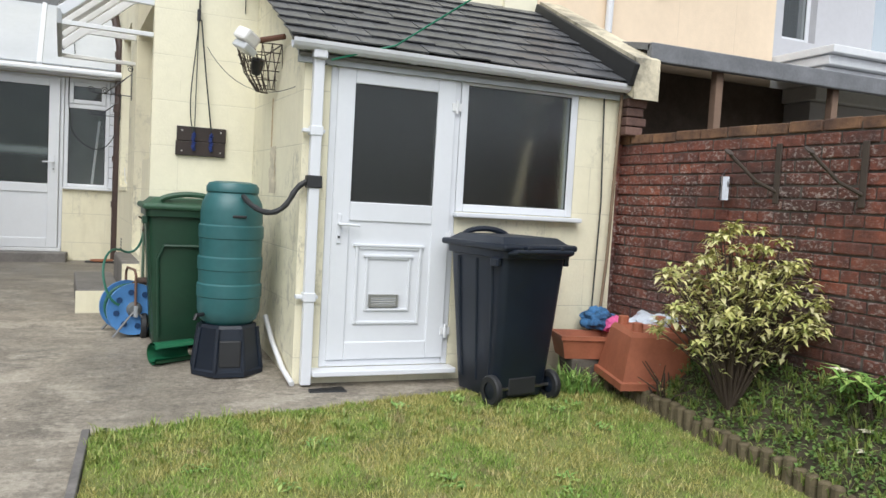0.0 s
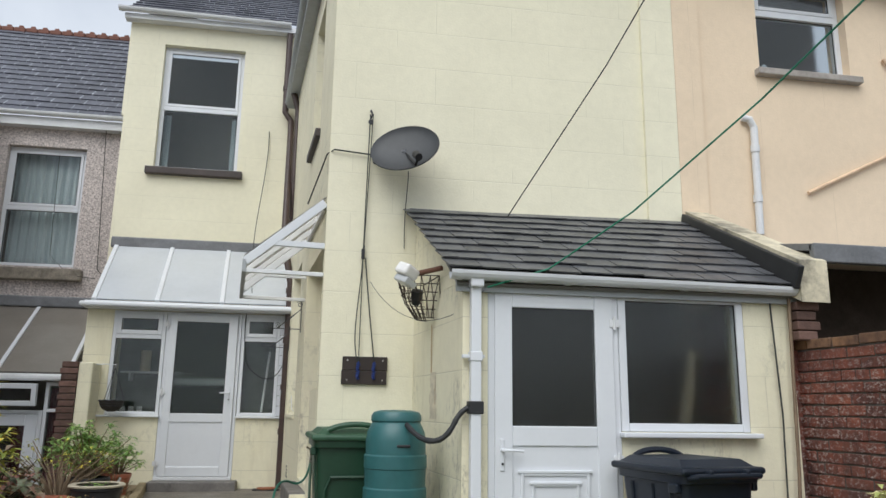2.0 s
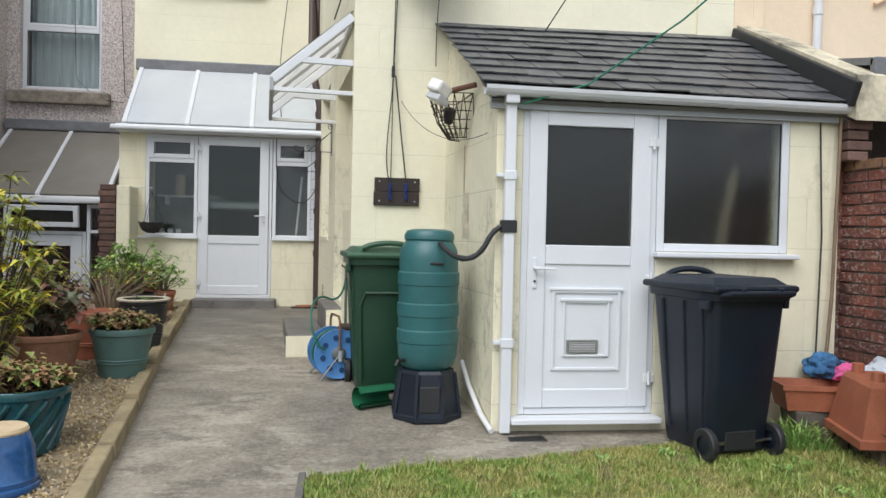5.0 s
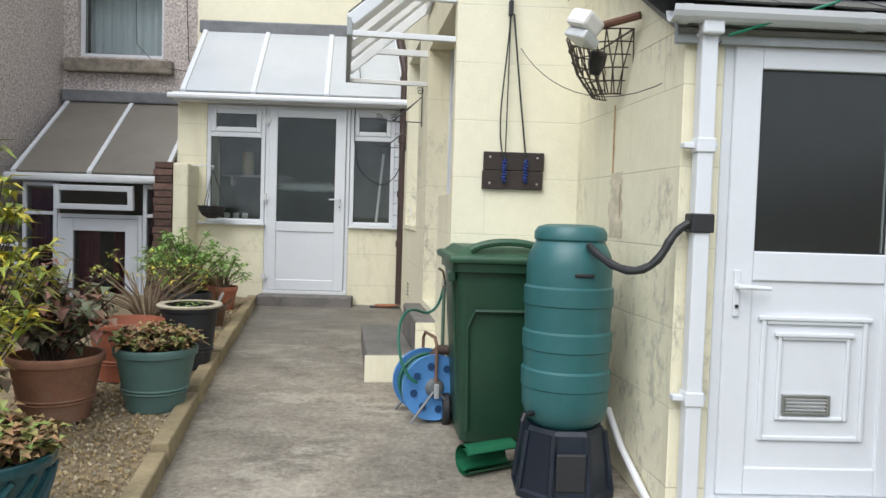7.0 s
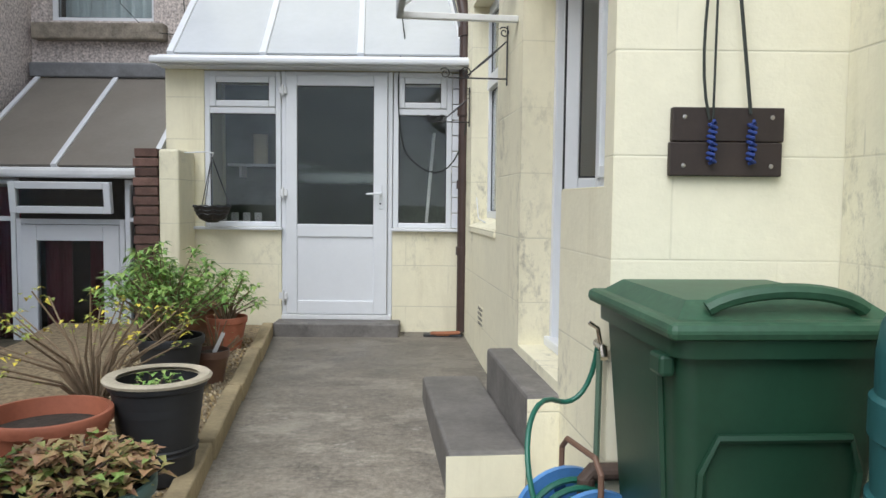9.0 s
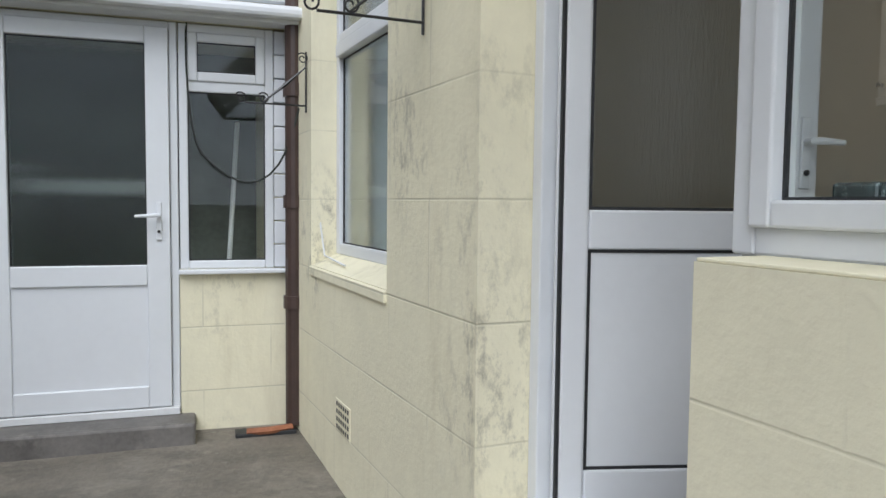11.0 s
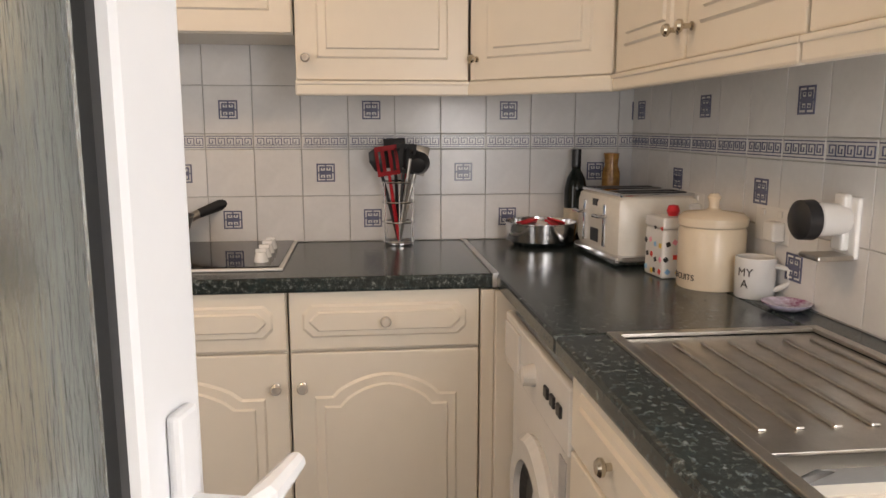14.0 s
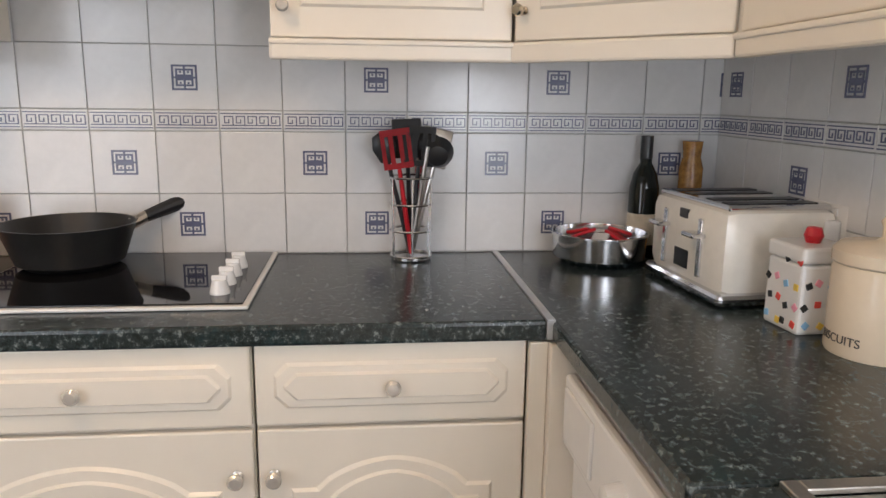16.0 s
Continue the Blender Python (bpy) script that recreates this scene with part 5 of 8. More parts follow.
def base_unit(m, w, label, knob_mat, doors=1, drawer=True, knob_side="r", depth=0.56):
    """Fronts face local -y; origin at the floor's front left."""
    u = thing("base_cabinet", m, label, "cabinet", "kitchen base cabinets")
    part("body", B(0.001, w - 0.001, 0.02, depth, 0.15, WT - KF - 0.042), M_CAB, u)
    part("plinth", B(0, w, 0.06, 0.078, 0.0, 0.15), M_CAB, u)
    zt = WT - KF - 0.035
    n = doors
    for i in range(n):
        a, b = i * w / n + 0.003, (i + 1) * w / n - 0.003
        if drawer:
            part("drawer_front", front_bm(b - a, 0.155, inset=0.030, clip=0.022), M_CAB, u, m=Matrix.Translation((a, 0, zt - 0.16)))
            knob(u, pose((a + b) / 2, -0.003, zt - 0.082, 90), knob_mat)
        part("door", front_bm(b - a, zt - 0.168 - 0.155, 0.06), M_CAB, u, m=Matrix.Translation((a, 0, 0.155)))
        side_r = knob_side == "r" if n == 1 else i == 0
        knob(u, pose(b - 0.03 if side_r else a + 0.03, -0.003, zt - 0.255, 90), knob_mat)
    return u


RZ = lambda x, y: pose(x, y, KF, 0, 0, -90)  # fronts that face -x
M_KNOB = mat("cream_and_chrome_knob", (0.70, 0.66, 0.60), 0.2, 0.5)
base_unit(RZ(2.297, 1.30), 0.502, "cream base cabinet with drawer and arched door", M_KNOB, knob_side="l")
base_unit(RZ(2.297, 1.907), 0.605, "cream base cabinet under the hob with drawer and arched door", M_KNOB, knob_side="r")
base_unit(RZ(2.297, 2.512), 0.60, "cream base cabinet with drawer and arched door", M_KNOB)
S("trim_corner_filler", B(2.268, 2.30, 0.700, 0.7615, KF, WT - 0.042, 0.003), M_CAB, "cream corner filler")
S("trim_corner_post", B(2.285, 2.31, 0.762, 0.797, KF + 0.15, WT - 0.042, 0.003), M_CAB, "cream corner post")
R180 = lambda x, y: pose(x, y, KF, 0, 0, 180)
base_unit(R180(1.655, 0.735), 0.50, "cream sink cabinet with pewter knobs", M_BRASS, knob_side="r", depth=0.55)
base_unit(R180(1.153, 0.735), 0.60, "cream sink cabinet with pewter knobs", M_BRASS, knob_side="l", depth=0.55)
# washing machine
wm = thing("washing_machine", R180(2.262, 0.715), "white front-loading washing machine under the worktop", "washing machine")
part("body", B(0.003, 0.597, 0.0, 0.54, 0.02, 0.84, 0.012), M_WHITE, wm)
part("control_panel", B(0.003, 0.597, -0.02, 0.0, 0.70, 0.838, 0.006), M_WHITE, wm)
part("dispenser_drawer", B(0.02, 0.18, -0.026, -0.018, 0.72, 0.82, 0.004), M_WHITE, wm)
part("door_ring", L([(0.125, 0), (0.185, 0), (0.19, 0.012), (0.175, 0.03), (0.13, 0.03), (0.125, 0.01)], 36, pose(0.3, 0.0, 0.42, 90)), M_WHITE, wm)
part("door_glass", L([(0.125, 0.012), (0.10, 0.0), (0.0, -0.01)], 32, pose(0.3, -0.004, 0.42, 90)), M_BLACK, wm, "dark porthole glass")
part("dial", L([(0, 0.03), (0.022, 0.028), (0.026, 0.0)], 20, pose(0.32, -0.02, 0.77, 90)), M_WHITE, wm, "round programme dial")
for x in (0.42, 0.47, 0.52):
    part("button", B(x, x + 0.03, -0.026, -0.018, 0.76, 0.785, 0.003), M_BLACK, wm)
part("sticker", B(0.545, 0.59, -0.0225, -0.02, 0.56, 0.69), mat("silver_sticker", (0.45, 0.45, 0.46), 0.4), wm, "silver information sticker")

# wall cabinets
def wall_unit(m, w, z0, z1, label, ks, pelmet=True, depth=0.30, doors=1, knob_mat=M_KNOB):
    u = thing("wall_cabinet", m, label, "cabinet", "kitchen wall cabinets")
    part("body", B(0.001, w - 0.001, 0.02, depth, z0, z1), M_CAB, u)
    for i in range(doors):
        a, b = i * w / doors + 0.003, (i + 1) * w / doors - 0.003
        part("door", front_bm(b - a, z1 - z0 - 0.004, 0.0), M_CAB, u, m=Matrix.Translation((a, 0, z0 + 0.002)))
        right = ks == "r" if doors == 1 else i == 0
        knob(u, pose(b - 0.028 if right else a + 0.028, -0.003, z0 + 0.06, 90), knob_mat, 0.013)
    if pelmet:
        bm = B(0.0, w, -0.008, 0.012, z0 - 0.042, z0 - 0.001, 0.006)
        box(bm, 0.0, w, -0.012, 0.0, z0 - 0.012, z0 - 0.001, 0.003)
        part("pelmet", bm, M_CAB, u)
    return u


Z0, Z1 = 1.81, 2.52
WX = lambda y: pose(2.572, y, 0, 0, 0, -90)
wall_unit(WX(1.285), 0.495, Z0, Z1, "cream wall cabinet above the worktop", "l")
wall_unit(WX(1.90), 0.612, 1.937, Z1, "cream short cabinet above the hob", "l", pelmet=False)
wall_unit(WX(2.51), 0.605, Z0, Z1, "cream wall cabinet beyond the hob", "l")
# diagonal corner unit
ax, ay, bx, by = 2.572, 0.792, 2.250, 0.470
ang = math.degrees(math.atan2(by - ay, bx - ax))
ln = math.hypot(bx - ax, by - ay)
cu = thing("wall_cabinet", Matrix.Identity(4), "cream diagonal corner wall cabinet", "cabinet", "kitchen wall cabinets")
bm = bmesh.new()
poly = [(2.585, 0.784), (2.894, 0.784), (2.894, 0.17), (2.258, 0.17), (2.258, 0.458)]
lo, hi = [bm.verts.new((x, y, Z0)) for x, y in poly], [bm.verts.new((x, y, Z1)) for x, y in poly]
bm.faces.new(lo)
bm.faces.new(hi)
for i in range(5):
    j = (i + 1) % 5
    bm.faces.new((lo[i], lo[j], hi[j], hi[i]))
part("body", bm, M_CAB, cu)
dm = pose(ax, ay, 0, 0, 0, ang)
part("door", front_bm(ln - 0.01, Z1 - Z0 - 0.004), M_CAB, cu, m=dm @ Matrix.Translation((0.005, 0, Z0 + 0.002)))
knob(cu, dm @ pose(0.03, -0.003, Z0 + 0.06, 90), M_BRASS, 0.012)
part("pelmet", B(0, ln, -0.008, 0.012, Z0 - 0.042, Z0 - 0.001, 0.006), M_CAB, cu, m=dm)
wall_unit(pose(2.243, 0.470, 0, 0, 0, 180), 0.80, Z0, Z1, "cream double wall cabinet on the end wall", "r", doors=2, knob_mat=M_BRASS)
wall_unit(pose(1.440, 0.470, 0, 0, 0, 180), 0.60, Z0, Z1, "cream wall cabinet on the end wall", "r", knob_mat=M_BRASS)

# ---- wall tiles ----
TP = 0.153


def key_bm(s):
    """Square key motif of raised lines, s wide, in the yz plane facing -x."""
    bm = bmesh.new()
    t = s / 13
    def bar(a0, a1, b0, b1):
        box(bm, -0.0016, 0.0, a0 - s / 2, a1 - s / 2, b0 - s / 2, b1 - s / 2)
    bar(0, s, 0, t), bar(0, s, s - t, s), bar(0, t, t, s - t), bar(s - t, s, t, s - t)
    for qx in (0, 1):
        for qz in (0, 1):
            f = lambda v, q: v if q == 0 else s - v
            def q(a0, a1, b0, b1):
                a, b = sorted((f(a0 * t, qx), f(a1 * t, qx)))
                c, e = sorted((f(b0 * t, qz), f(b1 * t, qz)))
                bar(a, b, c, e)
            q(2, 6, 2, 3), q(2, 3, 3, 6), q(3, 6, 5, 6), q(4, 5, 3.2, 4.2)
    bar(6 * t, 7 * t, t, s - t)
    bar(t, 6 * t, 6 * t, 7 * t), bar(7 * t, s - t, 6 * t, 7 * t)
    return bm


def border_bm(w):
    """A run of key pattern, w long and 45 mm high."""
    bm = bmesh.new()
    def bar(a0, a1, b0, b1):
        box(bm, -0.0016, 0.0, a0 - w / 2, a1 - w / 2, b0, b1)
    bar(0.004, w - 0.004, -0.019, -0.0165), bar(0.004, w - 0.004, 0.0165, 0.019)
    n = 5
    u = (w - 0.012) / n
    for i in range(n):
        o = 0.006 + i * u
        bar(o, o + 0.0025, -0.012, 0.012), bar(o + 0.0025, o + u * 0.8, 0.0095, 0.012), bar(o + u * 0.8 - 0.0025, o + u * 0.8, -0.006, 0.0095)
        bar(o + u * 0.35, o + u * 0.8 - 0.0025, -0.006, -0.0035), bar(o + u * 0.35, o + u * 0.35 + 0.0025, -0.0035, 0.004), bar(o + 0.0025, o + u, -0.012, -0.0095)
    return bm


def data_of(bm, material):
    me = bpy.data.meshes.new("piece")
    bmesh.ops.recalc_face_normals(bm, faces=bm.faces)
    bm.to_mesh(me)
    bm.free()
    me.materials.append(material)
    return me


ME_TILE = data_of(B(-0.006, 0.0, -TP / 2 + 0.001, TP / 2 - 0.001, -TP / 2 + 0.001, TP / 2 - 0.001, 0.0015), M_TILE)
ME_HALF = data_of(B(-0.006, 0.0, -TP / 2 + 0.001, TP / 2 - 0.001, -0.0245, 0.0245, 0.0015), M_TILE)
ME_KEY = data_of(key_bm(0.060), M_KEY)
ME_BORDER = data_of(border_bm(TP), M_KEY)
ROWS = [(1.302 + TP * 0.5, ME_TILE), (1.302 + TP * 1.5, ME_TILE), (1.302 + TP * 2 + 0.0255, ME_HALF), (1.302 + TP * 2.5 + 0.051, ME_TILE), (1.302 + TP * 3.5 + 0.051, ME_TILE)]


def tile_wall(name, m, first, n, key_cols, label):
    """Courses of square tiles with a key border; local y runs along the wall, -x faces the room."""
    w = thing(name, m, label, "wall tiles", kind="structure")
    part("grout", B(0.0005, 0.004, first - TP / 2, first + (n - 0.5) * TP, WT + 0.001, 1.302 + TP * 4 + 0.051), M_GROUT, w)
    part("sealant", B(-0.007, 0.0, first - TP / 2, first + (n - 0.5) * TP, WT + 0.001, 1.3015), M_TILE, w)
    for r, (z, me) in enumerate(ROWS):
        for c in range(n):
            o = new("tile", me)
            o.parent, o.matrix_basis = w, Matrix.Translation((0, first + c * TP, z))
            if r == 2:
                k = new("key_border", ME_BORDER)
                k.parent, k.matrix_basis = w, Matrix.Translation((-0.006, first + c * TP, z))
            elif r in key_cols and (c - key_cols[r]) % 3 == 0:
                k = new("key_motif", ME_KEY)
                k.parent, k.matrix_basis = w, Matrix.Translation((-0.006, first + c * TP, z))


# columns count from the corner along the party wall, and from the corner along the end wall
tile_wall("wall_tiles_party", pose(2.896, 0, 0), 0.150, 17, {0: 0, 1: 1, 3: 0}, "white glazed tiles with blue key motifs and border")
# end wall: local +x must point into the wall (-y), so turn by -90; local y then runs along +x
tile_wall("wall_tiles_end", pose(0, 0.170, 0, 0, 0, -90), 2.811 - 15 * TP, 16, {0: 0, 1: 1, 3: 0}, "white glazed tiles with blue key motifs and border on the end wall")

# flush ceiling lamp, switched on
m, nt, b = nodes_of("lit_opal_glass", 0.4)
b.inputs["Emission Color"].default_value, b.inputs["Emission Strength"].default_value = (1.0, 0.68, 0.40, 1), 6.5
M_OPAL = m
cl_ = thing("ceiling_lamp", pose(1.55, 1.75, KC), "round flush opal glass ceiling lamp, lit warm", "ceiling lamp")
part("base", L([(0, -0.001), (0.15, -0.001), (0.15, -0.02), (0.14, -0.025)], 32), M_WHITE, cl_)
part("shade", L([(0.138, -0.026), (0.125, -0.055), (0.08, -0.08), (0, -0.09)], 32), M_OPAL, cl_, "warm lit opal shade", smooth=True)

# ---- hob, sink ----
hb = thing("ceramic_hob", Matrix.Translation((0, 0, WT)), "black ceramic hob with white knobs and trim", "hob")
part("trim_frame", B(2.385, 2.872, 1.318, 1.898, 0.0005, 0.008, 0.003), M_WHITE, hb, "white edge trim")
part("glass_top", B(2.396, 2.862, 1.329, 1.888, 0.0085, 0.0115, 0.001), mat("black_hob_glass", (0.008, 0.008, 0.009), 0.04, var=0.1), hb)
for i, x in enumerate((2.47, 2.545, 2.62, 2.695)):
    kb = part("control_knob", L([(0, 0.028), (0.014, 0.028), (0.016, 0.02), (0.02, 0.004), (0.02, 0)], 20, pose(x, 1.385, 0.0116)), M_WHITE, hb)
    part("grip", B(x - 0.004, x + 0.004, 1.370, 1.400, 0.036, 0.048, 0.002), M_WHITE, kb)
sk = thing("kitchen_sink", Matrix.Translation((0, 0, WT)), "stainless steel sink with ribbed drainer", "sink")
bm = bmesh.new()
box(bm, 0.715, 1.695, 0.245, 0.265, -0.002, 0.006, 0.002)
box(bm, 0.715, 1.695, 0.640, 0.660, -0.002, 0.006, 0.002)
box(bm, 1.675, 1.695, 0.265, 0.640, -0.002, 0.006, 0.002)
box(bm, 0.715, 0.745, 0.265, 0.640, -0.002, 0.006, 0.002)
part("rim", bm, M_STEEL, sk)
part("drainer", B(1.19, 1.675, 0.265, 0.640, -0.008, -0.003, 0.001), M_STEEL, sk)
for i in range(7):
    y = 0.295 + i * 0.052
    part("drainer_rib", B(1.25, 1.63, y - 0.007, y + 0.007, -0.004, 0.002, 0.003), M_STEEL, sk)
bm = B(0.75, 1.185, 0.27, 0.635, -0.17, -0.001, 0.05)
bmesh.ops.delete(bm, geom=[f for f in bm.faces if f.normal.z > 0.9 and f.calc_center_median().z > -0.01], context="FACES")
# bowl steel darker and bluer than the rim: sky reflection put into its colour
part("bowl", bm, mat("sky_toned_sink_steel", (0.30, 0.31, 0.33), 0.32, 1.0, var=0.1), sk)
tp = part("tap", T([(0.95, 0.21, 0), (0.95, 0.21, 0.2), (0.95, 0.26, 0.26), (0.95, 0.36, 0.26), (0.95, 0.40, 0.22)], 0.012, 12), M_CHROME)
tp.location = (0, 0, WT)
tagged(tp, "chrome swan-neck kitchen tap behind the sink", "tap")

# ---- things on the worktop ----
fp = thing("frying_pan", pose(2.738, 1.765, WT + 0.0125) @ Matrix.Diagonal((1, 1, 1.25, 1)), "black deep non-stick frying pan with black handle", "frying pan")
part("bowl", L([(0, 0), (0.095, 0), (0.115, 0.01), (0.143, 0.075), (0.146, 0.078), (0.141, 0.078), (0.112, 0.014), (0.093, 0.005), (0, 0.005)], 40), mat("non_stick", (0.022, 0.021, 0.02), 0.4, var=0.3), fp, smooth=True)
part("ferrule", T([(0.09, -0.108, 0.062), (0.115, -0.14, 0.075)], 0.012, 10), M_STEEL, fp, "steel ferrule")
part("handle", T([(0.112, -0.137, 0.074), (0.15, -0.19, 0.09), (0.19, -0.255, 0.108), (0.197, -0.267, 0.111)], [0.012, 0.015, 0.015, 0.008], 12), M_BLACK, fp)
part("hanging_loop", T([(0.197, -0.267, 0.111), (0.207, -0.283, 0.113)], 0.005, 8), M_STEEL, fp)
ut = thing("utensil_holder", pose(2.815, 0.985, WT), "chrome wire utensil holder", "utensil holder")
for z, r in ((0.012, 0.05), (0.075, 0.051), (0.14, 0.052), (0.205, 0.054)):
    part("ring", T([(r * math.cos(a), r * math.sin(a), z) for a in (i * 2 * math.pi / 24 for i in range(25))], 0.0028, 6), M_CHROME, ut)
for i in range(6):
    a = i * math.pi / 3
    part("wire", T([(0.05 * math.cos(a), 0.05 * math.sin(a), 0.004), (0.054 * math.cos(a), 0.054 * math.sin(a), 0.205)], 0.0022, 6), M_CHROME, ut)
part("base", L([(0, 0.004), (0.05, 0.004), (0.05, 0.009), (0, 0.009)], 24), M_CHROME, ut)


def utensil(name, lean_x, lean_y, material, head, label, h=0.34, hm=None):
    e = thing(name, pose(2.815, 0.985, WT + 0.015, lean_x, lean_y, 0), label, "utensil", "utensils in the holder")
    part("handle", T([(0, 0, 0), (0, 0, h * 0.5), (0, 0, h)], [0.007, 0.006, 0.005], 8), hm or material, e)
    hd = head()
    part("head", hd, material, e, m=Matrix.Translation((0, 0, h)), smooth=True)


def ladle():
    bm = bmesh.new()
    lathe(bm, [(0.0, -0.02), (0.025, -0.014), (0.038, 0.006), (0.04, 0.014), (0.037, 0.014), (0.023, -0.01), (0.0, -0.016)], 18, pose(-0.012, 0, 0.03, 0, 75, 0))
    return bm


def slice_():
    bm = B(-0.004, 0.004, -0.036, 0.036, 0.0, 0.095, 0.003)
    return bm


def slotted():
    """One blade with three slots through it, as a grid of faces given thickness."""
    bm = bmesh.new()
    ys = (-0.036, -0.026, -0.017, -0.006, 0.006, 0.017, 0.026, 0.036)
    zs = (0.0, 0.014, 0.080, 0.096)
    g_ = [[bm.verts.new((0, y, z)) for z in zs] for y in ys]
    for i in range(7):
        for j in range(3):
            if j == 1 and i in (1, 3, 5):
                continue
            bm.faces.new((g_[i][j], g_[i + 1][j], g_[i + 1][j + 1], g_[i][j + 1]))
    bmesh.ops.solidify(bm, geom=bm.faces[:], thickness=0.006)
    return bm


def spoon():
    return L([(0, 0), (0.018, 0.012), (0.03, 0.045), (0.024, 0.075), (0, 0.085)], 14, Matrix.Diagonal((0.25, 1, 1, 1)))


utensil("slotted_turner", -8, -6, M_RED, slotted, "red silicone slotted turner in the holder", 0.215)
utensil("serving_spoon", -14, -3, M_BLACK, spoon, "black plastic slotted spoon in the holder", 0.225)
utensil("serving_spoon", -2, 4, M_BLACK, slice_, "black plastic turner in the holder", 0.235)
utensil("ladle", 14, -2, M_BLACK, ladle, "black plastic ladle with steel stem", 0.225, M_STEEL)
utensil("ladle", 9, 3, M_BLACK, spoon, "black plastic spoon with steel stem", 0.22, M_STEEL)
utensil("fish_slice", 13, 5, M_STEEL, slice_, "steel slice leaning in the holder", 0.22)
utensil("masher", 4, -6, M_BLACK, slotted, "black plastic slotted turner in the holder", 0.22)
utensil("spatula", 8, -7, M_STEEL, lambda: T([(0, 0, 0), (0, 0, 0.03)], 0.006), "steel tongs in the holder", 0.24)
utensil("spatula", 5, 2, M_RED, lambda: T([(0, 0, 0), (0, 0, 0.02)], 0.008), "red silicone handle in the holder", 0.2)
bw = thing("steel_bowl", pose(2.766, 0.52, WT) @ Matrix.Diagonal((1.22, 1.22, 0.85, 1)), "stainless steel bowl holding red packets", "bowl")
part("bowl", L([(0, 0.004), (0.075, 0.004), (0.092, 0.02), (0.096, 0.085), (0.101, 0.088), (0.101, 0.091), (0.094, 0.09), (0.089, 0.022), (0.0, 0.008)], 36), M_CHROME, bw, smooth=True)
for i in range(7):
    a = i * 0.95
    tagged(part("sauce_sachet", B(-0.03, 0.03, -0.02, 0.02, 0, 0.008, 0.003), M_RED if i % 3 else M_WHITE, m=pose(2.766 + 0.05 * math.cos(a), 0.52 + 0.05 * math.sin(a), WT + 0.062 + 0.004 * (i % 3), 20 * math.sin(i), 15, i * 50)), "small red and white sachet in the steel bowl", "sachet", "sachets in the bowl")
bt = thing("wine_bottle", pose(2.84, 0.385, WT) @ Matrix.Diagonal((1, 1, 1.06, 1)), "dark wine bottle with a cream label", "bottle")
part("glass", L([(0, 0), (0.036, 0), (0.038, 0.006), (0.038, 0.165), (0.03, 0.20), (0.015, 0.225), (0.0145, 0.285), (0, 0.285)], 28), mat("dark_bottle_glass", (0.008, 0.012, 0.01), 0.08), bt, smooth=True)
part("label", L([(0.0386, 0.03), (0.0386, 0.105)], 28), mat("paper_label", (0.62, 0.57, 0.46), 0.7, var=0.15, scale=40), bt, "cream paper label")
part("capsule", L([(0.0153, 0.235), (0.0158, 0.24), (0.0158, 0.29), (0, 0.29)], 20), M_BLACK, bt)
sp = thing("pasta_bottle", pose(2.845, 0.262, WT) @ Matrix.Diagonal((1, 1, 1.13, 1)), "slim glass bottle of amber spices", "bottle")
part("glass", L([(0, 0), (0.03, 0), (0.03, 0.2), (0.022, 0.225), (0.026, 0.26), (0, 0.262)], 20), mat("amber_spice", (0.35, 0.17, 0.04), 0.25, var=0.5, scale=60), sp, smooth=True)
to = thing("toaster", pose(2.50, 0.305, WT, 0, 0, 94), "cream four-slice toaster with chrome trim", "toaster")
part("body", B(-0.125, 0.125, -0.16, 0.16, 0.02, 0.195, 0.03), mat("cream_toaster_paint", (0.82, 0.78, 0.70), 0.2, var=0.04, scale=50), to, smooth=True)
part("base", B(-0.129, 0.129, -0.164, 0.164, 0.004, 0.03, 0.01), M_CHROME, to, "chrome base band")
part("top_plate", B(-0.11, 0.11, -0.145, 0.145, 0.189, 0.2, 0.004), M_CHROME, to, "chrome top plate")
# black strips on the plate paint the dark inside of the bread slots
for y in (-0.105, -0.045, 0.045, 0.105):
    part("slot", B(-0.095, 0.095, y - 0.016, y + 0.016, 0.2, 0.2015), M_BLACK, to, "black strip for the shade in a bread slot")
for y in (-0.075, 0.075):
    part("lever_track", B(0.12, 0.131, y - 0.007, y + 0.007, 0.045, 0.165, 0.003), M_CHROME, to)
    part("lever", B(0.126, 0.158, y - 0.024, y + 0.024, 0.128, 0.138, 0.004), M_CHROME, to)
part("badge", B(0.119, 0.1265, -0.018, 0.018, 0.155, 0.175, 0.002), M_BLACK, to)
part("display", B(0.119, 0.1265, -0.03, 0.03, 0.05, 0.09, 0.002), M_BLACK, to)
cb = thing("sweet_canister", pose(2.222, 0.310, WT, 0, 0, 4), "white ceramic canister with coloured sweet shapes", "canister")
part("body", B(-0.05, 0.05, -0.05, 0.05, 0.0, 0.125, 0.006), M_WHITE, cb)
part("lid", B(-0.052, 0.052, -0.052, 0.052, 0.126, 0.155, 0.006), M_WHITE, cb)
part("lid_knob", L([(0, 0.155), (0.012, 0.155), (0.017, 0.168), (0.012, 0.182), (0, 0.184)], 16), M_RED, cb, "red sweet-shaped lid knob")
rs = random.Random(5)
cols = [(0.75, 0.08, 0.06), (0.02, 0.02, 0.02), (0.85, 0.6, 0.1), (0.25, 0.5, 0.75), (0.85, 0.35, 0.45), (0.02, 0.02, 0.02)]
SW = [mat("sweet_colour", c, 0.3, var=0.05) for c in cols]
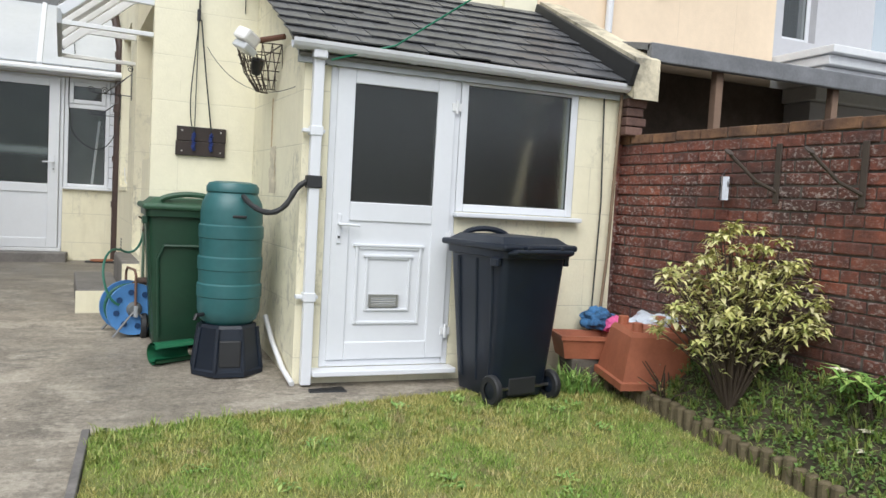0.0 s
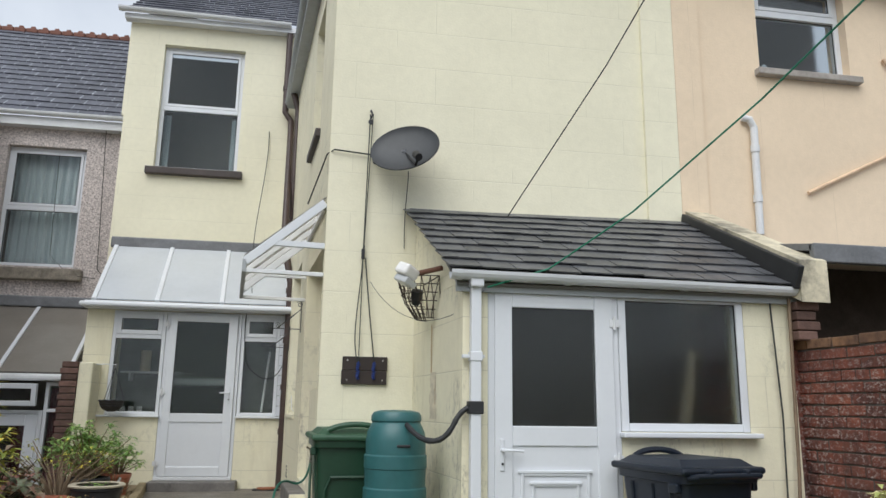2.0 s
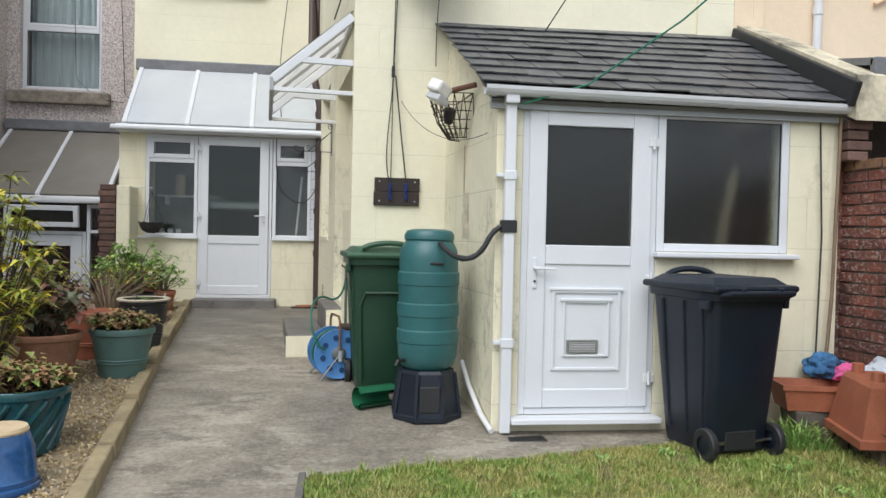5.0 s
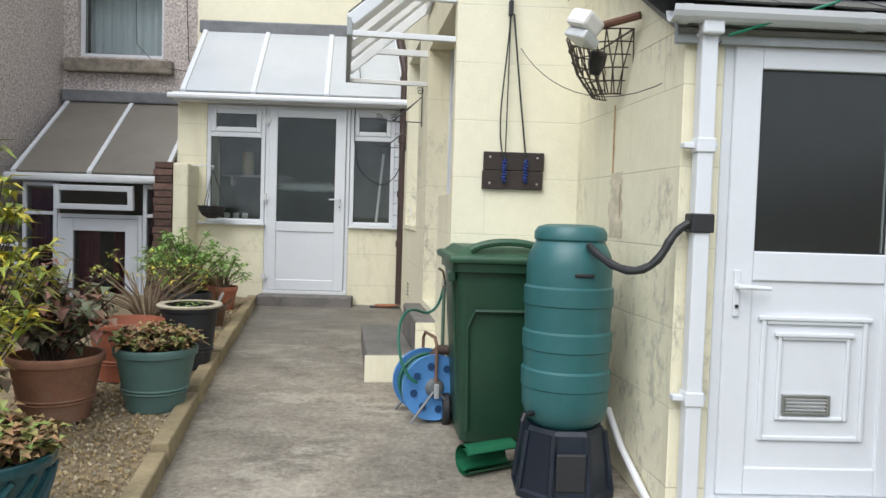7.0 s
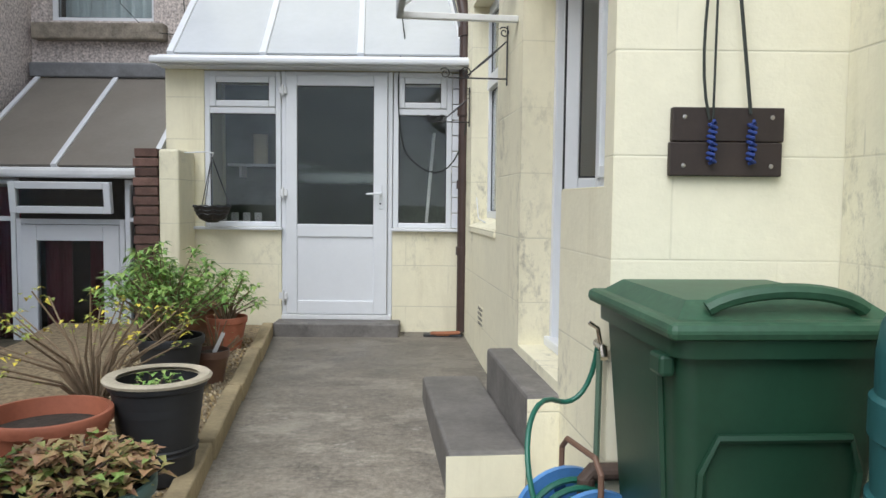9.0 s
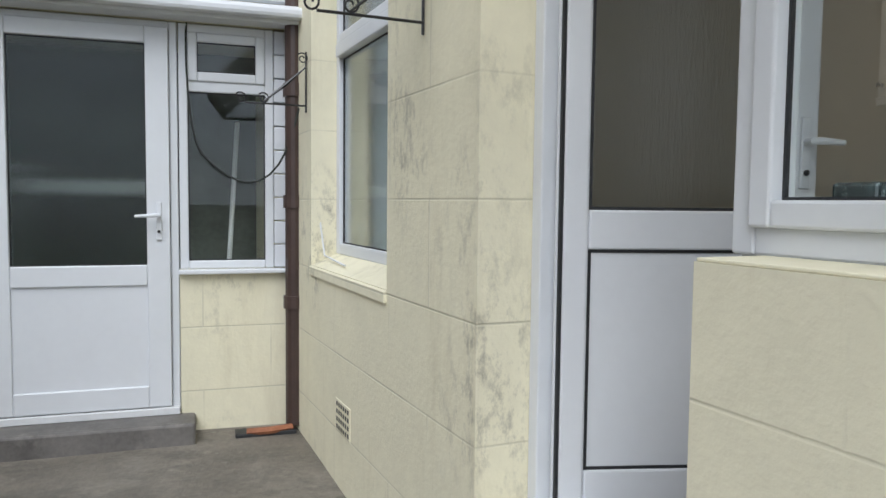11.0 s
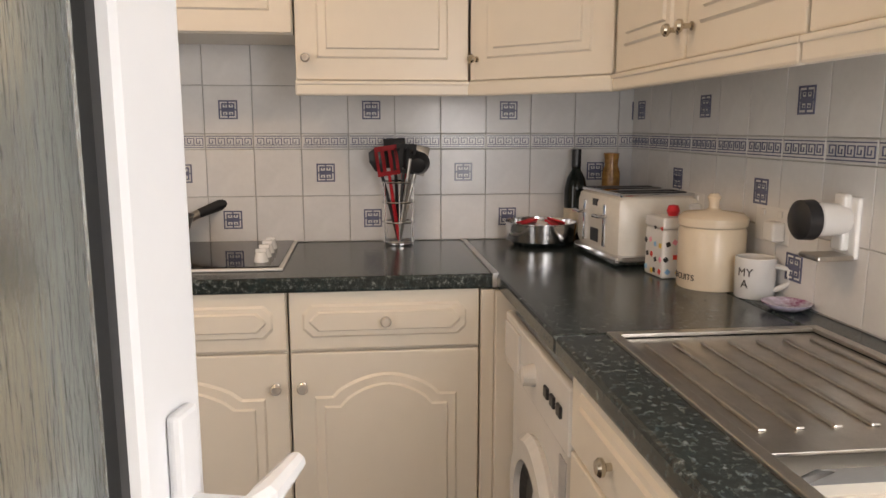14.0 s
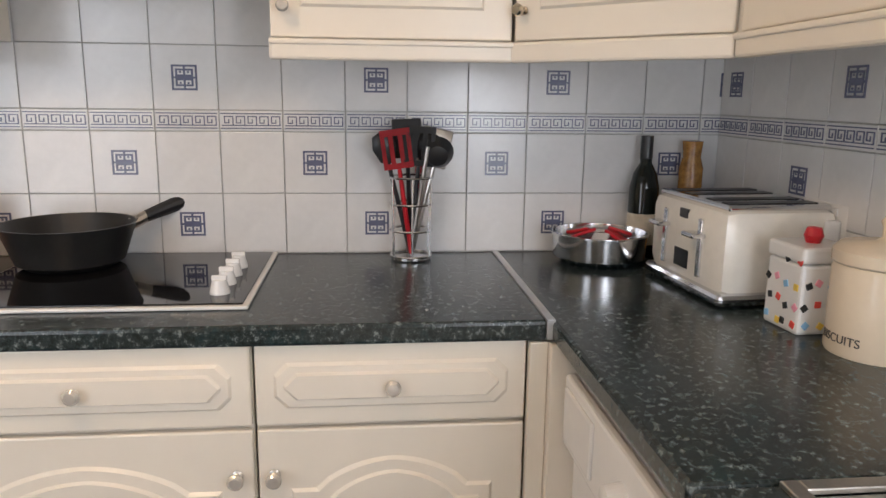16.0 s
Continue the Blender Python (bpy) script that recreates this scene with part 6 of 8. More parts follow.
for f in range(2):
    for i in range(14):
        a, z = -0.038 + (i % 4) * 0.025 + rs.uniform(-0.006, 0.006), 0.014 + (i // 4) * 0.037 + rs.uniform(-0.006, 0.006)
        mm = pose(a, 0.0503, z, 0, rs.uniform(0, 90), 0) if f == 0 else pose(-0.0503, a, z, rs.uniform(0, 90), 0, 0)
        part("sweet_dot", B(-0.006, 0.006, -0.0015, 0.0015, -0.006, 0.006, 0.0012) if f == 0 else B(-0.0015, 0.0015, -0.006, 0.006, -0.006, 0.006, 0.0012), SW[i % 6], cb, m=mm)


def lettering(name, text, m, size, material, parent, bend=0.0):
    cu_ = bpy.data.curves.new(name, "FONT")
    cu_.body, cu_.size, cu_.align_x, cu_.extrude = text, size, "CENTER", 0.0004
    tmp = bpy.data.objects.new(name, cu_)
    me = bpy.data.meshes.new_from_object(tmp)
    bpy.data.objects.remove(tmp)
    if bend:
        for v in me.vertices:
            a = v.co.x / bend
            v.co = (bend * math.sin(a), v.co.y, v.co.z + bend * math.cos(a) - bend)
    me.materials.append(material)
    o = new(name, me)
    o.parent, o.matrix_basis = parent, m
    return o


M_INK = mat("dark_print", (0.06, 0.05, 0.045), 0.6)
jr = thing("biscuit_jar", pose(2.085, 0.270, WT), "cream lidded jar with dark lettering", "jar")
part("body", L([(0, 0), (0.076, 0), (0.078, 0.006), (0.078, 0.14), (0.075, 0.146), (0, 0.146)], 36), M_CREAMCHINA, jr, smooth=True)
lid = part("lid", L([(0.077, 0.147), (0.08, 0.15), (0.08, 0.168), (0.07, 0.178), (0.02, 0.184), (0.012, 0.19), (0.012, 0.205), (0.016, 0.215), (0.01, 0.224), (0, 0.224)], 36), M_CREAMCHINA, jr, smooth=True)
lettering("lettering", "BISCUITS", pose(0, 0, 0.022, 0, 0, 188) @ pose(0, -0.0788, 0, 90, 0, 0), 0.02, M_INK, jr, 0.0788)
mg = thing("mug", pose(1.962, 0.225, WT), "white mug with black lettering", "mug")
part("body", L([(0, 0), (0.04, 0), (0.043, 0.004), (0.044, 0.09), (0.042, 0.092), (0.040, 0.09), (0.039, 0.008), (0, 0.006)], 32), M_WHITE, mg, smooth=True)
part("handle", T([(-0.03, -0.03, 0.075), (-0.05, -0.05, 0.07), (-0.053, -0.053, 0.04), (-0.03, -0.03, 0.02)], 0.006, 8), M_WHITE, mg)
lettering("lettering", "MY", pose(0, 0, 0.052, 0, 0, 212) @ pose(0, -0.0446, 0, 90, 0, 0), 0.026, M_INK, mg, 0.0446)
lettering("lettering", "A", pose(0, 0, 0.026, 0, 0, 212) @ pose(0, -0.0446, 0, 90, 0, 0), 0.026, M_INK, mg, 0.0446)
di = thing("trinket_dish", pose(1.832, 0.225, WT), "small oval dish painted with purple flowers", "dish")
part("dish", L([(0, 0.004), (0.03, 0.003), (0.048, 0.014), (0.05, 0.018), (0.045, 0.016), (0.028, 0.008), (0, 0.007)], 28), mat("painted_dish", (0.55, 0.5, 0.62), 0.2, var=0.5, scale=40, dirt=(0.25, 0.03, 0.12), dirt_at=0.52), di, smooth=True)
op = thing("wall_can_opener", pose(1.725, 0.172, 1.495), "white wall-mounted can opener with black round head", "can opener")
part("mount", B(-0.035, 0.030, 0.0, 0.014, -0.065, 0.055, 0.006), M_WHITE, op)
part("body", L([(0, 0.012), (0.026, 0.012), (0.030, 0.02), (0.034, 0.075), (0.030, 0.08), (0, 0.08)], 28, pose(0, 0, 0.01, -90, 0, 0)), M_WHITE, op, smooth=True)
part("bracket", B(-0.018, 0.018, 0.012, 0.03, -0.05, 0.06, 0.006), M_WHITE, op)
part("head", L([(0, 0.114), (0.030, 0.113), (0.038, 0.107), (0.039, 0.082), (0.034, 0.079), (0, 0.079)], 32, pose(0, 0, 0.01, -90, 0, 0)), M_BLACK, op, "black round head", smooth=True)
part("tray", B(-0.035, 0.03, 0.012, 0.085, -0.066, -0.056, 0.003), M_STEEL, op)
for x in (2.40, 1.99):
    so = thing("wall_socket", pose(x, 0.165, 1.46), "white double plug socket on the tiles", "socket", "sockets")
    part("plate", B(-0.073, 0.073, 0.0, 0.012, -0.043, 0.043, 0.004), M_WHITE, so)
    for sx in (-0.035, 0.035):
        part("switch", B(sx - 0.008, sx + 0.008, 0.012, 0.016, 0.018, 0.034, 0.002), M_WHITE, so)
    part("plug", B(-0.06, -0.015, 0.012, 0.045, -0.032, 0.012, 0.006), M_WHITE, so)
jj = thing("storage_jar", pose(2.80, 2.04, WT) @ Matrix.Diagonal((1.4, 1.4, 1.3, 1)), "small patterned storage jar beside the hob", "jar")
part("body", L([(0, 0), (0.04, 0), (0.042, 0.01), (0.042, 0.09), (0, 0.09)], 24), mat("patterned_jar", (0.6, 0.3, 0.18), 0.3, var=0.6, scale=30), jj)
part("lid", L([(0.043, 0.091), (0.043, 0.115), (0, 0.118)], 24), M_WHITE, jj)
daylight("window_daylight", SIDE @ pose(0.32, 0.42, 1.75, 0, -90, 0), 1.0, 0.45, 1.6)
daylight("passage_window_daylight", SIDE @ pose(0.46, 2.79, 1.75, 0, -90, 0), 1.5, 1.0, 2.4)


# ---- slates of the lean-to ----
sl = thing("slate_roof", SH, "dark slates laid in courses on the lean-to", "roof", kind="structure")
a0, b0 = Vector((0.88, -1.56, 1.99)), Vector((3.36, -1.56, 1.97))
c0, d0 = Vector((3.36, -0.02, 2.83)), Vector((0.745, -0.02, 2.79))
nrm = (b0 - a0).cross(d0 - a0).normalized()
rnd = random.Random(11)
NR, NC = 9, 11
for j in range(NR):
    shift = 0.5 * (j % 2) + rnd.uniform(-0.06, 0.06)
    for i in range(-1, NC):
        s0, s1 = max(0, (i + shift) / NC + 0.0012), min(1, (i + 1 + shift) / NC - 0.0012)
        if s1 - s0 < 0.01:
            continue
        P = lambda s, t: a0.lerp(b0, s).lerp(d0.lerp(c0, s), t)
        t0, t1 = j / NR + rnd.uniform(-0.004, 0.004), min(1.0, (j + 1.25) / NR)
        k0, k1 = 0.020 + rnd.uniform(0, 0.007), 0.004
        top = [P(s0, t0) + nrm * k0, P(s1, t0) + nrm * (k0 + rnd.uniform(-0.003, 0.003)), P(s1, t1) + nrm * k1, P(s0, t1) + nrm * k1]
        bm = bmesh.new()
        v = [bm.verts.new(q) for q in top] + [bm.verts.new(q - nrm * 0.009) for q in top]
        for f in ((0, 1, 2, 3), (7, 6, 5, 4), (0, 4, 5, 1), (1, 5, 6, 2), (2, 6, 7, 3), (3, 7, 4, 0)):
            bm.faces.new([v[q] for q in f])
        part("slate", bm, M_SLATE, sl)

# ---- wheelie bins ----
def wheelie_bin(m, body_mat, lid_mat, label, panel=False):
    """Wheels, axle and handle are at the back, -y; the mouth is 1.0 m high."""
    e = thing("wheelie_bin", m, label, "wheelie bin", "wheelie bins")
    bm = bmesh.new()
    rings = []
    for z, hw, y0, y1, r in ((0.03, 0.215, -0.20, 0.24, 0.05), (0.10, 0.222, -0.225, 0.25, 0.05), (0.55, 0.25, -0.27, 0.29, 0.05), (0.95, 0.275, -0.30, 0.33, 0.05), (0.955, 0.295, -0.33, 0.35, 0.05), (1.0, 0.295, -0.335, 0.355, 0.05)):
        pts = []
        for cx, cy, q in ((hw - r, y1 - r, 0), (-hw + r, y1 - r, 1), (-hw + r, y0 + r, 2), (hw - r, y0 + r, 3)):
            for k in range(4):
                a = q * math.pi / 2 + k * math.pi / 6
                pts.append(bm.verts.new((cx + r * math.cos(a), cy + r * math.sin(a), z)))
        rings.append(pts)
    n = len(rings[0])
    for p, q in zip(rings, rings[1:]):
        for k in range(n):
            bm.faces.new((p[k], p[(k + 1) % n], q[(k + 1) % n], q[k]))
    bm.faces.new(list(reversed(rings[0])))
    part("body", bm, body_mat, e, smooth=True)
    # ribs pressed into the sides
    for sx in (-1, 1):
        for y in (-0.17, 0.0, 0.2) if not panel else (-0.17,):
            part("rib", T([(sx * 0.222, y * 0.85, 0.12), (sx * 0.252, y, 0.55), (sx * 0.277, y * 1.05, 0.93)], 0.012, 6), body_mat, e)
        part("rim_lug", B(sx * 0.295 - 0.02, sx * 0.295 + 0.02, -0.28, -0.20, 0.90, 0.955, 0.01), body_mat, e)
    if panel:
        bmq = bmesh.new()
        tube(bmq, [(-0.185, -0.232, 0.10), (-0.205, -0.285, 0.66), (-0.17, -0.297, 0.75), (0.17, -0.297, 0.75), (0.205, -0.285, 0.66), (0.185, -0.232, 0.10)], 0.012, 6)
        part("pressed_panel", bmq, body_mat, e)
    back = pose(0, 0, 0, 0, 0, 180 if panel else 0)
    bm = bmesh.new()
    box(bm, -0.32, 0.32, -0.355, 0.385, 1.001, 1.045, 0.018)
    rr = []
    for z, hx, y0, y1 in ((1.04, 0.285, -0.30, 0.34), (1.085, 0.235, -0.23, 0.27)):
        rr.append([bm.verts.new(q) for q in ((-hx, y0, z), (hx, y0, z), (hx, y1, z), (-hx, y1, z))])
    for k in range(4):
        bm.faces.new((rr[0][k], rr[0][(k + 1) % 4], rr[1][(k + 1) % 4], rr[1][k]))
    bm.faces.new(rr[1])
    lid = part("lid", bm, lid_mat, e)
    # arched finger grips over the lid edge
    part("lid_grip", T(bez((-0.2, 0.28, 1.07), (-0.12, 0.30, 1.13), (0.12, 0.30, 1.13), (0.2, 0.28, 1.07)), 0.02, 8), lid_mat, lid, m=back)
    part("handle_bar", T([(-0.26, -0.33, 0.985), (-0.24, -0.385, 1.0), (0.24, -0.385, 1.0), (0.26, -0.33, 0.985)], 0.017, 10), body_mat, e, m=back)
    for x in (-0.14, 0.14):
        part("lid_hinge", B(x - 0.02, x + 0.02, -0.395, -0.31, 0.99, 1.035, 0.01), lid_mat, e, m=back)
    part("axle", T([(-0.24, -0.22, 0.10), (0.24, -0.22, 0.10)], 0.012, 8), M_STEEL, e, m=back)
    for sx in (-1, 1):
        w = part("wheel", L([(0.055, -0.022), (0.09, -0.024), (0.1, -0.014), (0.1, 0.014), (0.09, 0.024), (0.055, 0.022)], 28, pose(sx * 0.255, -0.225, 0.10, 0, 90, 0)), M_GASKET, e, "black rubber tyre", m=back, smooth=True)
        part("hub", L([(0, 0.018), (0.03, 0.018), (0.055, 0.012), (0.055, -0.012), (0, -0.018)], 20, pose(sx * 0.255, -0.225, 0.10, 0, 90, 0)), body_mat, w)
    # recess isn't cut; a black block gives its shade
    part("foot_recess", B(-0.12, 0.12, -0.236, -0.2, 0.05, 0.17, 0.01), M_GASKET, e, "black block for the shade in the step recess", m=back)
    return e


M_BINBLACK = mat("black_bin_plastic", (0.008, 0.013, 0.023), 0.40, var=0.25, scale=4, bumps=0.1, bscale=90, dirt=(0.022, 0.024, 0.03), dirt_at=0.68)
M_BINGREEN = mat("green_bin_plastic", (0.014, 0.050, 0.027), 0.42, var=0.2, scale=4, bumps=0.1, bscale=90)
M_LIDGREEN = mat("faded_green_lid", (0.035, 0.095, 0.052), 0.5, var=0.35, scale=5, bumps=0.1, dirt=(0.10, 0.17, 0.11), dirt_at=0.58)
wheelie_bin(pose(2.40, -1.80, GZ(-1.85) + 0.01, 0, 0, 12) @ Matrix.Diagonal((0.95, 0.95, 0.985, 1)), M_BINBLACK, M_BINBLACK, "black wheelie bin with closed lid beside the shed door")
gb = wheelie_bin(pose(0.42, -0.40, GZ(-0.4) - 0.0, 0, 0, 4), M_BINGREEN, M_LIDGREEN, "green wheelie bin with faded lid beside the water butt", True)
st = part("sticker", B(-0.2635, -0.262, -0.16, -0.06, 0.55, 0.72), mat("dark_green_label", (0.015, 0.06, 0.03), 0.4), gb, "council label with white print", m=pose(0, 0, 0, 0, 4, 0))
part("print", ring_bm(-0.155, -0.065, 0.56, 0.71, 0.003, 0.262, 0.2655, 0), M_WHITE, gb, "white printed border", m=pose(0, 0, 0, 0, 4, 0) @ pose(0, 0, 0, 0, 0, 90) @ Matrix.Diagonal((1, 1, 1, 1)))
for k in range(3):
    part("print", B(-0.266, -0.2636, -0.14, -0.085, 0.58 + k * 0.02, 0.588 + k * 0.02), M_WHITE, gb, m=pose(0, 0, 0, 0, 4, 0))

# ---- water butt ----
M_BUTT = mat("teal_butt_plastic", (0.030, 0.118, 0.122), 0.38, var=0.15, scale=3, bumps=0.05, dirt=(0.045, 0.15, 0.155), dirt_at=0.62)
wb = thing("water_butt", pose(0.69, -1.03, GZ(-1.0) - 0.01), "teal ribbed plastic water butt with a lid", "water butt")
prof = [(0, 0.33), (0.15, 0.33), (0.185, 0.36), (0.205, 0.42), (0.207, 0.50)]
for z in (0.51, 0.69, 0.90):
    prof += [(0.207, z), (0.213, z + 0.006), (0.213, z + 0.085), (0.203, z + 0.095)]
prof += [(0.203, 1.08), (0.195, 1.14), (0.165, 1.20), (0.155, 1.21), (0, 1.21)]
part("barrel", L(prof, 48), M_BUTT, wb, smooth=True)
part("lid", L([(0.165, 1.205), (0.172, 1.212), (0.172, 1.245), (0.155, 1.27), (0.11, 1.282), (0, 1.285)], 48), M_BUTT, wb, smooth=True)
part("neck", L([(0.158, 1.195), (0.163, 1.2), (0.163, 1.21), (0.15, 1.212)], 40), M_BUTT, wb)
# no slot is cut: a black bar shows its shaded inside
part("hand_grip", B(-0.015, 0.075, -0.212, -0.19, 1.045, 1.062, 0.005), M_BLACK, wb, "black bar for the shade in the finger slot") 
part("tap", T([(-0.17, -0.12, 0.40), (-0.215, -0.155, 0.40), (-0.225, -0.16, 0.37)], 0.014, 10), M_BLACK, wb, "black plastic tap")
bs = thing("butt_stand", pose(0.69, -1.03, GZ(-1.0) - 0.01), "black plastic octagonal water butt stand", "stand")
bm = bmesh.new()
lathe(bm, [(0.25, 0.0), (0.25, 0.03), (0.235, 0.04), (0.20, 0.31), (0.185, 0.33), (0, 0.33)], 8, pose(0, 0, 0, 0, 0, 22.5))
part("body", bm, M_BINBLACK, bs)
for k in range(8):
    a = k * math.pi / 4
    part("buttress", T([(0.235 * math.cos(a + 0.39), 0.235 * math.sin(a + 0.39), 0.03), (0.195 * math.cos(a + 0.39), 0.195 * math.sin(a + 0.39), 0.31)], 0.018, 6), M_BINBLACK, bs)
# black block on the front paints the shade of the stand's opening
part("recess", B(-0.07, 0.07, -0.222, -0.20, 0.06, 0.24, 0.01), M_GASKET, bs)
hz = GZ(-1.0)
part_pts = bez((0.74, -1.21, 0.905), (0.80, -1.42, 0.80), (0.92, -1.45, 0.76), (1.0, -1.46, 0.90), 10) + bez((1.0, -1.46, 0.90), (1.03, -1.46, 0.97), (1.06, -1.46, 1.0), (1.10, -1.46, 1.02), 5)[1:]
bm = bmesh.new()
tube(bm, part_pts, [0.017 + 0.0025 * (i % 2) for i in range(len(part_pts))], 10)
tagged(part("hose", bm, M_GASKET), "black ribbed overflow hose from drainpipe to butt", "hose")

# ---- hose reel, standpipe, green mat ----
M_BLUE = mat("blue_plastic", (0.10, 0.27, 0.58), 0.35, var=0.15, scale=5)
hr = thing("hose_reel", pose(0.05, -0.12, GZ(-0.1), 0, 0, 16), "blue plastic hose reel on a tube frame", "hose reel")
for y in (-0.11, 0.11):
    bm = bmesh.new()
    lathe(bm, [(0.05, -0.008), (0.185, -0.008), (0.195, -0.012), (0.195, 0.012), (0.185, 0.008), (0.05, 0.008), (0.05, -0.008)], 36, pose(0, y, 0.205, 90))
    fl_ = part("flange", bm, M_BLUE, hr, smooth=True)
    # dark discs on the flange paint the shade of its round cutouts
    for k in range(8):
        a = k * math.pi / 4 + 0.2
        part("cutout_shade", L([(0, 0), (0.022, 0), (0.022, 0.003), (0, 0.003)], 12, pose(0.13 * math.cos(a), y - 0.0125, 0.205 + 0.13 * math.sin(a), 90)), mat("shadow_blue", (0.012, 0.05, 0.14), 0.6), fl_)
part("drum", L([(0.09, -0.1), (0.09, 0.1)], 28, pose(0, 0, 0.205, 90)), M_BLUE, hr)
part("hub", L([(0, 0.035), (0.04, 0.03), (0.058, 0.0), (0.058, -0.01)], 20, pose(0, -0.12, 0.205, 90)), mat("grey_hub", (0.12, 0.13, 0.13), 0.5), hr, "grey hub")
part("crank", B(-0.014, 0.014, -0.175, -0.15, 0.15, 0.235, 0.006), M_GUT_GREY, hr)
M_TUBE = mat("grey_tube", (0.22, 0.22, 0.22), 0.4, 0.5)
for y in (-0.145, 0.145):
    part("leg", T([(-0.16, y * 1.2, 0.012), (0, y, 0.205), (0.16, y * 1.2, 0.012)], 0.01, 8), M_TUBE, hr)
part("carry_handle", T([(0, -0.145, 0.205), (0.0, -0.14, 0.46), (0.0, -0.1, 0.5), (0.0, 0.1, 0.5), (0.0, 0.14, 0.46), (0, 0.145, 0.205)], 0.01, 8), mat("rusty_tube", (0.16, 0.09, 0.06), 0.6), hr)
for k in range(4):
    part("hose_coil", T([((0.13 + 0.012 * k) * math.cos(q), -0.07 + 0.045 * k, 0.205 + (0.13 + 0.012 * k) * math.sin(q)) for q in (i * 2 * math.pi / 28 for i in range(29))], 0.011, 6), mat("green_hose", (0.02, 0.13, 0.085), 0.4), hr)
tagged(part("garden_hose", T(bez((-0.02, -0.30, 0.05), (-0.16, -0.35, 0.10), (-0.20, -0.2, 0.55), (-0.0, 0.02, 0.42), 16) + bez((-0.0, 0.02, 0.42), (0.06, 0.05, 0.40), (0.12, 0.06, 0.45), (0.13, 0.03, 0.62), 8)[1:], 0.009, 8), mat("green_hose_run", (0.02, 0.13, 0.085), 0.4)), "green garden hose from tap to reel", "hose")
spp = thing("garden_tap", pose(0.13, 0.0, 0.0), "brass garden tap on a copper pipe", "tap")
part("pipe", T([(0, 0.03, -0.2), (0, 0.0, 0.6)], 0.011, 8), mat("green_copper", (0.10, 0.16, 0.11), 0.5), spp)
part("body", T([(0, 0.05, 0.62), (0, -0.05, 0.62), (0, -0.075, 0.59)], 0.014, 10), M_BRASS, spp)
part("lever", T([(0, -0.01, 0.63), (-0.01, -0.01, 0.68), (-0.04, -0.01, 0.70)], 0.008, 8), M_BRASS, spp)
down_pipe("waste_pipe", [(0.30, -0.04, 0.20), (0.10, -0.05, 0.20), (0.08, -0.06, 0.18), (0.10, -0.06, -0.2)], 0.03, mat("brown_iron", (0.09, 0.06, 0.045), 0.7, var=0.3), "rusty brown waste pipe at the wing corner")
bm = bmesh.new()
for j in range(2):
    rr = 0.055 + 0.02 * j
    n = 18
    A = [bm.verts.new((rr * math.cos(0.6 + i * 0.30), -0.14, 0.075 + rr * math.sin(0.6 + i * 0.30))) for i in range(n)]
    C = [bm.verts.new((rr * math.cos(0.6 + i * 0.30) * 0.9, 0.15, 0.075 + rr * math.sin(0.6 + i * 0.30))) for i in range(n)]
    for i in range(n - 1):
        bm.faces.new((A[i], A[i + 1], C[i + 1], C[i]))
tagged(part("rolled_mat", bm, mat("green_plastic_sheet", (0.015, 0.12, 0.055), 0.4, var=0.2), m=pose(0.34, -0.86, GZ(-0.86) - 0.0, 0, 0, -62), smooth=True), "rolled green plastic mat on the concrete", "mat")

# ---- satellite dish, cleat board, ropes ----
sd = thing("satellite_dish", pose(0.80, -0.25, 3.15), "dark grey satellite dish on a wall bracket", "satellite dish")
M_DISH = mat("grey_dish", (0.045, 0.048, 0.052), 0.5, var=0.15)
bm = bmesh.new()
lathe(bm, [(0.0, 0.0), (0.12, 0.006), (0.22, 0.022), (0.30, 0.045), (0.305, 0.05), (0.305, 0.04), (0.22, 0.014), (0.0, -0.008)], 40, pose(0, 0, 0, 68, 0, -25) @ Matrix.Diagonal((1.0, 0.80, 1, 1)))
part("reflector", bm, M_DISH, sd, smooth=True)
part("arm", T([(0.0, 0.0, -0.02), (0.06, -0.2, -0.18), (0.075, -0.26, -0.13)], 0.012, 8), M_BLACK, sd)
part("receiver", T([(0.075, -0.27, -0.14), (0.055, -0.20, -0.09)], 0.032, 12), M_BLACK, sd, "black receiver head")
part("wall_bracket", T([(0, 0.0, 0), (-0.1, 0.1, -0.02), (-0.25, 0.25, -0.03)], 0.02, 8), M_LEAD, sd)
cl = thing("cleat_board", pose(0.345, -0.03, 1.2), "dark stained board with rope cleats on the wall", "board")
M_BOARD = mat("dark_stained_board", (0.028, 0.018, 0.014), 0.6, var=0.3)
part("plank", B(0.0, 0.37, 0.0, 0.028, 0.11, 0.222, 0.004), M_BOARD, cl)
part("plank", B(-0.006, 0.366, 0.0, 0.028, -0.004, 0.108, 0.004), M_BOARD, cl)
for x, z in ((0.04, 0.19), (0.33, 0.19), (0.04, 0.03), (0.33, 0.03)):
    part("screw", L([(0, 0.003), (0.007, 0.002), (0.008, 0)], 10, pose(x, 0, z, 90)), M_STEEL, cl)
M_ROPE = mat("blue_rope", (0.02, 0.045, 0.20), 0.8)
for x in (0.125, 0.255):
    pts = [(0.013 * math.sin(i * 1.9) + x, -0.02 - 0.012 * math.cos(i * 1.9), 0.175 - i * 0.0055) for i in range(26)]
    part("wound_rope", T(pts, 0.006, 6), M_ROPE, cl, "blue wound rope")
M_CORD = mat("dark_cord", (0.03, 0.035, 0.03), 0.8)
def cord(name, pts, r, label, material=None, cat="cord"):
    return tagged(part(name, T(pts, r, 6), material or M_CORD), label, cat)


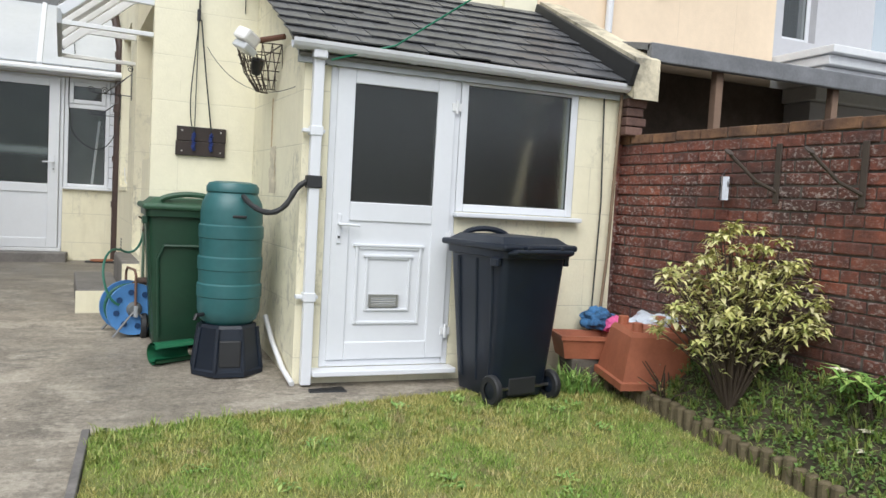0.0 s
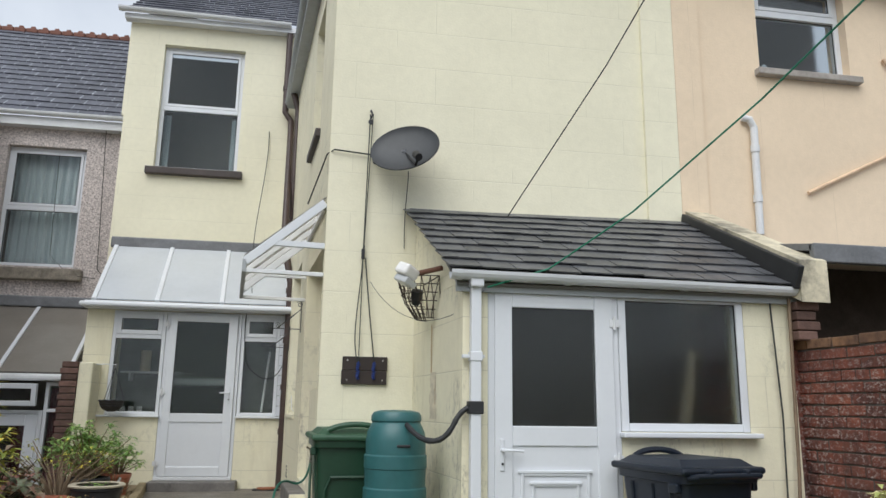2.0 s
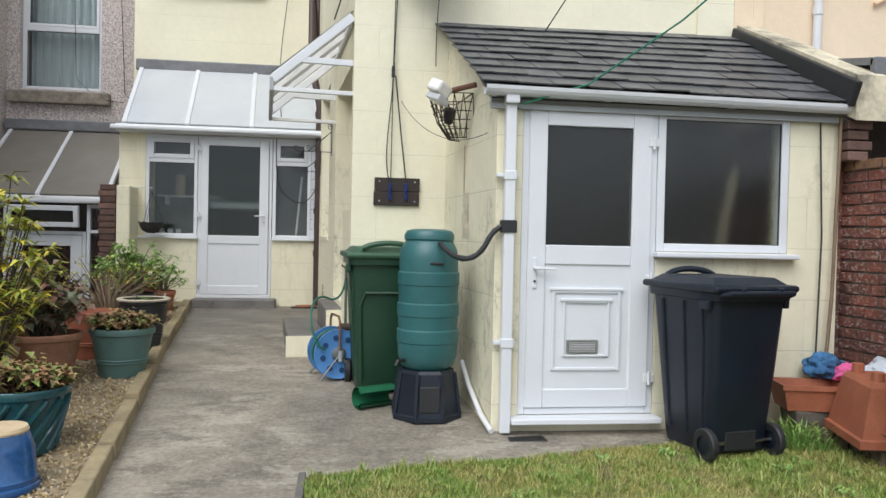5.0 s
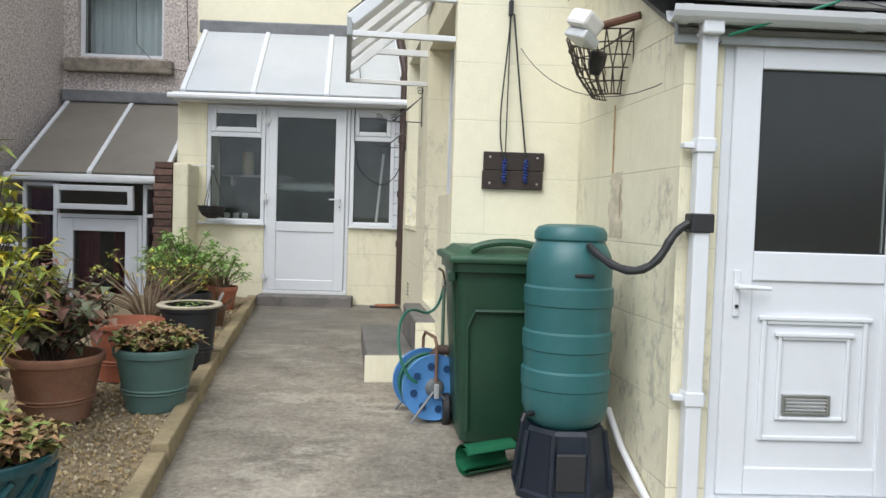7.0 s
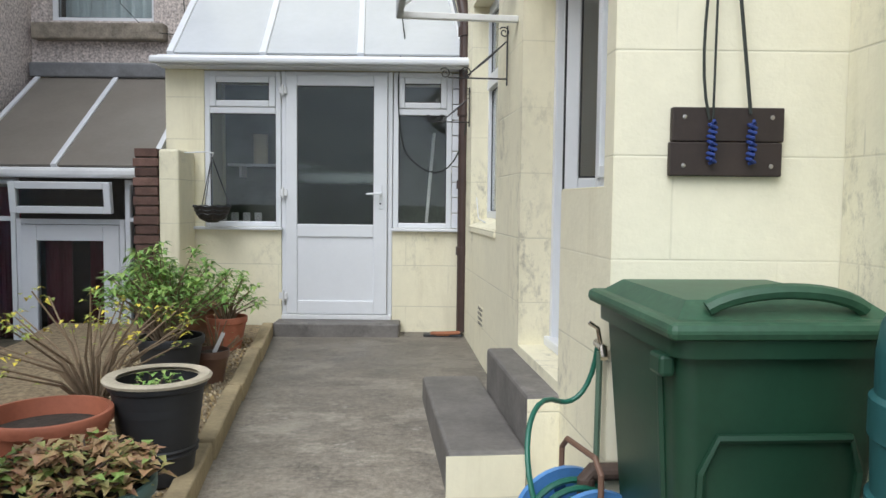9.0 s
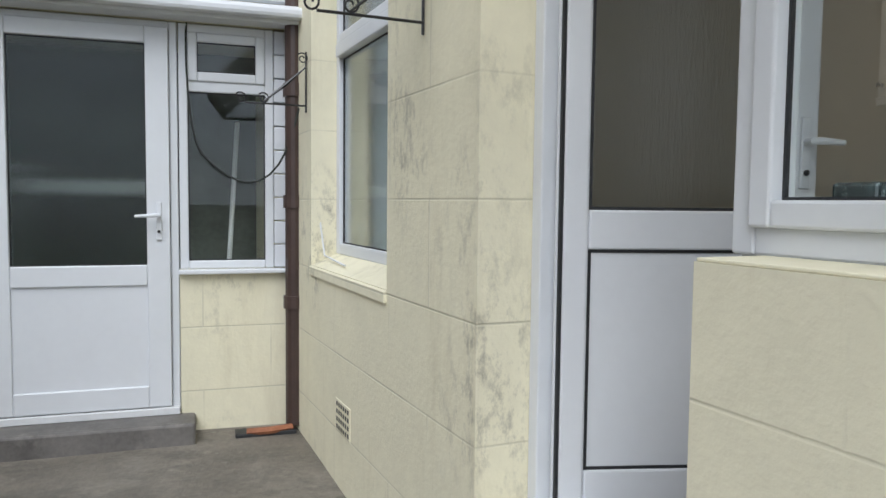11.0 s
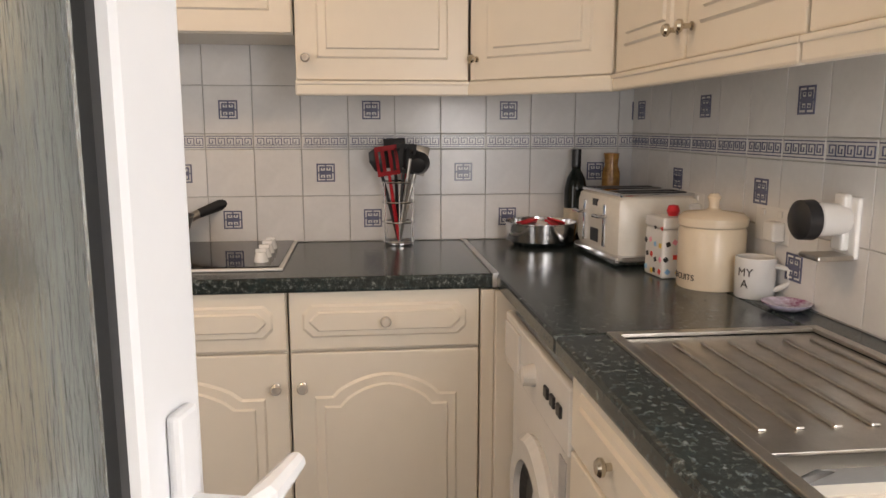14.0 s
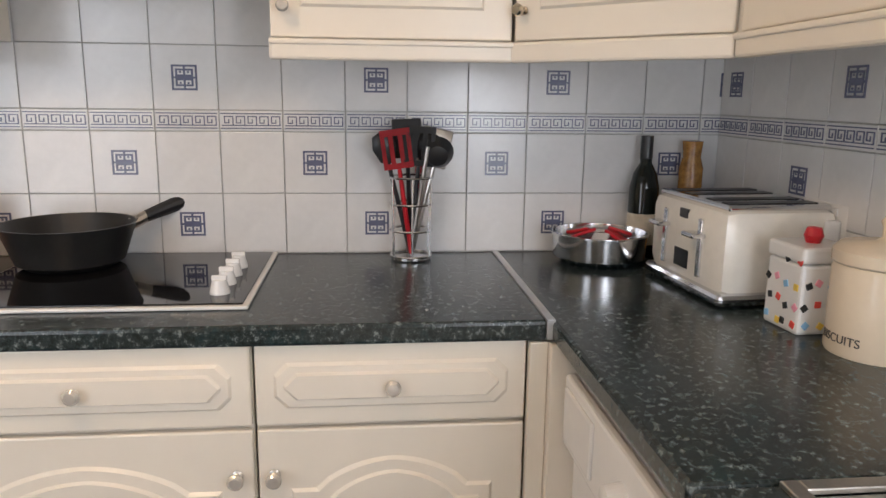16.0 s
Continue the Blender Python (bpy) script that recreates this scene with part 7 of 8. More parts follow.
PU = (0.48, -0.03, 2.26)
cord("washing_rope", [(0.465, -0.035, 1.38)] + bez((0.465, -0.035, 1.38), (0.40, -0.05, 1.6), (0.47, -0.04, 1.9), PU, 10)[1:] + [(0.50, -0.035, 3.55)], 0.005, "dark cord running up to the pulley")
cord("washing_rope", [(0.475, -0.04, 1.38), (0.48, -0.04, 2.2), (0.525, -0.035, 3.55)], 0.004, "dark cord running up to the pulley")
cord("washing_rope", [(0.60, -0.035, 1.40), (0.55, -0.04, 1.8), (0.50, -0.04, 2.25)], 0.006, "dark cord down to the cleat board")
pl = thing("pulley", pose(0.48, -0.035, 2.24), "small black washing line pulley", "pulley")
part("block", B(-0.014, 0.014, -0.02, 0.02, 0, 0.09, 0.006), M_BLACK, pl)
part("hook", T([(0, 0, 0.09), (0.012, 0, 0.11), (0, 0, 0.13)], 0.005), M_BLACK, pl)
wh = thing("wall_hook", pose(0.505, -0.03, 3.42), "black iron pulley hook on the wall", "hook")
part("shank", T([(0, 0.03, 0.17), (0, -0.02, 0.16), (0.01, -0.03, 0.12), (0, -0.02, 0.08)], 0.008, 8), M_BLACK, wh)
part("wheel", L([(0.0, -0.01), (0.022, -0.01), (0.018, 0), (0.022, 0.01), (0, 0.01)], 16, pose(0, -0.02, 0.05, 90)), M_BLACK, wh)
M_LINE = mat("green_washing_line", (0.015, 0.20, 0.115), 0.5)
cord("washing_line", [(1.633, -0.45, 2.57), (2.144, -1.4, 3.519), (2.486, -2.4, 4.346), (3.0, -4.2, 5.6)], 0.005, "thin dark line rising from the shed roof", M_CORD)
cord("washing_line", [(1.22, -1.49, 1.80), (1.62, -1.57, 1.928), (2.03, -2.0, 2.23), (2.47, -2.74, 2.70), (2.643, -3.74, 3.035), (2.98, -5.74, 3.75)], 0.006, "green plastic washing line over the garden", M_LINE, "washing line")
cord("cable", bez((0.55, -0.03, 2.05), (0.7, -0.2, 1.75), (0.95, -1.0, 1.45), (1.2, -1.47, 1.78), 14), 0.0022, "thin cable slung across the shed corner", M_CORD, "cable")
cord("cable", [(-0.02, 0.9, 2.95)] + [(0.14, 0.05, 3.18), (0.2, -0.03, 3.2), (0.72, -0.03, 3.16)], 0.007, "dark cable pair running to the dish", M_CORD, "cable")
cord("cable", bez((0.85, -0.02, 3.05), (0.86, -0.02, 2.9), (0.82, -0.02, 2.8), (0.83, -0.02, 2.35), 8), 0.004, "thin dark cable below the dish", M_CORD, "cable")
cord("cable", bez((-0.75, 4.98, 5.2), (-0.7, 4.96, 4.4), (-0.95, 4.9, 3.6), (-0.75, 3.9, 2.5), 12) + bez((-0.75, 3.9, 2.5), (-0.82, 3.70, 2.3), (-0.80, 3.72, 1.6), (-0.72, 3.70, 1.5), 8)[1:] + bez((-0.72, 3.70, 1.5), (-0.5, 3.69, 1.25), (-0.30, 3.68, 1.3), (-0.22, 3.60, 1.75), 10)[1:], 0.006, "thin black cable drooping over the porch window", M_CORD, "cable")
cord("cable", [(-3.3, 5.55, 5.3), (-3.2, 5.56, 3.0), (-3.1, 5.5, 2.9)], 0.006, "thin black cable on the pebbledash", M_CORD, "cable")
cord("cable", [(-3.95, 5.6, 4.8), (-3.9, 5.58, 3.2), (-3.6, 5.55, 2.9), (-3.2, 5.5, 2.85)], 0.005, "thin black cable across the window", M_CORD, "cable")
cord("cable", bez((-0.20, 3.62, 2.6), (-0.14, 3.55, 2.0), (-0.19, 3.5, 1.6), (-0.13, 3.3, 0.98), 12) + [(-0.1, 2.9, 0.96)], 0.005, "white cable beside the brown drainpipe", M_UPVC_DULL, "cable")
cord("cable", [(3.30, -1.43, 1.80), (3.33, -1.435, 1.0), (3.30, -1.44, -0.1), (3.26, -1.45, -0.28)], 0.006, "thin dark cable down the shed front", M_CORD, "cable")
cord("cable", [(3.44, -1.45, 1.85), (3.40, -1.46, 0.6), (3.33, -1.47, -0.28)], 0.012, "brown pole against the wall corner", mat("bamboo_cane", (0.20, 0.14, 0.09), 0.7), "cane")

# rust streak and bare patch below the wire basket
rn = random.Random(19)
M_RUSTSTAIN = mat("rust_stain", (0.50, 0.33, 0.16), 0.85, var=0.35, scale=20)
M_BAREPATCH = mat("bare_render_patch", (0.60, 0.54, 0.41), 0.9, var=0.3, scale=12, bumps=0.4)
for nm, mt, y, z0, z1, w0, label in (("rust_streak", M_RUSTSTAIN, -0.60, 1.36, 1.72, 0.018, "orange rust streak down the render"), ("render_patch", M_BAREPATCH, -0.66, 1.02, 1.36, 0.13, "bare brownish patch in the render"), ("rust_streak", M_RUSTSTAIN, -0.72, 1.12, 1.30, 0.012, "orange rust streak down the render")):
    bm = bmesh.new()
    n = 14
    A = [bm.verts.new((-0.0025, y - w0 / 2 - 0.35 * w0 * rn.random(), z0 + (z1 - z0) * i / n)) for i in range(n + 1)]
    C = [bm.verts.new((-0.0025, y + w0 / 2 + 0.35 * w0 * rn.random(), z0 + (z1 - z0) * i / n)) for i in range(n + 1)]
    for i in range(n):
        bm.faces.new((A[i], A[i + 1], C[i + 1], C[i]))
    S("trim_" + nm, bm, mt, label, LEAN)

# ---- wire basket with security lamp, brackets, hanging basket ----
hk = thing("wire_basket", LEAN @ pose(-0.02, -0.62, 1.76) @ Matrix.Diagonal((1.3, 1.2, 1.0, 1)), "rusty half-round wire hanging basket on the wall", "basket")
M_RUST = mat("rusty_wire", (0.055, 0.04, 0.03), 0.7)
def half_ring(r, z, n=12):
    return [(-abs(r * math.sin(math.pi * i / n)), r * math.cos(math.pi * i / n), z) for i in range(n + 1)]


for r, z in ((0.20, 0.30), (0.19, 0.24), (0.175, 0.18), (0.155, 0.12), (0.125, 0.06), (0.09, 0.0)):
    part("wire", T(half_ring(r, z), 0.004, 5), M_RUST, hk)
for i in range(0, 13):
    a = math.pi * i / 12
    for s in (-1, 1):
        part("wire", T([(-0.20 * math.sin(a), 0.20 * math.cos(a), 0.30), (-0.155 * math.sin(a + s * 0.13), 0.155 * math.cos(a + s * 0.13), 0.12), (-0.09 * math.sin(a + s * 0.2), 0.09 * math.cos(a + s * 0.2), 0.0)], 0.0028, 4), M_RUST, hk)
part("back_bar", T([(0.0, -0.2, 0.30), (0.0, 0.2, 0.30)], 0.005, 6), M_RUST, hk)
slamp = thing("security_lamp", LEAN @ pose(-0.06, -0.84, 2.08), "white security floodlight on a rusty arm", "lamp")
part("arm", T([(0.03, -0.12, 0.02), (-0.10, 0.02, 0.0)], 0.02, 8), mat("rusty_arm", (0.14, 0.065, 0.04), 0.8), slamp)
part("housing", B(-0.13, 0.0, -0.07, 0.08, -0.045, 0.045, 0.02, pose(-0.14, 0.06, -0.02, 20, 25, 30)), M_WHITE, slamp)
part("reflector", B(-0.10, 0.01, -0.08, 0.08, -0.10, -0.05, 0.01, pose(-0.13, 0.06, -0.02, 20, 25, 30)), mat("clear_plastic", (0.55, 0.57, 0.58), 0.2), slamp)
part("sensor", L([(0, -0.09), (0.03, -0.08), (0.045, -0.03), (0.045, 0.03), (0, 0.04)], 16, pose(-0.10, 0.10, -0.15, 30)), M_BLACK, slamp, "black sensor head")


def scroll_bracket(m, s, label):
    e = thing("plant_bracket", m, label, "bracket", "iron plant brackets")
    part("upright", T([(0, 0, -0.02 * s), (0, 0, 0.34 * s)], 0.005, 6), M_BLACK, e)
    part("arm", T([(0, 0, 0.02 * s), (-0.36 * s, 0, 0.02 * s)], 0.005, 6), M_BLACK, e)
    part("brace", T([(0, 0, 0.25 * s), (-0.12 * s, 0, 0.14 * s), (-0.25 * s, 0, 0.03 * s)], [0.004, 0.009, 0.004], 6), M_BLACK, e)
    for cx, cz in ((-0.25 * s, 0.05 * s), (-0.38 * s, 0.045 * s), (-0.02 * s, 0.30 * s)):
        part("scroll", T([(cx + (0.008 + 0.0017 * k) * s * math.cos(k * 0.55), 0, cz + (0.008 + 0.0017 * k) * s * math.sin(k * 0.55)) for k in range(17)], 0.004, 5), M_BLACK, e)
    return e


scroll_bracket(SIDE @ pose(-0.012, 1.86, 1.80), 0.95, "black wrought iron bracket with scrolls on the passage wall")
scroll_bracket(SIDE @ pose(-0.012, 3.42, 1.72), 0.85, "black wrought iron bracket by the drainpipe")
hg = thing("hanging_basket", pose(-2.28, 3.50, 1.05), "dark woven hanging basket on chains by the porch", "hanging basket")
part("bowl", L([(0.04, -0.13), (0.10, -0.10), (0.135, -0.04), (0.145, 0.0), (0.135, 0.0), (0.12, -0.04), (0.09, -0.085), (0, -0.10)], 24), mat("dark_wicker", (0.03, 0.025, 0.022), 0.9, var=0.5, scale=40, bumps=1.0), hg)
for a in (0.4, 2.5, 4.6):
    part("chain", T([(0.14 * math.cos(a), 0.14 * math.sin(a), 0.0), (0, 0, 0.40)], 0.004, 5), M_BLACK, hg)
for k in range(3):
    part("weave", T([((0.145 - 0.012 * k) * math.cos(q), (0.145 - 0.012 * k) * math.sin(q), -0.03 * k + 0.006 * math.sin(q * 9)) for q in (i * 6.2832 / 40 for i in range(41))], 0.007, 5), M_GASKET, hg)
part("hook", T([(0, 0, 0.40), (0.02, 0.0, 0.43), (-0.06, 0.02, 0.44), (-0.24, 0.0, 0.43)], 0.006, 6), M_UPVC_DULL, hg, "white hook")
vb = thing("air_brick", SIDE @ pose(-0.004, 2.78, 0.21), "cream painted louvred air vent in the wall", "vent")
part("plate", B(0.0, 0.006, -0.11, 0.11, 0.0, 0.15, 0.002), M_RENDER, vb)
# small black blocks paint the shade in the vent's openings
for i in range(6):
    for j in range(4):
        part("hole_shade", B(-0.001, 0.004, -0.095 + i * 0.034, -0.075 + i * 0.034, 0.015 + j * 0.035, 0.035 + j * 0.035), M_GASKET, vb)
gl = thing("drain_gully", pose(-0.40, 3.62, 0.0), "broken terracotta drain edge at the pipe foot", "drain")
# black block stands in for the shade inside the drain
part("hollow_shade", B(-0.16, 0.16, -0.05, 0.06, -0.03, 0.008, 0.006), M_GASKET, gl)
part("terracotta_edge", T([(-0.1, -0.03, 0.012), (0.02, -0.05, 0.018), (0.14, -0.01, 0.014)], 0.02, 6), mat("terracotta", (0.30, 0.12, 0.06), 0.8, var=0.3), gl)
gl2 = thing("drain_gully", pose(1.27, -1.55, GZ(-1.55)), "dark open gully at the drainpipe foot", "drain")
# black block again for the shaded gully mouth
part("hollow_shade", B(-0.12, 0.13, -0.05, 0.08, -0.05, 0.004, 0.01), M_GASKET, gl2)

# ---- leaves ----
def leaf_mesh(bm, p, d, up, ln, w, bend=0.25):
    """One folded leaf from p along d."""
    s = d.cross(up)
    if s.length < 1e-3:
        s = Vector((1, 0, 0))
    s.normalize()
    n = s.cross(d).normalized()
    a, b, c = p, p + d * ln * 0.45 + n * ln * 0.06, p + d * ln - n * ln * bend
    v = [bm.verts.new(q) for q in (a, b + s * w / 2 + n * w * 0.15, b, b - s * w / 2 + n * w * 0.15, c)]
    bm.faces.new((v[0], v[1], v[2]))
    bm.faces.new((v[0], v[2], v[3]))
    bm.faces.new((v[1], v[4], v[2]))
    bm.faces.new((v[2], v[4], v[3]))


def leaf_mat(name, a, b, c):
    m, nt, bs_ = nodes_of(name, 0.5)
    g = nt.nodes.new("ShaderNodeNewGeometry")
    col = ramp(nt, g.outputs["Random Per Island"], [(0.1, a), (0.5, b), (0.9, c)])
    nt.links.new(mixc(nt, 0.3, col, ramp(nt, noise_node(nt, 30, 2), [(0.3, a), (0.7, c)])), bs_.inputs["Base Color"])
    bs_.inputs["Subsurface Weight"].default_value = 0.0
    return m


LM_VAR = leaf_mat("cream_green_leaf", (0.33, 0.38, 0.09), (0.62, 0.57, 0.19), (0.78, 0.72, 0.42))
LM_GREEN = leaf_mat("fresh_green_leaf", (0.09, 0.21, 0.04), (0.19, 0.37, 0.075), (0.36, 0.48, 0.13))
LM_RED = leaf_mat("bronze_red_leaf", (0.10, 0.17, 0.085), (0.16, 0.17, 0.10), (0.32, 0.09, 0.075))
LM_BROWN = leaf_mat("dried_brown_leaf", (0.22, 0.11, 0.06), (0.40, 0.19, 0.11), (0.20, 0.32, 0.07))
LM_YEL = leaf_mat("yellow_green_leaf", (0.09, 0.18, 0.035), (0.28, 0.35, 0.06), (0.78, 0.62, 0.07))
LM_IVY = leaf_mat("dark_groundcover_leaf", (0.06, 0.13, 0.03), (0.12, 0.22, 0.05), (0.22, 0.30, 0.08))
M_TWIG = mat("pale_twig", (0.22, 0.16, 0.10), 0.85, var=0.3)
M_BARK = mat("brown_bark", (0.07, 0.05, 0.035), 0.9, var=0.3)


def plant(name, at, h, r, nst, lm, label, seed, leaves=14, ln=0.08, w=0.03, whorl=True, bare=0.35, twig=None, cat="shrub", droop=0.2):
    """Stems that fork from the base, with leaves in whorls or along them."""
    rn = random.Random(seed)
    e = thing(name, Matrix.Translation(at), label, cat)
    bs_, bl = bmesh.new(), bmesh.new()
    for k in range(nst):
        a = rn.uniform(0, 6.283)
        rr = r * math.sqrt(rn.random())
        hh = h * rn.uniform(0.55, 1.0) * (1 - 0.35 * (rr / r) ** 2)
        tip = Vector((rr * math.cos(a), rr * math.sin(a), hh))
        mid = Vector((tip.x * 0.35 + rn.uniform(-0.03, 0.03), tip.y * 0.35 + rn.uniform(-0.03, 0.03), hh * 0.55))
        tube(bs_, [(0.02 * math.cos(a), 0.02 * math.sin(a), 0), mid, tip], [0.009, 0.006, 0.003], 5)
        for q in range(leaves):
            if whorl and q < leaves * 0.6:
                p = tip + Vector((rn.uniform(-0.02, 0.02), rn.uniform(-0.02, 0.02), rn.uniform(-0.03, 0.01)))
            else:
                t = rn.uniform(bare, 1.0)
                p = mid.lerp(tip, max(0, (t - 0.4) / 0.6)) + Vector((rn.uniform(-0.04, 0.04), rn.uniform(-0.04, 0.04), rn.uniform(-0.03, 0.03)))
            b = rn.uniform(0, 6.283)
            d = Vector((math.cos(b), math.sin(b), rn.uniform(-droop, 0.7))).normalized()
            leaf_mesh(bl, p, d, Vector((0, 0, 1)), ln * rn.uniform(0.6, 1.2), w * rn.uniform(0.7, 1.2))
    part("stem", bs_, twig or M_BARK, e)
    part("foliage", bl, lm, e)
    return e


# pale shrub before the brick wall
plant("shrub", (3.40, -2.82, GZ(-2.82) + 0.2), 1.12, 0.48, 125, LM_VAR, "cream and green variegated shrub in the flower bed", 4, 22, 0.078, 0.030, True, 0.30, droop=0.45)
plant("shrub", (3.30, -2.35, GZ(-2.3) + 0.05), 0.38, 0.30, 16, LM_BROWN, "dry twiggy undergrowth below the shrub", 9, 3, 0.04, 0.012, False, 0.2)

# ---- garden wall of brick ----
gw = thing("wall_garden", pose(3.40, 0, 0, 0, 0, 6), "old red brick garden wall with white efflorescence", "wall", kind="structure")
part("core", B(0.105, 0.21, -9.5, -0.1, -0.9, 1.52), M_MORTAR, gw)
part("mortar_face", B(0.012, 0.105, -9.5, -0.1, -0.6, 1.50), M_MORTAR, gw, "recessed grey mortar")
BL, BH = 0.228, 0.0765
ME_BR = [data_of(B(0.0, 0.095, -0.107, 0.107, -0.0325, 0.0325, 0.004 + 0.002 * k), M_BRICK) for k in range(3)]
ME_HD = data_of(B(0.0, 0.095, -0.051, 0.051, -0.0325, 0.0325, 0.005), M_BRICK)
ME_CAP = data_of(B(-0.004, 0.10, -0.107, 0.107, -0.0325, 0.0325, 0.006), M_BRICK_CAP)
rn = random.Random(21)
far = bmesh.new()
for c in range(23):
    z = 1.50 - c * BH - BH / 2 + 0.03
    head = c % 4 == 3
    step = BL / 2 if head else BL
    y = -0.2 - (0.114 if c % 2 else 0)
    while y > -9.3:
        off = rn.uniform(-0.005, 0.004)
        if -4.1 < y and c < 21 and not (head and y > -0.9):
            o = new("brick", ME_HD if head else ME_CAP if c == 0 else rn.choice(ME_BR))
            o.parent = gw
            o.matrix_basis = pose(off, y + rn.uniform(-0.003, 0.003), z + rn.uniform(-0.003, 0.003), rn.uniform(-0.6, 0.6), 0, rn.uniform(-0.8, 0.8))
        elif -4.1 >= y:
            q = -0.05 if head else -0.107
            x0, x1, y0, y1, z0, z1 = off, 0.09, y + q, y - q, z - 0.0325, z + 0.0325
            v = [far.verts.new(p) for p in ((x0, y0, z0), (x0, y1, z0), (x0, y1, z1), (x0, y0, z1), (x1, y0, z1), (x1, y1, z1))]
            far.faces.new(v[:4])
            far.faces.new((v[3], v[2], v[5], v[4]))
        y -= step
tagged(part("brick_run", far, M_BRICK, gw), "further brickwork of the garden wall", kind="stuff")
# brick pillar at the porch corner, and the ragged bricks under the shed gutter
bp = thing("wall_pillar", Matrix.Identity(4), "weathered brown brick pillar", "pillar", kind="structure")
part("core", B(-2.845, -2.675, 3.37, 3.60, -0.7, 1.44), M_MORTAR, bp)
M_BRICK_BROWN = mat("grimy_brown_brick", (0.13, 0.075, 0.06), 0.9, var=0.4, scale=9, bumps=0.8, rnd=0.3)
for c in range(28):
    z = 1.47 - c * 0.0765
    w_ = 0.20 if c % 2 else 0.19
    part("brick", B(-2.76 - w_ / 2 + (0.0 if c % 2 else 0.01), -2.76 + w_ / 2, 3.35, 3.62, z - 0.033, z + 0.033, 0.006), M_BRICK_BROWN, bp)
for k in range(4):
    q = 0.18 - 0.03 * (k % 2)
    S("trim_ragged_brick", B(3.46, 3.46 + q, -1.50, -1.37, 1.80 - (k + 1) * 0.07, 1.80 - k * 0.07 - 0.008, 0.008), M_BRICK_BROWN, "ragged brick end under the gutter")

# iron hooks and a tin on the garden wall
def wall_bracket(y, z, label):
    e = thing("wall_bracket", gw.matrix_basis @ pose(-0.004, y, z), label, "bracket", "iron wall brackets")
    M_IRON = bpy.data.materials.get("rusty_wire")
    part("plate", B(-0.012, 0.0, -0.02, 0.02, -0.03, 0.33, 0.004), M_IRON, e)
    part("arm", T([(-0.01, 0, 0.04), (-0.12, 0.06, 0.10), (-0.26, 0.14, 0.25)], 0.011, 7), M_IRON, e)
    part("hook_plate", L([(0, 0), (0.03, 0.0), (0.03, 0.008), (0, 0.01)], 12, pose(-0.27, 0.145, 0.26, 40)), M_IRON, e)


wall_bracket(-2.78, 1.07, "rusty iron bracket on the brick wall")
wall_bracket(-3.32, 1.06, "rusty iron bracket further along the brick wall")
tn = thing("tin_lantern", gw.matrix_basis @ pose(-0.06, -2.44, 1.05), "small shiny tin can hanging on the wall", "tin")
part("can", L([(0, 0), (0.042, 0), (0.042, 0.15), (0.038, 0.15), (0.038, 0.01)], 20), M_CHROME, tn)
part("wire", T([(-0.04, 0, 0.15), (0, 0, 0.20), (0.04, 0, 0.15)], 0.002, 4), M_BLACK, tn)

# ---- log-roll edging of the bed ----
le = thing("log_edging", Matrix.Identity(4), "mossy half-log edging along the flower bed", "edging")
M_LOG = mat("mossy_log", (0.13, 0.105, 0.06), 0.9, var=0.45, scale=14, bumps=0.8)
rn = random.Random(8)
y = -1.62
while y > -6.6:
    x = 3.24 + 0.02 * math.sin(y * 3) - (0.30 * max(0, (y + 2.0) / 0.4) if y > -2.0 else 0)
    h_ = rn.uniform(0.09, 0.135)
    part("log", L([(0.028, -0.15), (0.033, -0.14), (0.034, h_ - 0.01), (0.026, h_), (0, h_ + 0.004)], 9, pose(x, y, GZ(y) + 0.03, rn.uniform(-5, 5), rn.uniform(-6, 6))), M_LOG, le)
    y -= 0.072

# ---- grass ----
M_BLADE = leaf_mat("grass_blade", (0.10, 0.17, 0.03), (0.22, 0.33, 0.055), (0.42, 0.43, 0.14))
m, nt, b = nodes_of("lawn_blade", 0.6)
g = nt.nodes.new("ShaderNodeNewGeometry")
fresh = ramp(nt, g.outputs["Random Per Island"], [(0.1, (0.09, 0.17, 0.025)), (0.5, (0.20, 0.34, 0.05)), (0.9, (0.36, 0.46, 0.11))])
moss = ramp(nt, g.outputs["Random Per Island"], [(0.1, (0.22, 0.22, 0.05)), (0.5, (0.38, 0.36, 0.10)), (0.9, (0.55, 0.48, 0.20))])
straw = ramp(nt, g.outputs["Random Per Island"], [(0.1, (0.20, 0.15, 0.07)), (0.9, (0.52, 0.43, 0.24))])
bl_ = mixc(nt, ramp(nt, noise_node(nt, 2.6, 6, 0.7, coords="World"), [(0.44, (0, 0, 0)), (0.54, (0.95, 0.95, 0.95))]), fresh, moss)
bl_ = mixc(nt, ramp(nt, noise_node(nt, 5.5, 6, 0.75, coords="World"), [(0.55, (0, 0, 0)), (0.63, (0.9, 0.9, 0.9))]), bl_, straw)
nt.links.new(bl_, b.inputs["Base Color"])
M_LAWNBLADE = m
rng = np.random.RandomState(4)
N = 90000
gx = rng.uniform(-0.06, 3.22, N)
gy = lawn_front(0) + 0.20 * np.maximum(0, gx) - rng.power(0.75, N) * 3.6 * 1.0
vs = np.zeros((N, 3, 3))
hh = rng.uniform(0.010, 0.034, N) * (0.35 + 1.5 * np.array([0.5 + 0.5 * noise.noise((a * 4.2, b * 4.2, 5)) for a, b in zip(gx, gy)]))
an = rng.uniform(0, 6.283, N)
wd = rng.uniform(0.0022, 0.004, N)
base_z = np.array([lawn_z(a, b) for a, b in zip(gx, gy)])
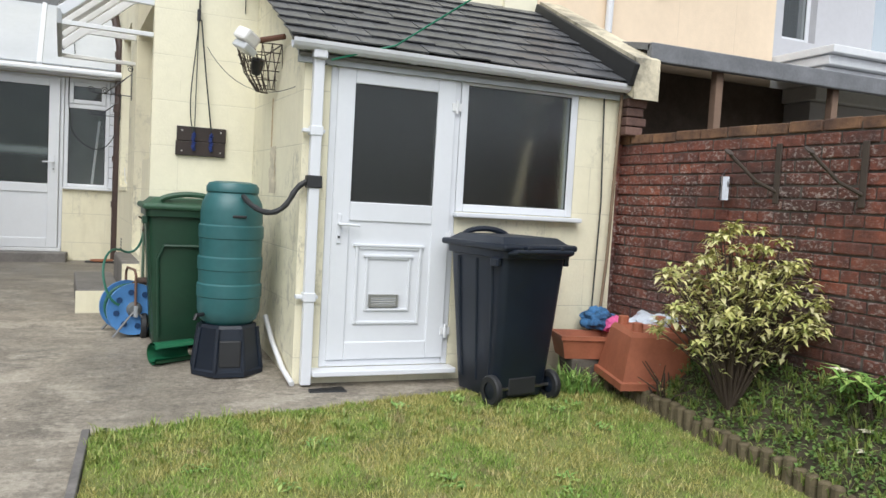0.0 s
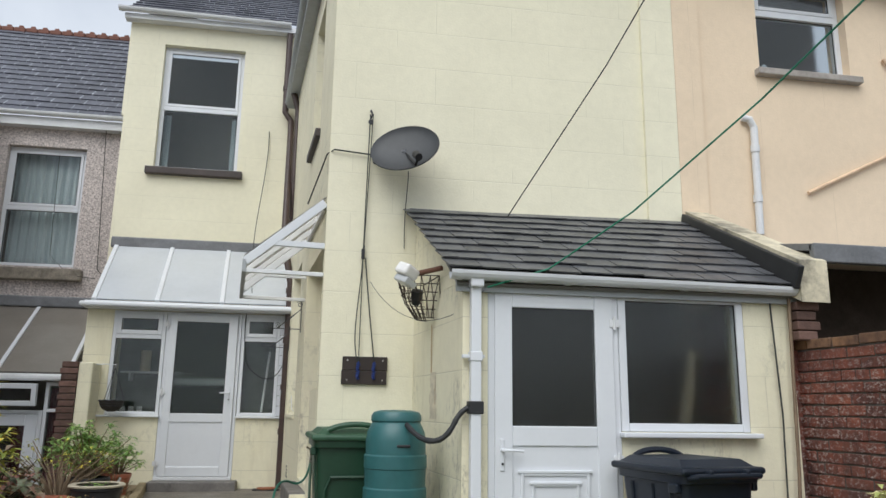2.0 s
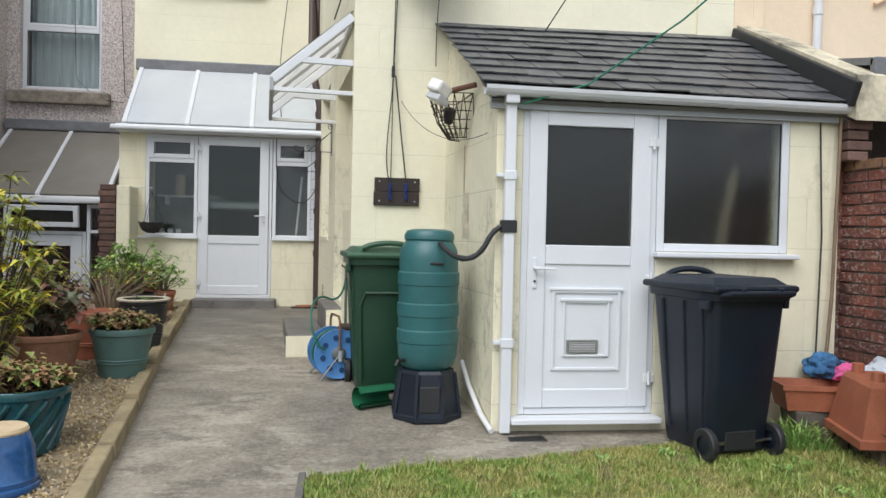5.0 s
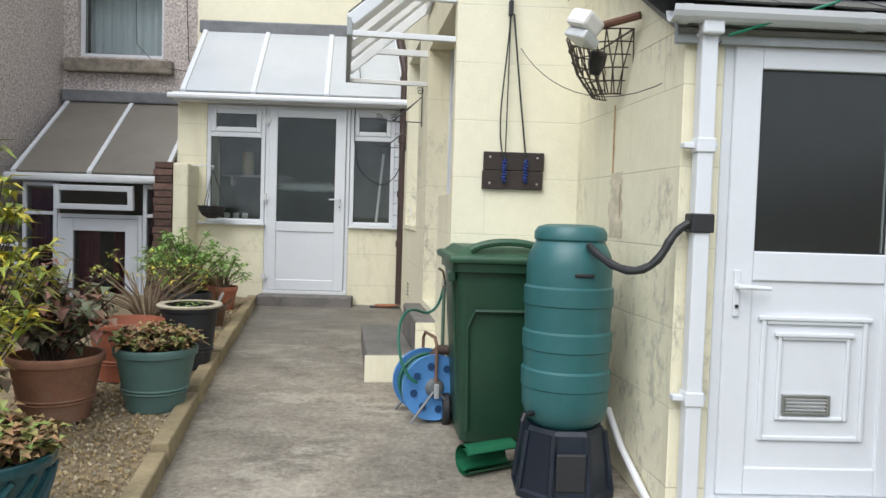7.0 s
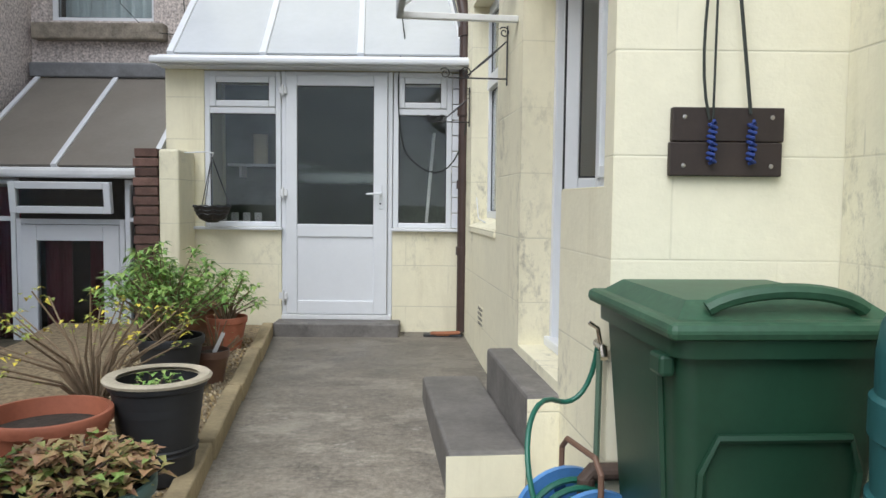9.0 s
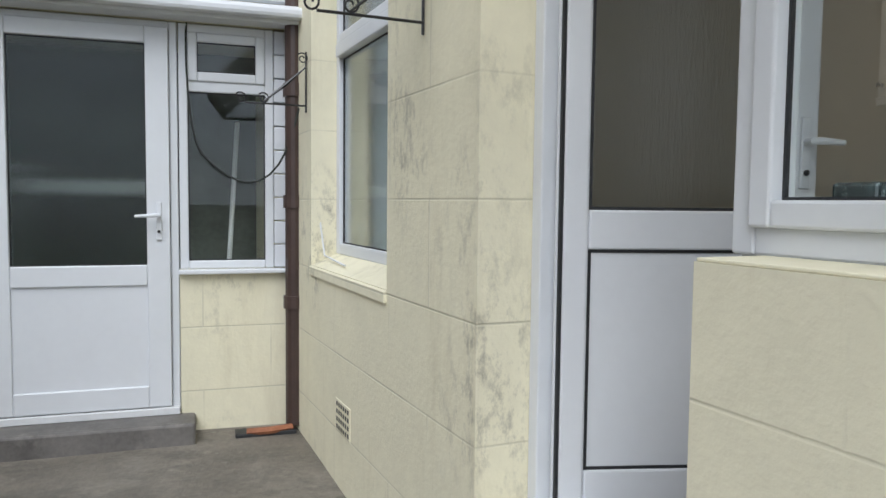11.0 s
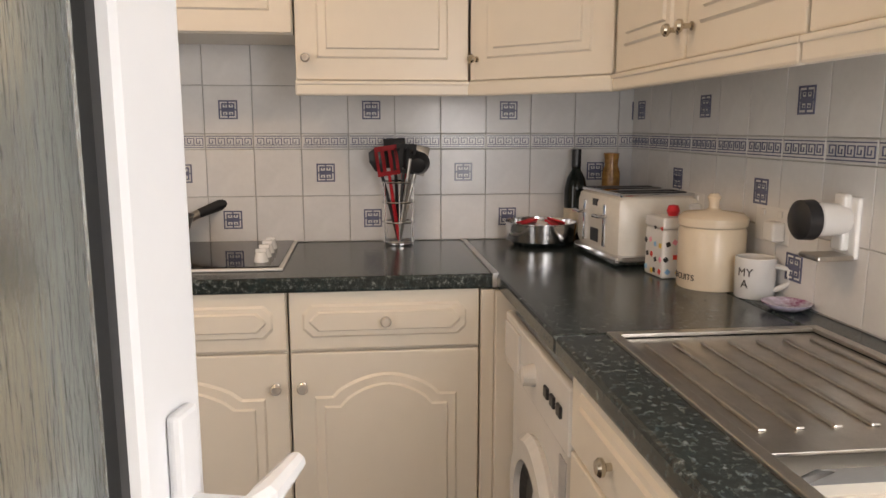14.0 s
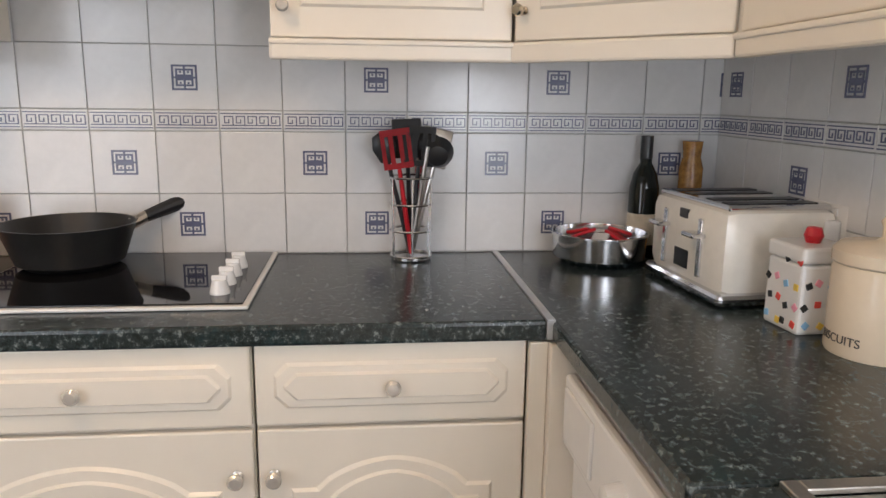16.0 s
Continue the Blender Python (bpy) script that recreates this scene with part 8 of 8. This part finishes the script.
for s, k in ((0, -1), (1, 1)):
    vs[:, s, 0], vs[:, s, 1], vs[:, s, 2] = gx + k * wd * np.cos(an), gy + k * wd * np.sin(an), base_z - 0.003
ln_ = rng.uniform(0.2, 1.0, N)
a2 = rng.uniform(0, 6.283, N)
vs[:, 2, 0], vs[:, 2, 1], vs[:, 2, 2] = gx + hh * ln_ * np.cos(a2), gy + hh * ln_ * np.sin(a2), base_z + hh
me = bpy.data.meshes.new("grass")
me.from_pydata(vs.reshape(-1, 3).tolist(), [], np.arange(N * 3).reshape(-1, 3).tolist())
me.materials.append(M_LAWNBLADE)
tagged(new("grass", me), "short patchy moss and grass of the lawn", "grass", kind="stuff")


def tufts(name, n, area, zf, hmin, hmax, material, label, seed, width=0.004):
    rn = random.Random(seed)
    bm = bmesh.new()
    for _ in range(n):
        x, y = rn.uniform(area[0], area[1]), rn.uniform(area[2], area[3])
        z = zf(x, y)
        for k in range(rn.randint(6, 12)):
            a, h_ = rn.uniform(0, 6.283), rn.uniform(hmin, hmax)
            d = Vector((math.cos(a), math.sin(a), 0))
            s = Vector((-d.y, d.x, 0)) * width
            p = Vector((x, y, z)) + d * rn.uniform(0, 0.02)
            m1, t1 = p + d * h_ * 0.25 + Vector((0, 0, h_ * 0.65)), p + d * h_ * rn.uniform(0.4, 0.9) + Vector((0, 0, h_ * rn.uniform(0.55, 1.0)))
            v = [bm.verts.new(q) for q in (p - s, p + s, m1 + s * 0.7, m1 - s * 0.7, t1)]
            bm.faces.new(v[:4])
            bm.faces.new((v[3], v[2], v[4]))
    return tagged(part(name, bm, material), label, "grass", kind="stuff")


bed_z = lambda x, y: GZ(y) + 0.06 + 0.40 * min(1, max(0, (x - 3.26) / 0.45)) * min(1, max(0.4, (-1.5 - y) / 0.5))
tufts("grass_tuft", 150, (-0.05, 3.1, -2.6, -2.05), lambda x, y: lawn_z(x, min(y, lawn_front(x))) if y < lawn_front(x) else -0.6, 0.03, 0.075, M_BLADE, "longer grass at the lawn edge", 31)
tufts("grass_tuft", 420, (3.2, 3.80, -4.6, -1.9), bed_z, 0.04, 0.11, M_BLADE, "long grass and weeds in the flower bed", 32)
tufts("grass_tuft", 26, (2.84, 3.05, -1.95, -1.72), lambda x, y: GZ(y), 0.12, 0.24, LM_GREEN, "tall tuft of bright grass by the bin", 33, 0.007)
bm = bmesh.new()
rn = random.Random(12)
for _ in range(4200):
    x, y = rn.uniform(3.24, 3.8), rn.uniform(-4.8, -1.9)
    b = rn.uniform(0, 6.283)
    leaf_mesh(bm, Vector((x, y, bed_z(x, y) + rn.uniform(0.01, 0.08))), Vector((math.cos(b), math.sin(b), rn.uniform(-0.1, 0.6))).normalized(), Vector((0, 0, 1)), rn.uniform(0.02, 0.05), rn.uniform(0.012, 0.03))
tagged(part("ground_cover", bm, LM_IVY), "low green weeds covering the flower bed", "weeds", kind="stuff")
rn = random.Random(61)
for k in range(16):
    x = rn.uniform(0.05, 3.0)
    y = lawn_front(x) - rn.uniform(0.12, 2.0)
    bm = bmesh.new()
    for q in range(rn.randint(14, 26)):
        a = rn.uniform(0, 6.283)
        leaf_mesh(bm, Vector((x + rn.uniform(-0.05, 0.05), y + rn.uniform(-0.05, 0.05), lawn_z(x, y) + 0.008)), Vector((math.cos(a), math.sin(a), rn.uniform(0.2, 0.9))).normalized(), Vector((0, 0, 1)), rn.uniform(0.035, 0.075), rn.uniform(0.008, 0.02))
    tagged(part("lawn_weed", bm, LM_GREEN), "clump of bright broad weed leaves in the lawn", "weed", "weeds in the lawn")
S("lawn_edging", B(-0.105, -0.065, -9.3, -2.16, -0.06, 0.045, 0.006, pose(0, 0, -0.345, 0, 0, 0) @ pose(0, -2.16, 0, 3.3) @ pose(0, 2.16, 0)), M_STEP, "thin dark concrete edging of the lawn")
plant("flower_plant", (3.62, -3.55, bed_z(3.62, -3.5)), 0.3, 0.16, 9, LM_GREEN, "leafy plant with pale cream blooms", 17, 9, 0.12, 0.04, True, 0.3, cat="plant")
for k, (x, y, z) in enumerate(((3.60, -3.38, 0.22), (3.55, -3.62, 0.02), (3.48, -3.66, 0.0))):
    bm = bmesh.new()
    for q in range(6):
        a = q * 1.047
        leaf_mesh(bm, Vector((x, y, bed_z(x, y) + z)), Vector((math.cos(a), math.sin(a), 0.35)).normalized(), Vector((0, 0, 1)), 0.06, 0.045, 0.1)
    tagged(part("flower", bm, mat("cream_petal", (0.80, 0.74, 0.60), 0.6, var=0.08)), "pale cream open flower in the bed", "flower", "cream flowers")

# ---- pots ----
M_TERRA = mat("terracotta_plastic", (0.36, 0.12, 0.065), 0.6, var=0.2, scale=6, bumps=0.1, dirt=(0.42, 0.22, 0.15), dirt_at=0.62)
M_TERRA_OLD = mat("weathered_terracotta", (0.33, 0.165, 0.10), 0.85, var=0.25, scale=6, bumps=0.3, dirt=(0.40, 0.30, 0.22), dirt_at=0.56)
M_TEALPOT = mat("teal_pot_plastic", (0.085, 0.155, 0.138), 0.5, var=0.12, scale=5)
M_BLUEPOT = mat("blue_glaze", (0.025, 0.085, 0.22), 0.15, var=0.5, scale=5)
M_COMPOST = mat("potting_soil", (0.04, 0.03, 0.022), 0.95, var=0.5, scale=20, bumps=1.0)


def pot(at, r, h, material, label, taper=0.68, rim=0.05, name="plant_pot", swirl=False, soil=0.82):
    e = thing(name, Matrix.Translation(at), label, "plant pot", "pots beside the path")
    b = r * taper
    prof_ = [(0, 0), (b, 0), (b * 1.01, 0.01), (r * 0.93, h - rim), (r * 0.99, h - rim + 0.006), (r, h - rim * 0.5), (r, h - 0.006), (r * 0.985, h), (r * 0.92, h), (r * 0.88, h * 0.7), (0, h * 0.68)]
    part("body", L(prof_, 40), material, e, smooth=True)
    if swirl:
        for k in range(16):
            a = k * 6.2832 / 16
            part("flute", T([((b + (r * 0.95 - b) * t) * math.cos(a + t * 0.9), (b + (r * 0.95 - b) * t) * math.sin(a + t * 0.9), 0.02 + (h - rim - 0.03) * t) for t in lin(0, 1, 6)], 0.014, 6), material, e)
    else:
        for z in (0.30, 0.36):
            rr = b + (r * 0.93 - b) * z
            part("ring", L([(rr * 1.0, h * z * 0.9), (rr * 1.04 + 0.004, h * z * 0.9 + 0.008), (rr * 1.02, h * z * 0.9 + 0.016)], 36), material, e) if h > 0.3 else None
    if soil:
        part("soil", L([(0, h * soil + 0.012), (r * 0.6, h * soil + 0.006), (r * 0.90, h * soil - 0.004)], 24), M_COMPOST, e, "dark potting soil")
    return e


GP = lambda x, y: (x, y, GZ(y) + 0.06)
pot(GP(-1.545, -0.22), 0.235, 0.36, M_TEALPOT, "teal plastic pot with dried hydrangea stems")
plant("potted_plant", (-1.545, -0.22, GZ(-0.2) + 0.34), 0.22, 0.235, 75, LM_BROWN, "dried brown and green foliage in the teal pot", 41, 9, 0.06, 0.04, True, 0.3, cat="plant")
pot(GP(-2.02, -0.42), 0.25, 0.36, M_TERRA_OLD, "weathered terracotta pot with dark-leaved shrub")
plant("potted_shrub", (-2.05, -0.45, GZ(-0.4) + 0.30), 0.78, 0.34, 60, LM_RED, "bronze-red leaved shrub in a terracotta pot", 42, 12, 0.095, 0.07, False, 0.2, cat="shrub", droop=0.9)
plant("potted_shrub", (-2.35, -0.95, GZ(-0.9) + 0.10), 0.70, 0.33, 55, LM_RED, "bronze-leaved shrub in the gravel bed", 52, 11, 0.095, 0.07, False, 0.2, cat="shrub", droop=0.9)
pot(GP(-1.93, 0.32), 0.24, 0.38, M_TERRA, "terracotta pot in the gravel bed")
pot(GP(-1.60, 0.58), 0.20, 0.42, M_GASKET, "tall black pot with a pale rim", rim=0.03)
tagged(part("pot_rim", L([(0.17, 0.0), (0.215, 0.0), (0.22, 0.012), (0.21, 0.022), (0.165, 0.016)], 36, pose(-1.60, 0.58, GZ(0.58) + 0.482)), mat("pale_stone_rim", (0.45, 0.40, 0.30), 0.8, var=0.25)), "pale oval rim resting on the black pot", "pot rim")
plant("potted_plant", (-1.60, 0.58, GZ(0.58) + 0.40), 0.12, 0.13, 14, LM_GREEN, "low green growth in the black pot", 43, 6, 0.05, 0.02, True, 0.3, cat="plant")
plant("potted_shrub", (-1.95, 0.75, GZ(0.7) + 0.3), 0.62, 0.48, 34, LM_YEL, "bare twiggy shrub with a few yellow leaves", 44, 7, 0.045, 0.022, True, 0.7, M_TWIG)
pot(GP(-1.98, 1.75), 0.19, 0.34, M_GASKET, "black plastic pot with a green shrub")
plant("potted_shrub", (-2.0, 1.75, GZ(1.7) + 0.32), 0.68, 0.36, 60, LM_GREEN, "bright green leafy shrub in a black pot", 45, 18, 0.085, 0.028, True, 0.35, M_TWIG)
pot(GP(-1.83, 2.0), 0.115, 0.20, mat("brown_pot", (0.14, 0.075, 0.05), 0.5, var=0.2), "small brown glazed pot with a white label", soil=0.9)
tagged(part("plant_label", B(-0.012, 0.012, -0.001, 0.001, -0.08, 0.14, 0.0, pose(-1.80, 1.97, GZ(2) + 0.24, 0, 25, 20)), M_WHITE), "white plastic plant label in the pot", "plant label")
pot(GP(-1.98, 2.85), 0.15, 0.24, M_TERRA, "terracotta pot near the porch")
plant("potted_plant", (-1.98, 2.85, GZ(2.85) + 0.24), 0.42, 0.26, 20, LM_GREEN, "green leafy plant in a terracotta pot", 46, 16, 0.08, 0.03, True, 0.4, M_TWIG, "plant")
pot(GP(-2.25, 3.1), 0.20, 0.30, M_TERRA_OLD, "shallow terracotta pot near the porch")
plant("potted_plant", (-2.3, 2.6, GZ(2.6) + 0.1), 0.75, 0.3, 34, LM_GREEN, "tall green leafy plant by the boundary wall", 47, 18, 0.09, 0.03, True, 0.4, M_TWIG, "plant")
plant("potted_plant", (-1.86, 2.25, GZ(2.2) + 0.06), 0.42, 0.18, 14, LM_BROWN, "bundle of dry pale stems in a pot", 48, 2, 0.04, 0.01, False, 0.6, M_TWIG, "plant")
pot(GP(-1.62, -1.78), 0.245, 0.36, mat("teal_glaze", (0.02, 0.075, 0.085), 0.18, var=0.35, scale=5), "teal glazed swirl-fluted pot", swirl=True)
plant("potted_plant", (-1.62, -1.78, GZ(-1.78) + 0.34), 0.22, 0.24, 70, LM_BROWN, "red-brown dried foliage in the fluted pot", 49, 10, 0.07, 0.045, True, 0.3, cat="plant")
e = thing("upturned_pot", Matrix.Translation(GP(-1.50, -2.32)), "blue glazed pot upside down with a bare clay base", "plant pot", "pots beside the path")
part("body", L([(0.175, 0), (0.18, 0.015), (0.175, 0.03), (0.165, 0.035), (0.168, 0.06), (0.16, 0.07), (0.15, 0.2), (0.125, 0.27), (0.12, 0.275)], 40), M_BLUEPOT, e, smooth=True)
part("base", L([(0.122, 0.275), (0.125, 0.285), (0.118, 0.30), (0, 0.302)], 36), mat("bare_clay", (0.58, 0.45, 0.28), 0.8, var=0.15), e, "bare cream clay base")
plant("shrub", (-2.06, -1.25, GZ(-1.25)), 1.75, 0.38, 60, LM_YEL, "evergreen shrub with yellow tipped leaves", 50, 15, 0.13, 0.035, True, 0.25)
plant("shrub", (-2.5, -2.75, GZ(-2.7)), 0.9, 0.5, 50, LM_GREEN, "dense green shrub beside the gravel", 51, 12, 0.10, 0.035, True, 0.2)
plant("shrub", (-1.95, -2.65, GZ(-2.6)), 0.35, 0.3, 22, LM_GREEN, "low green leaves at the gravel edge", 53, 9, 0.11, 0.04, True, 0.2, cat="plant")
rn = random.Random(77)
bm = bmesh.new()
for _ in range(6500):
    y = rn.uniform(-3.0, 3.2)
    x = edge_x(y) - rn.uniform(0.05, 0.9)
    s = rn.uniform(0.007, 0.016)
    mt = pose(x, y, GZ(y) + 0.06 + rn.uniform(0, 0.012), rn.uniform(0, 90), rn.uniform(0, 90), 0)
    q = [bm.verts.new(mt @ Vector(v)) for v in ((s, 0, 0), (-s, 0.2 * s, 0), (0, 0.8 * s, 0.1 * s), (0.1 * s, -0.7 * s, 0), (0.1 * s, 0, 0.6 * s), (0, 0, -0.6 * s))]
    for t_ in ((0, 2, 4), (2, 1, 4), (1, 3, 4), (3, 0, 4), (2, 0, 5), (1, 2, 5), (3, 1, 5), (0, 3, 5)):
        bm.faces.new([q[k] for k in t_])
m, nt, b = nodes_of("gravel_stone", 0.85)
g = nt.nodes.new("ShaderNodeNewGeometry")
nt.links.new(ramp(nt, g.outputs["Random Per Island"], [(0.0, (0.16, 0.12, 0.07)), (0.35, (0.46, 0.34, 0.16)), (0.65, (0.30, 0.26, 0.19)), (1.0, (0.68, 0.56, 0.36))]), b.inputs["Base Color"])
tagged(part("gravel", bm, m), "loose golden gravel between the pots", "gravel", kind="stuff")

# ---- trough, upturned tub and laundry by the bin ----
tr = thing("planter_trough", pose(3.10, -1.68, GZ(-1.7) + 0.22, 0, 0, -12), "empty terracotta plastic planter trough on a stone", "planter")
bm = bmesh.new()
R = []
for z, hx, hy in ((0.0, 0.17, 0.11), (0.13, 0.20, 0.135), (0.135, 0.215, 0.15), (0.165, 0.215, 0.15), (0.165, 0.195, 0.13), (0.02, 0.16, 0.10)):
    R.append([bm.verts.new(q) for q in ((-hx, -hy, z), (hx, -hy, z), (hx, hy, z), (-hx, hy, z))])
for p, q in zip(R, R[1:]):
    for k in range(4):
        bm.faces.new((p[k], p[(k + 1) % 4], q[(k + 1) % 4], q[k]))
bm.faces.new(R[0])
bm.faces.new(R[-1])
part("body", bm, M_TERRA, tr)
tagged(part("stone_block", B(2.96, 3.26, -1.78, -1.58, GZ(-1.7) - 0.02, GZ(-1.7) + 0.22, 0.015), M_MORTAR), "grey stone block under the trough", "stone")
tb = thing("upturned_tub", pose(3.34, -2.08, GZ(-2.1) + 0.15, 4, 0, -10) @ Matrix.Diagonal((1.25, 1.2, 1.55, 1)), "upturned square terracotta plastic tub with feet", "planter")
bm = bmesh.new()
R = []
for z, hx in ((0.0, 0.215), (0.03, 0.215), (0.035, 0.20), (0.22, 0.16), (0.24, 0.145)):
    R.append([bm.verts.new((sx * hx, sy * hx * 0.85, z)) for sx, sy in ((-1, -1), (1, -1), (1, 1), (-1, 1))])
for p, q in zip(R, R[1:]):
    for k in range(4):
        bm.faces.new((p[k], p[(k + 1) % 4], q[(k + 1) % 4], q[k]))
bm.faces.new(R[0])
bm.faces.new(R[-1])
part("body", bm, M_TERRA, tb)
for sx in (-1, 1):
    for sy in (-1, 1):
        part("foot", L([(0.03, 0.235), (0.028, 0.275), (0, 0.278)], 10, pose(sx * 0.11, sy * 0.09, 0)), M_TERRA, tb)


def cloth(name, at, r, material, label, seed):
    rn = random.Random(seed)
    bm = bmesh.new()
    bmesh.ops.create_icosphere(bm, subdivisions=4, radius=1)
    for v in bm.verts:
        n_ = noise.noise(v.co * 2.3 + Vector((seed, 0, 0))) * 0.35 + noise.noise(v.co * 6 + Vector((0, seed, 0))) * 0.16
        v.co = Vector((v.co.x * r[0], v.co.y * r[1], v.co.z * r[2])) * (1 + n_)
        v.co.z = max(v.co.z, -r[2] * 0.5)
    return tagged(part(name, bm, material, m=Matrix.Translation(at), smooth=True), label, "laundry")


cloth("beach_towel", (3.30, -1.55, 0.12), (0.13, 0.12, 0.10), mat("blue_patterned_cloth", (0.05, 0.16, 0.34), 0.9, var=0.8, scale=9, dirt=(0.01, 0.01, 0.02), dirt_at=0.5), "crumpled blue patterned cloth", 3)
cloth("beach_towel", (3.40, -1.68, 0.10), (0.12, 0.12, 0.07), mat("pink_cloth", (0.70, 0.12, 0.32), 0.9, var=0.4, scale=9, dirt=(0.7, 0.65, 0.65), dirt_at=0.55), "crumpled pink cloth in the bed", 5)
cloth("plastic_bag", (3.54, -1.92, 0.14), (0.20, 0.22, 0.10), mat("pale_plastic_bag", (0.62, 0.68, 0.76), 0.35, var=0.15, scale=9), "crumpled pale plastic bag", 7)
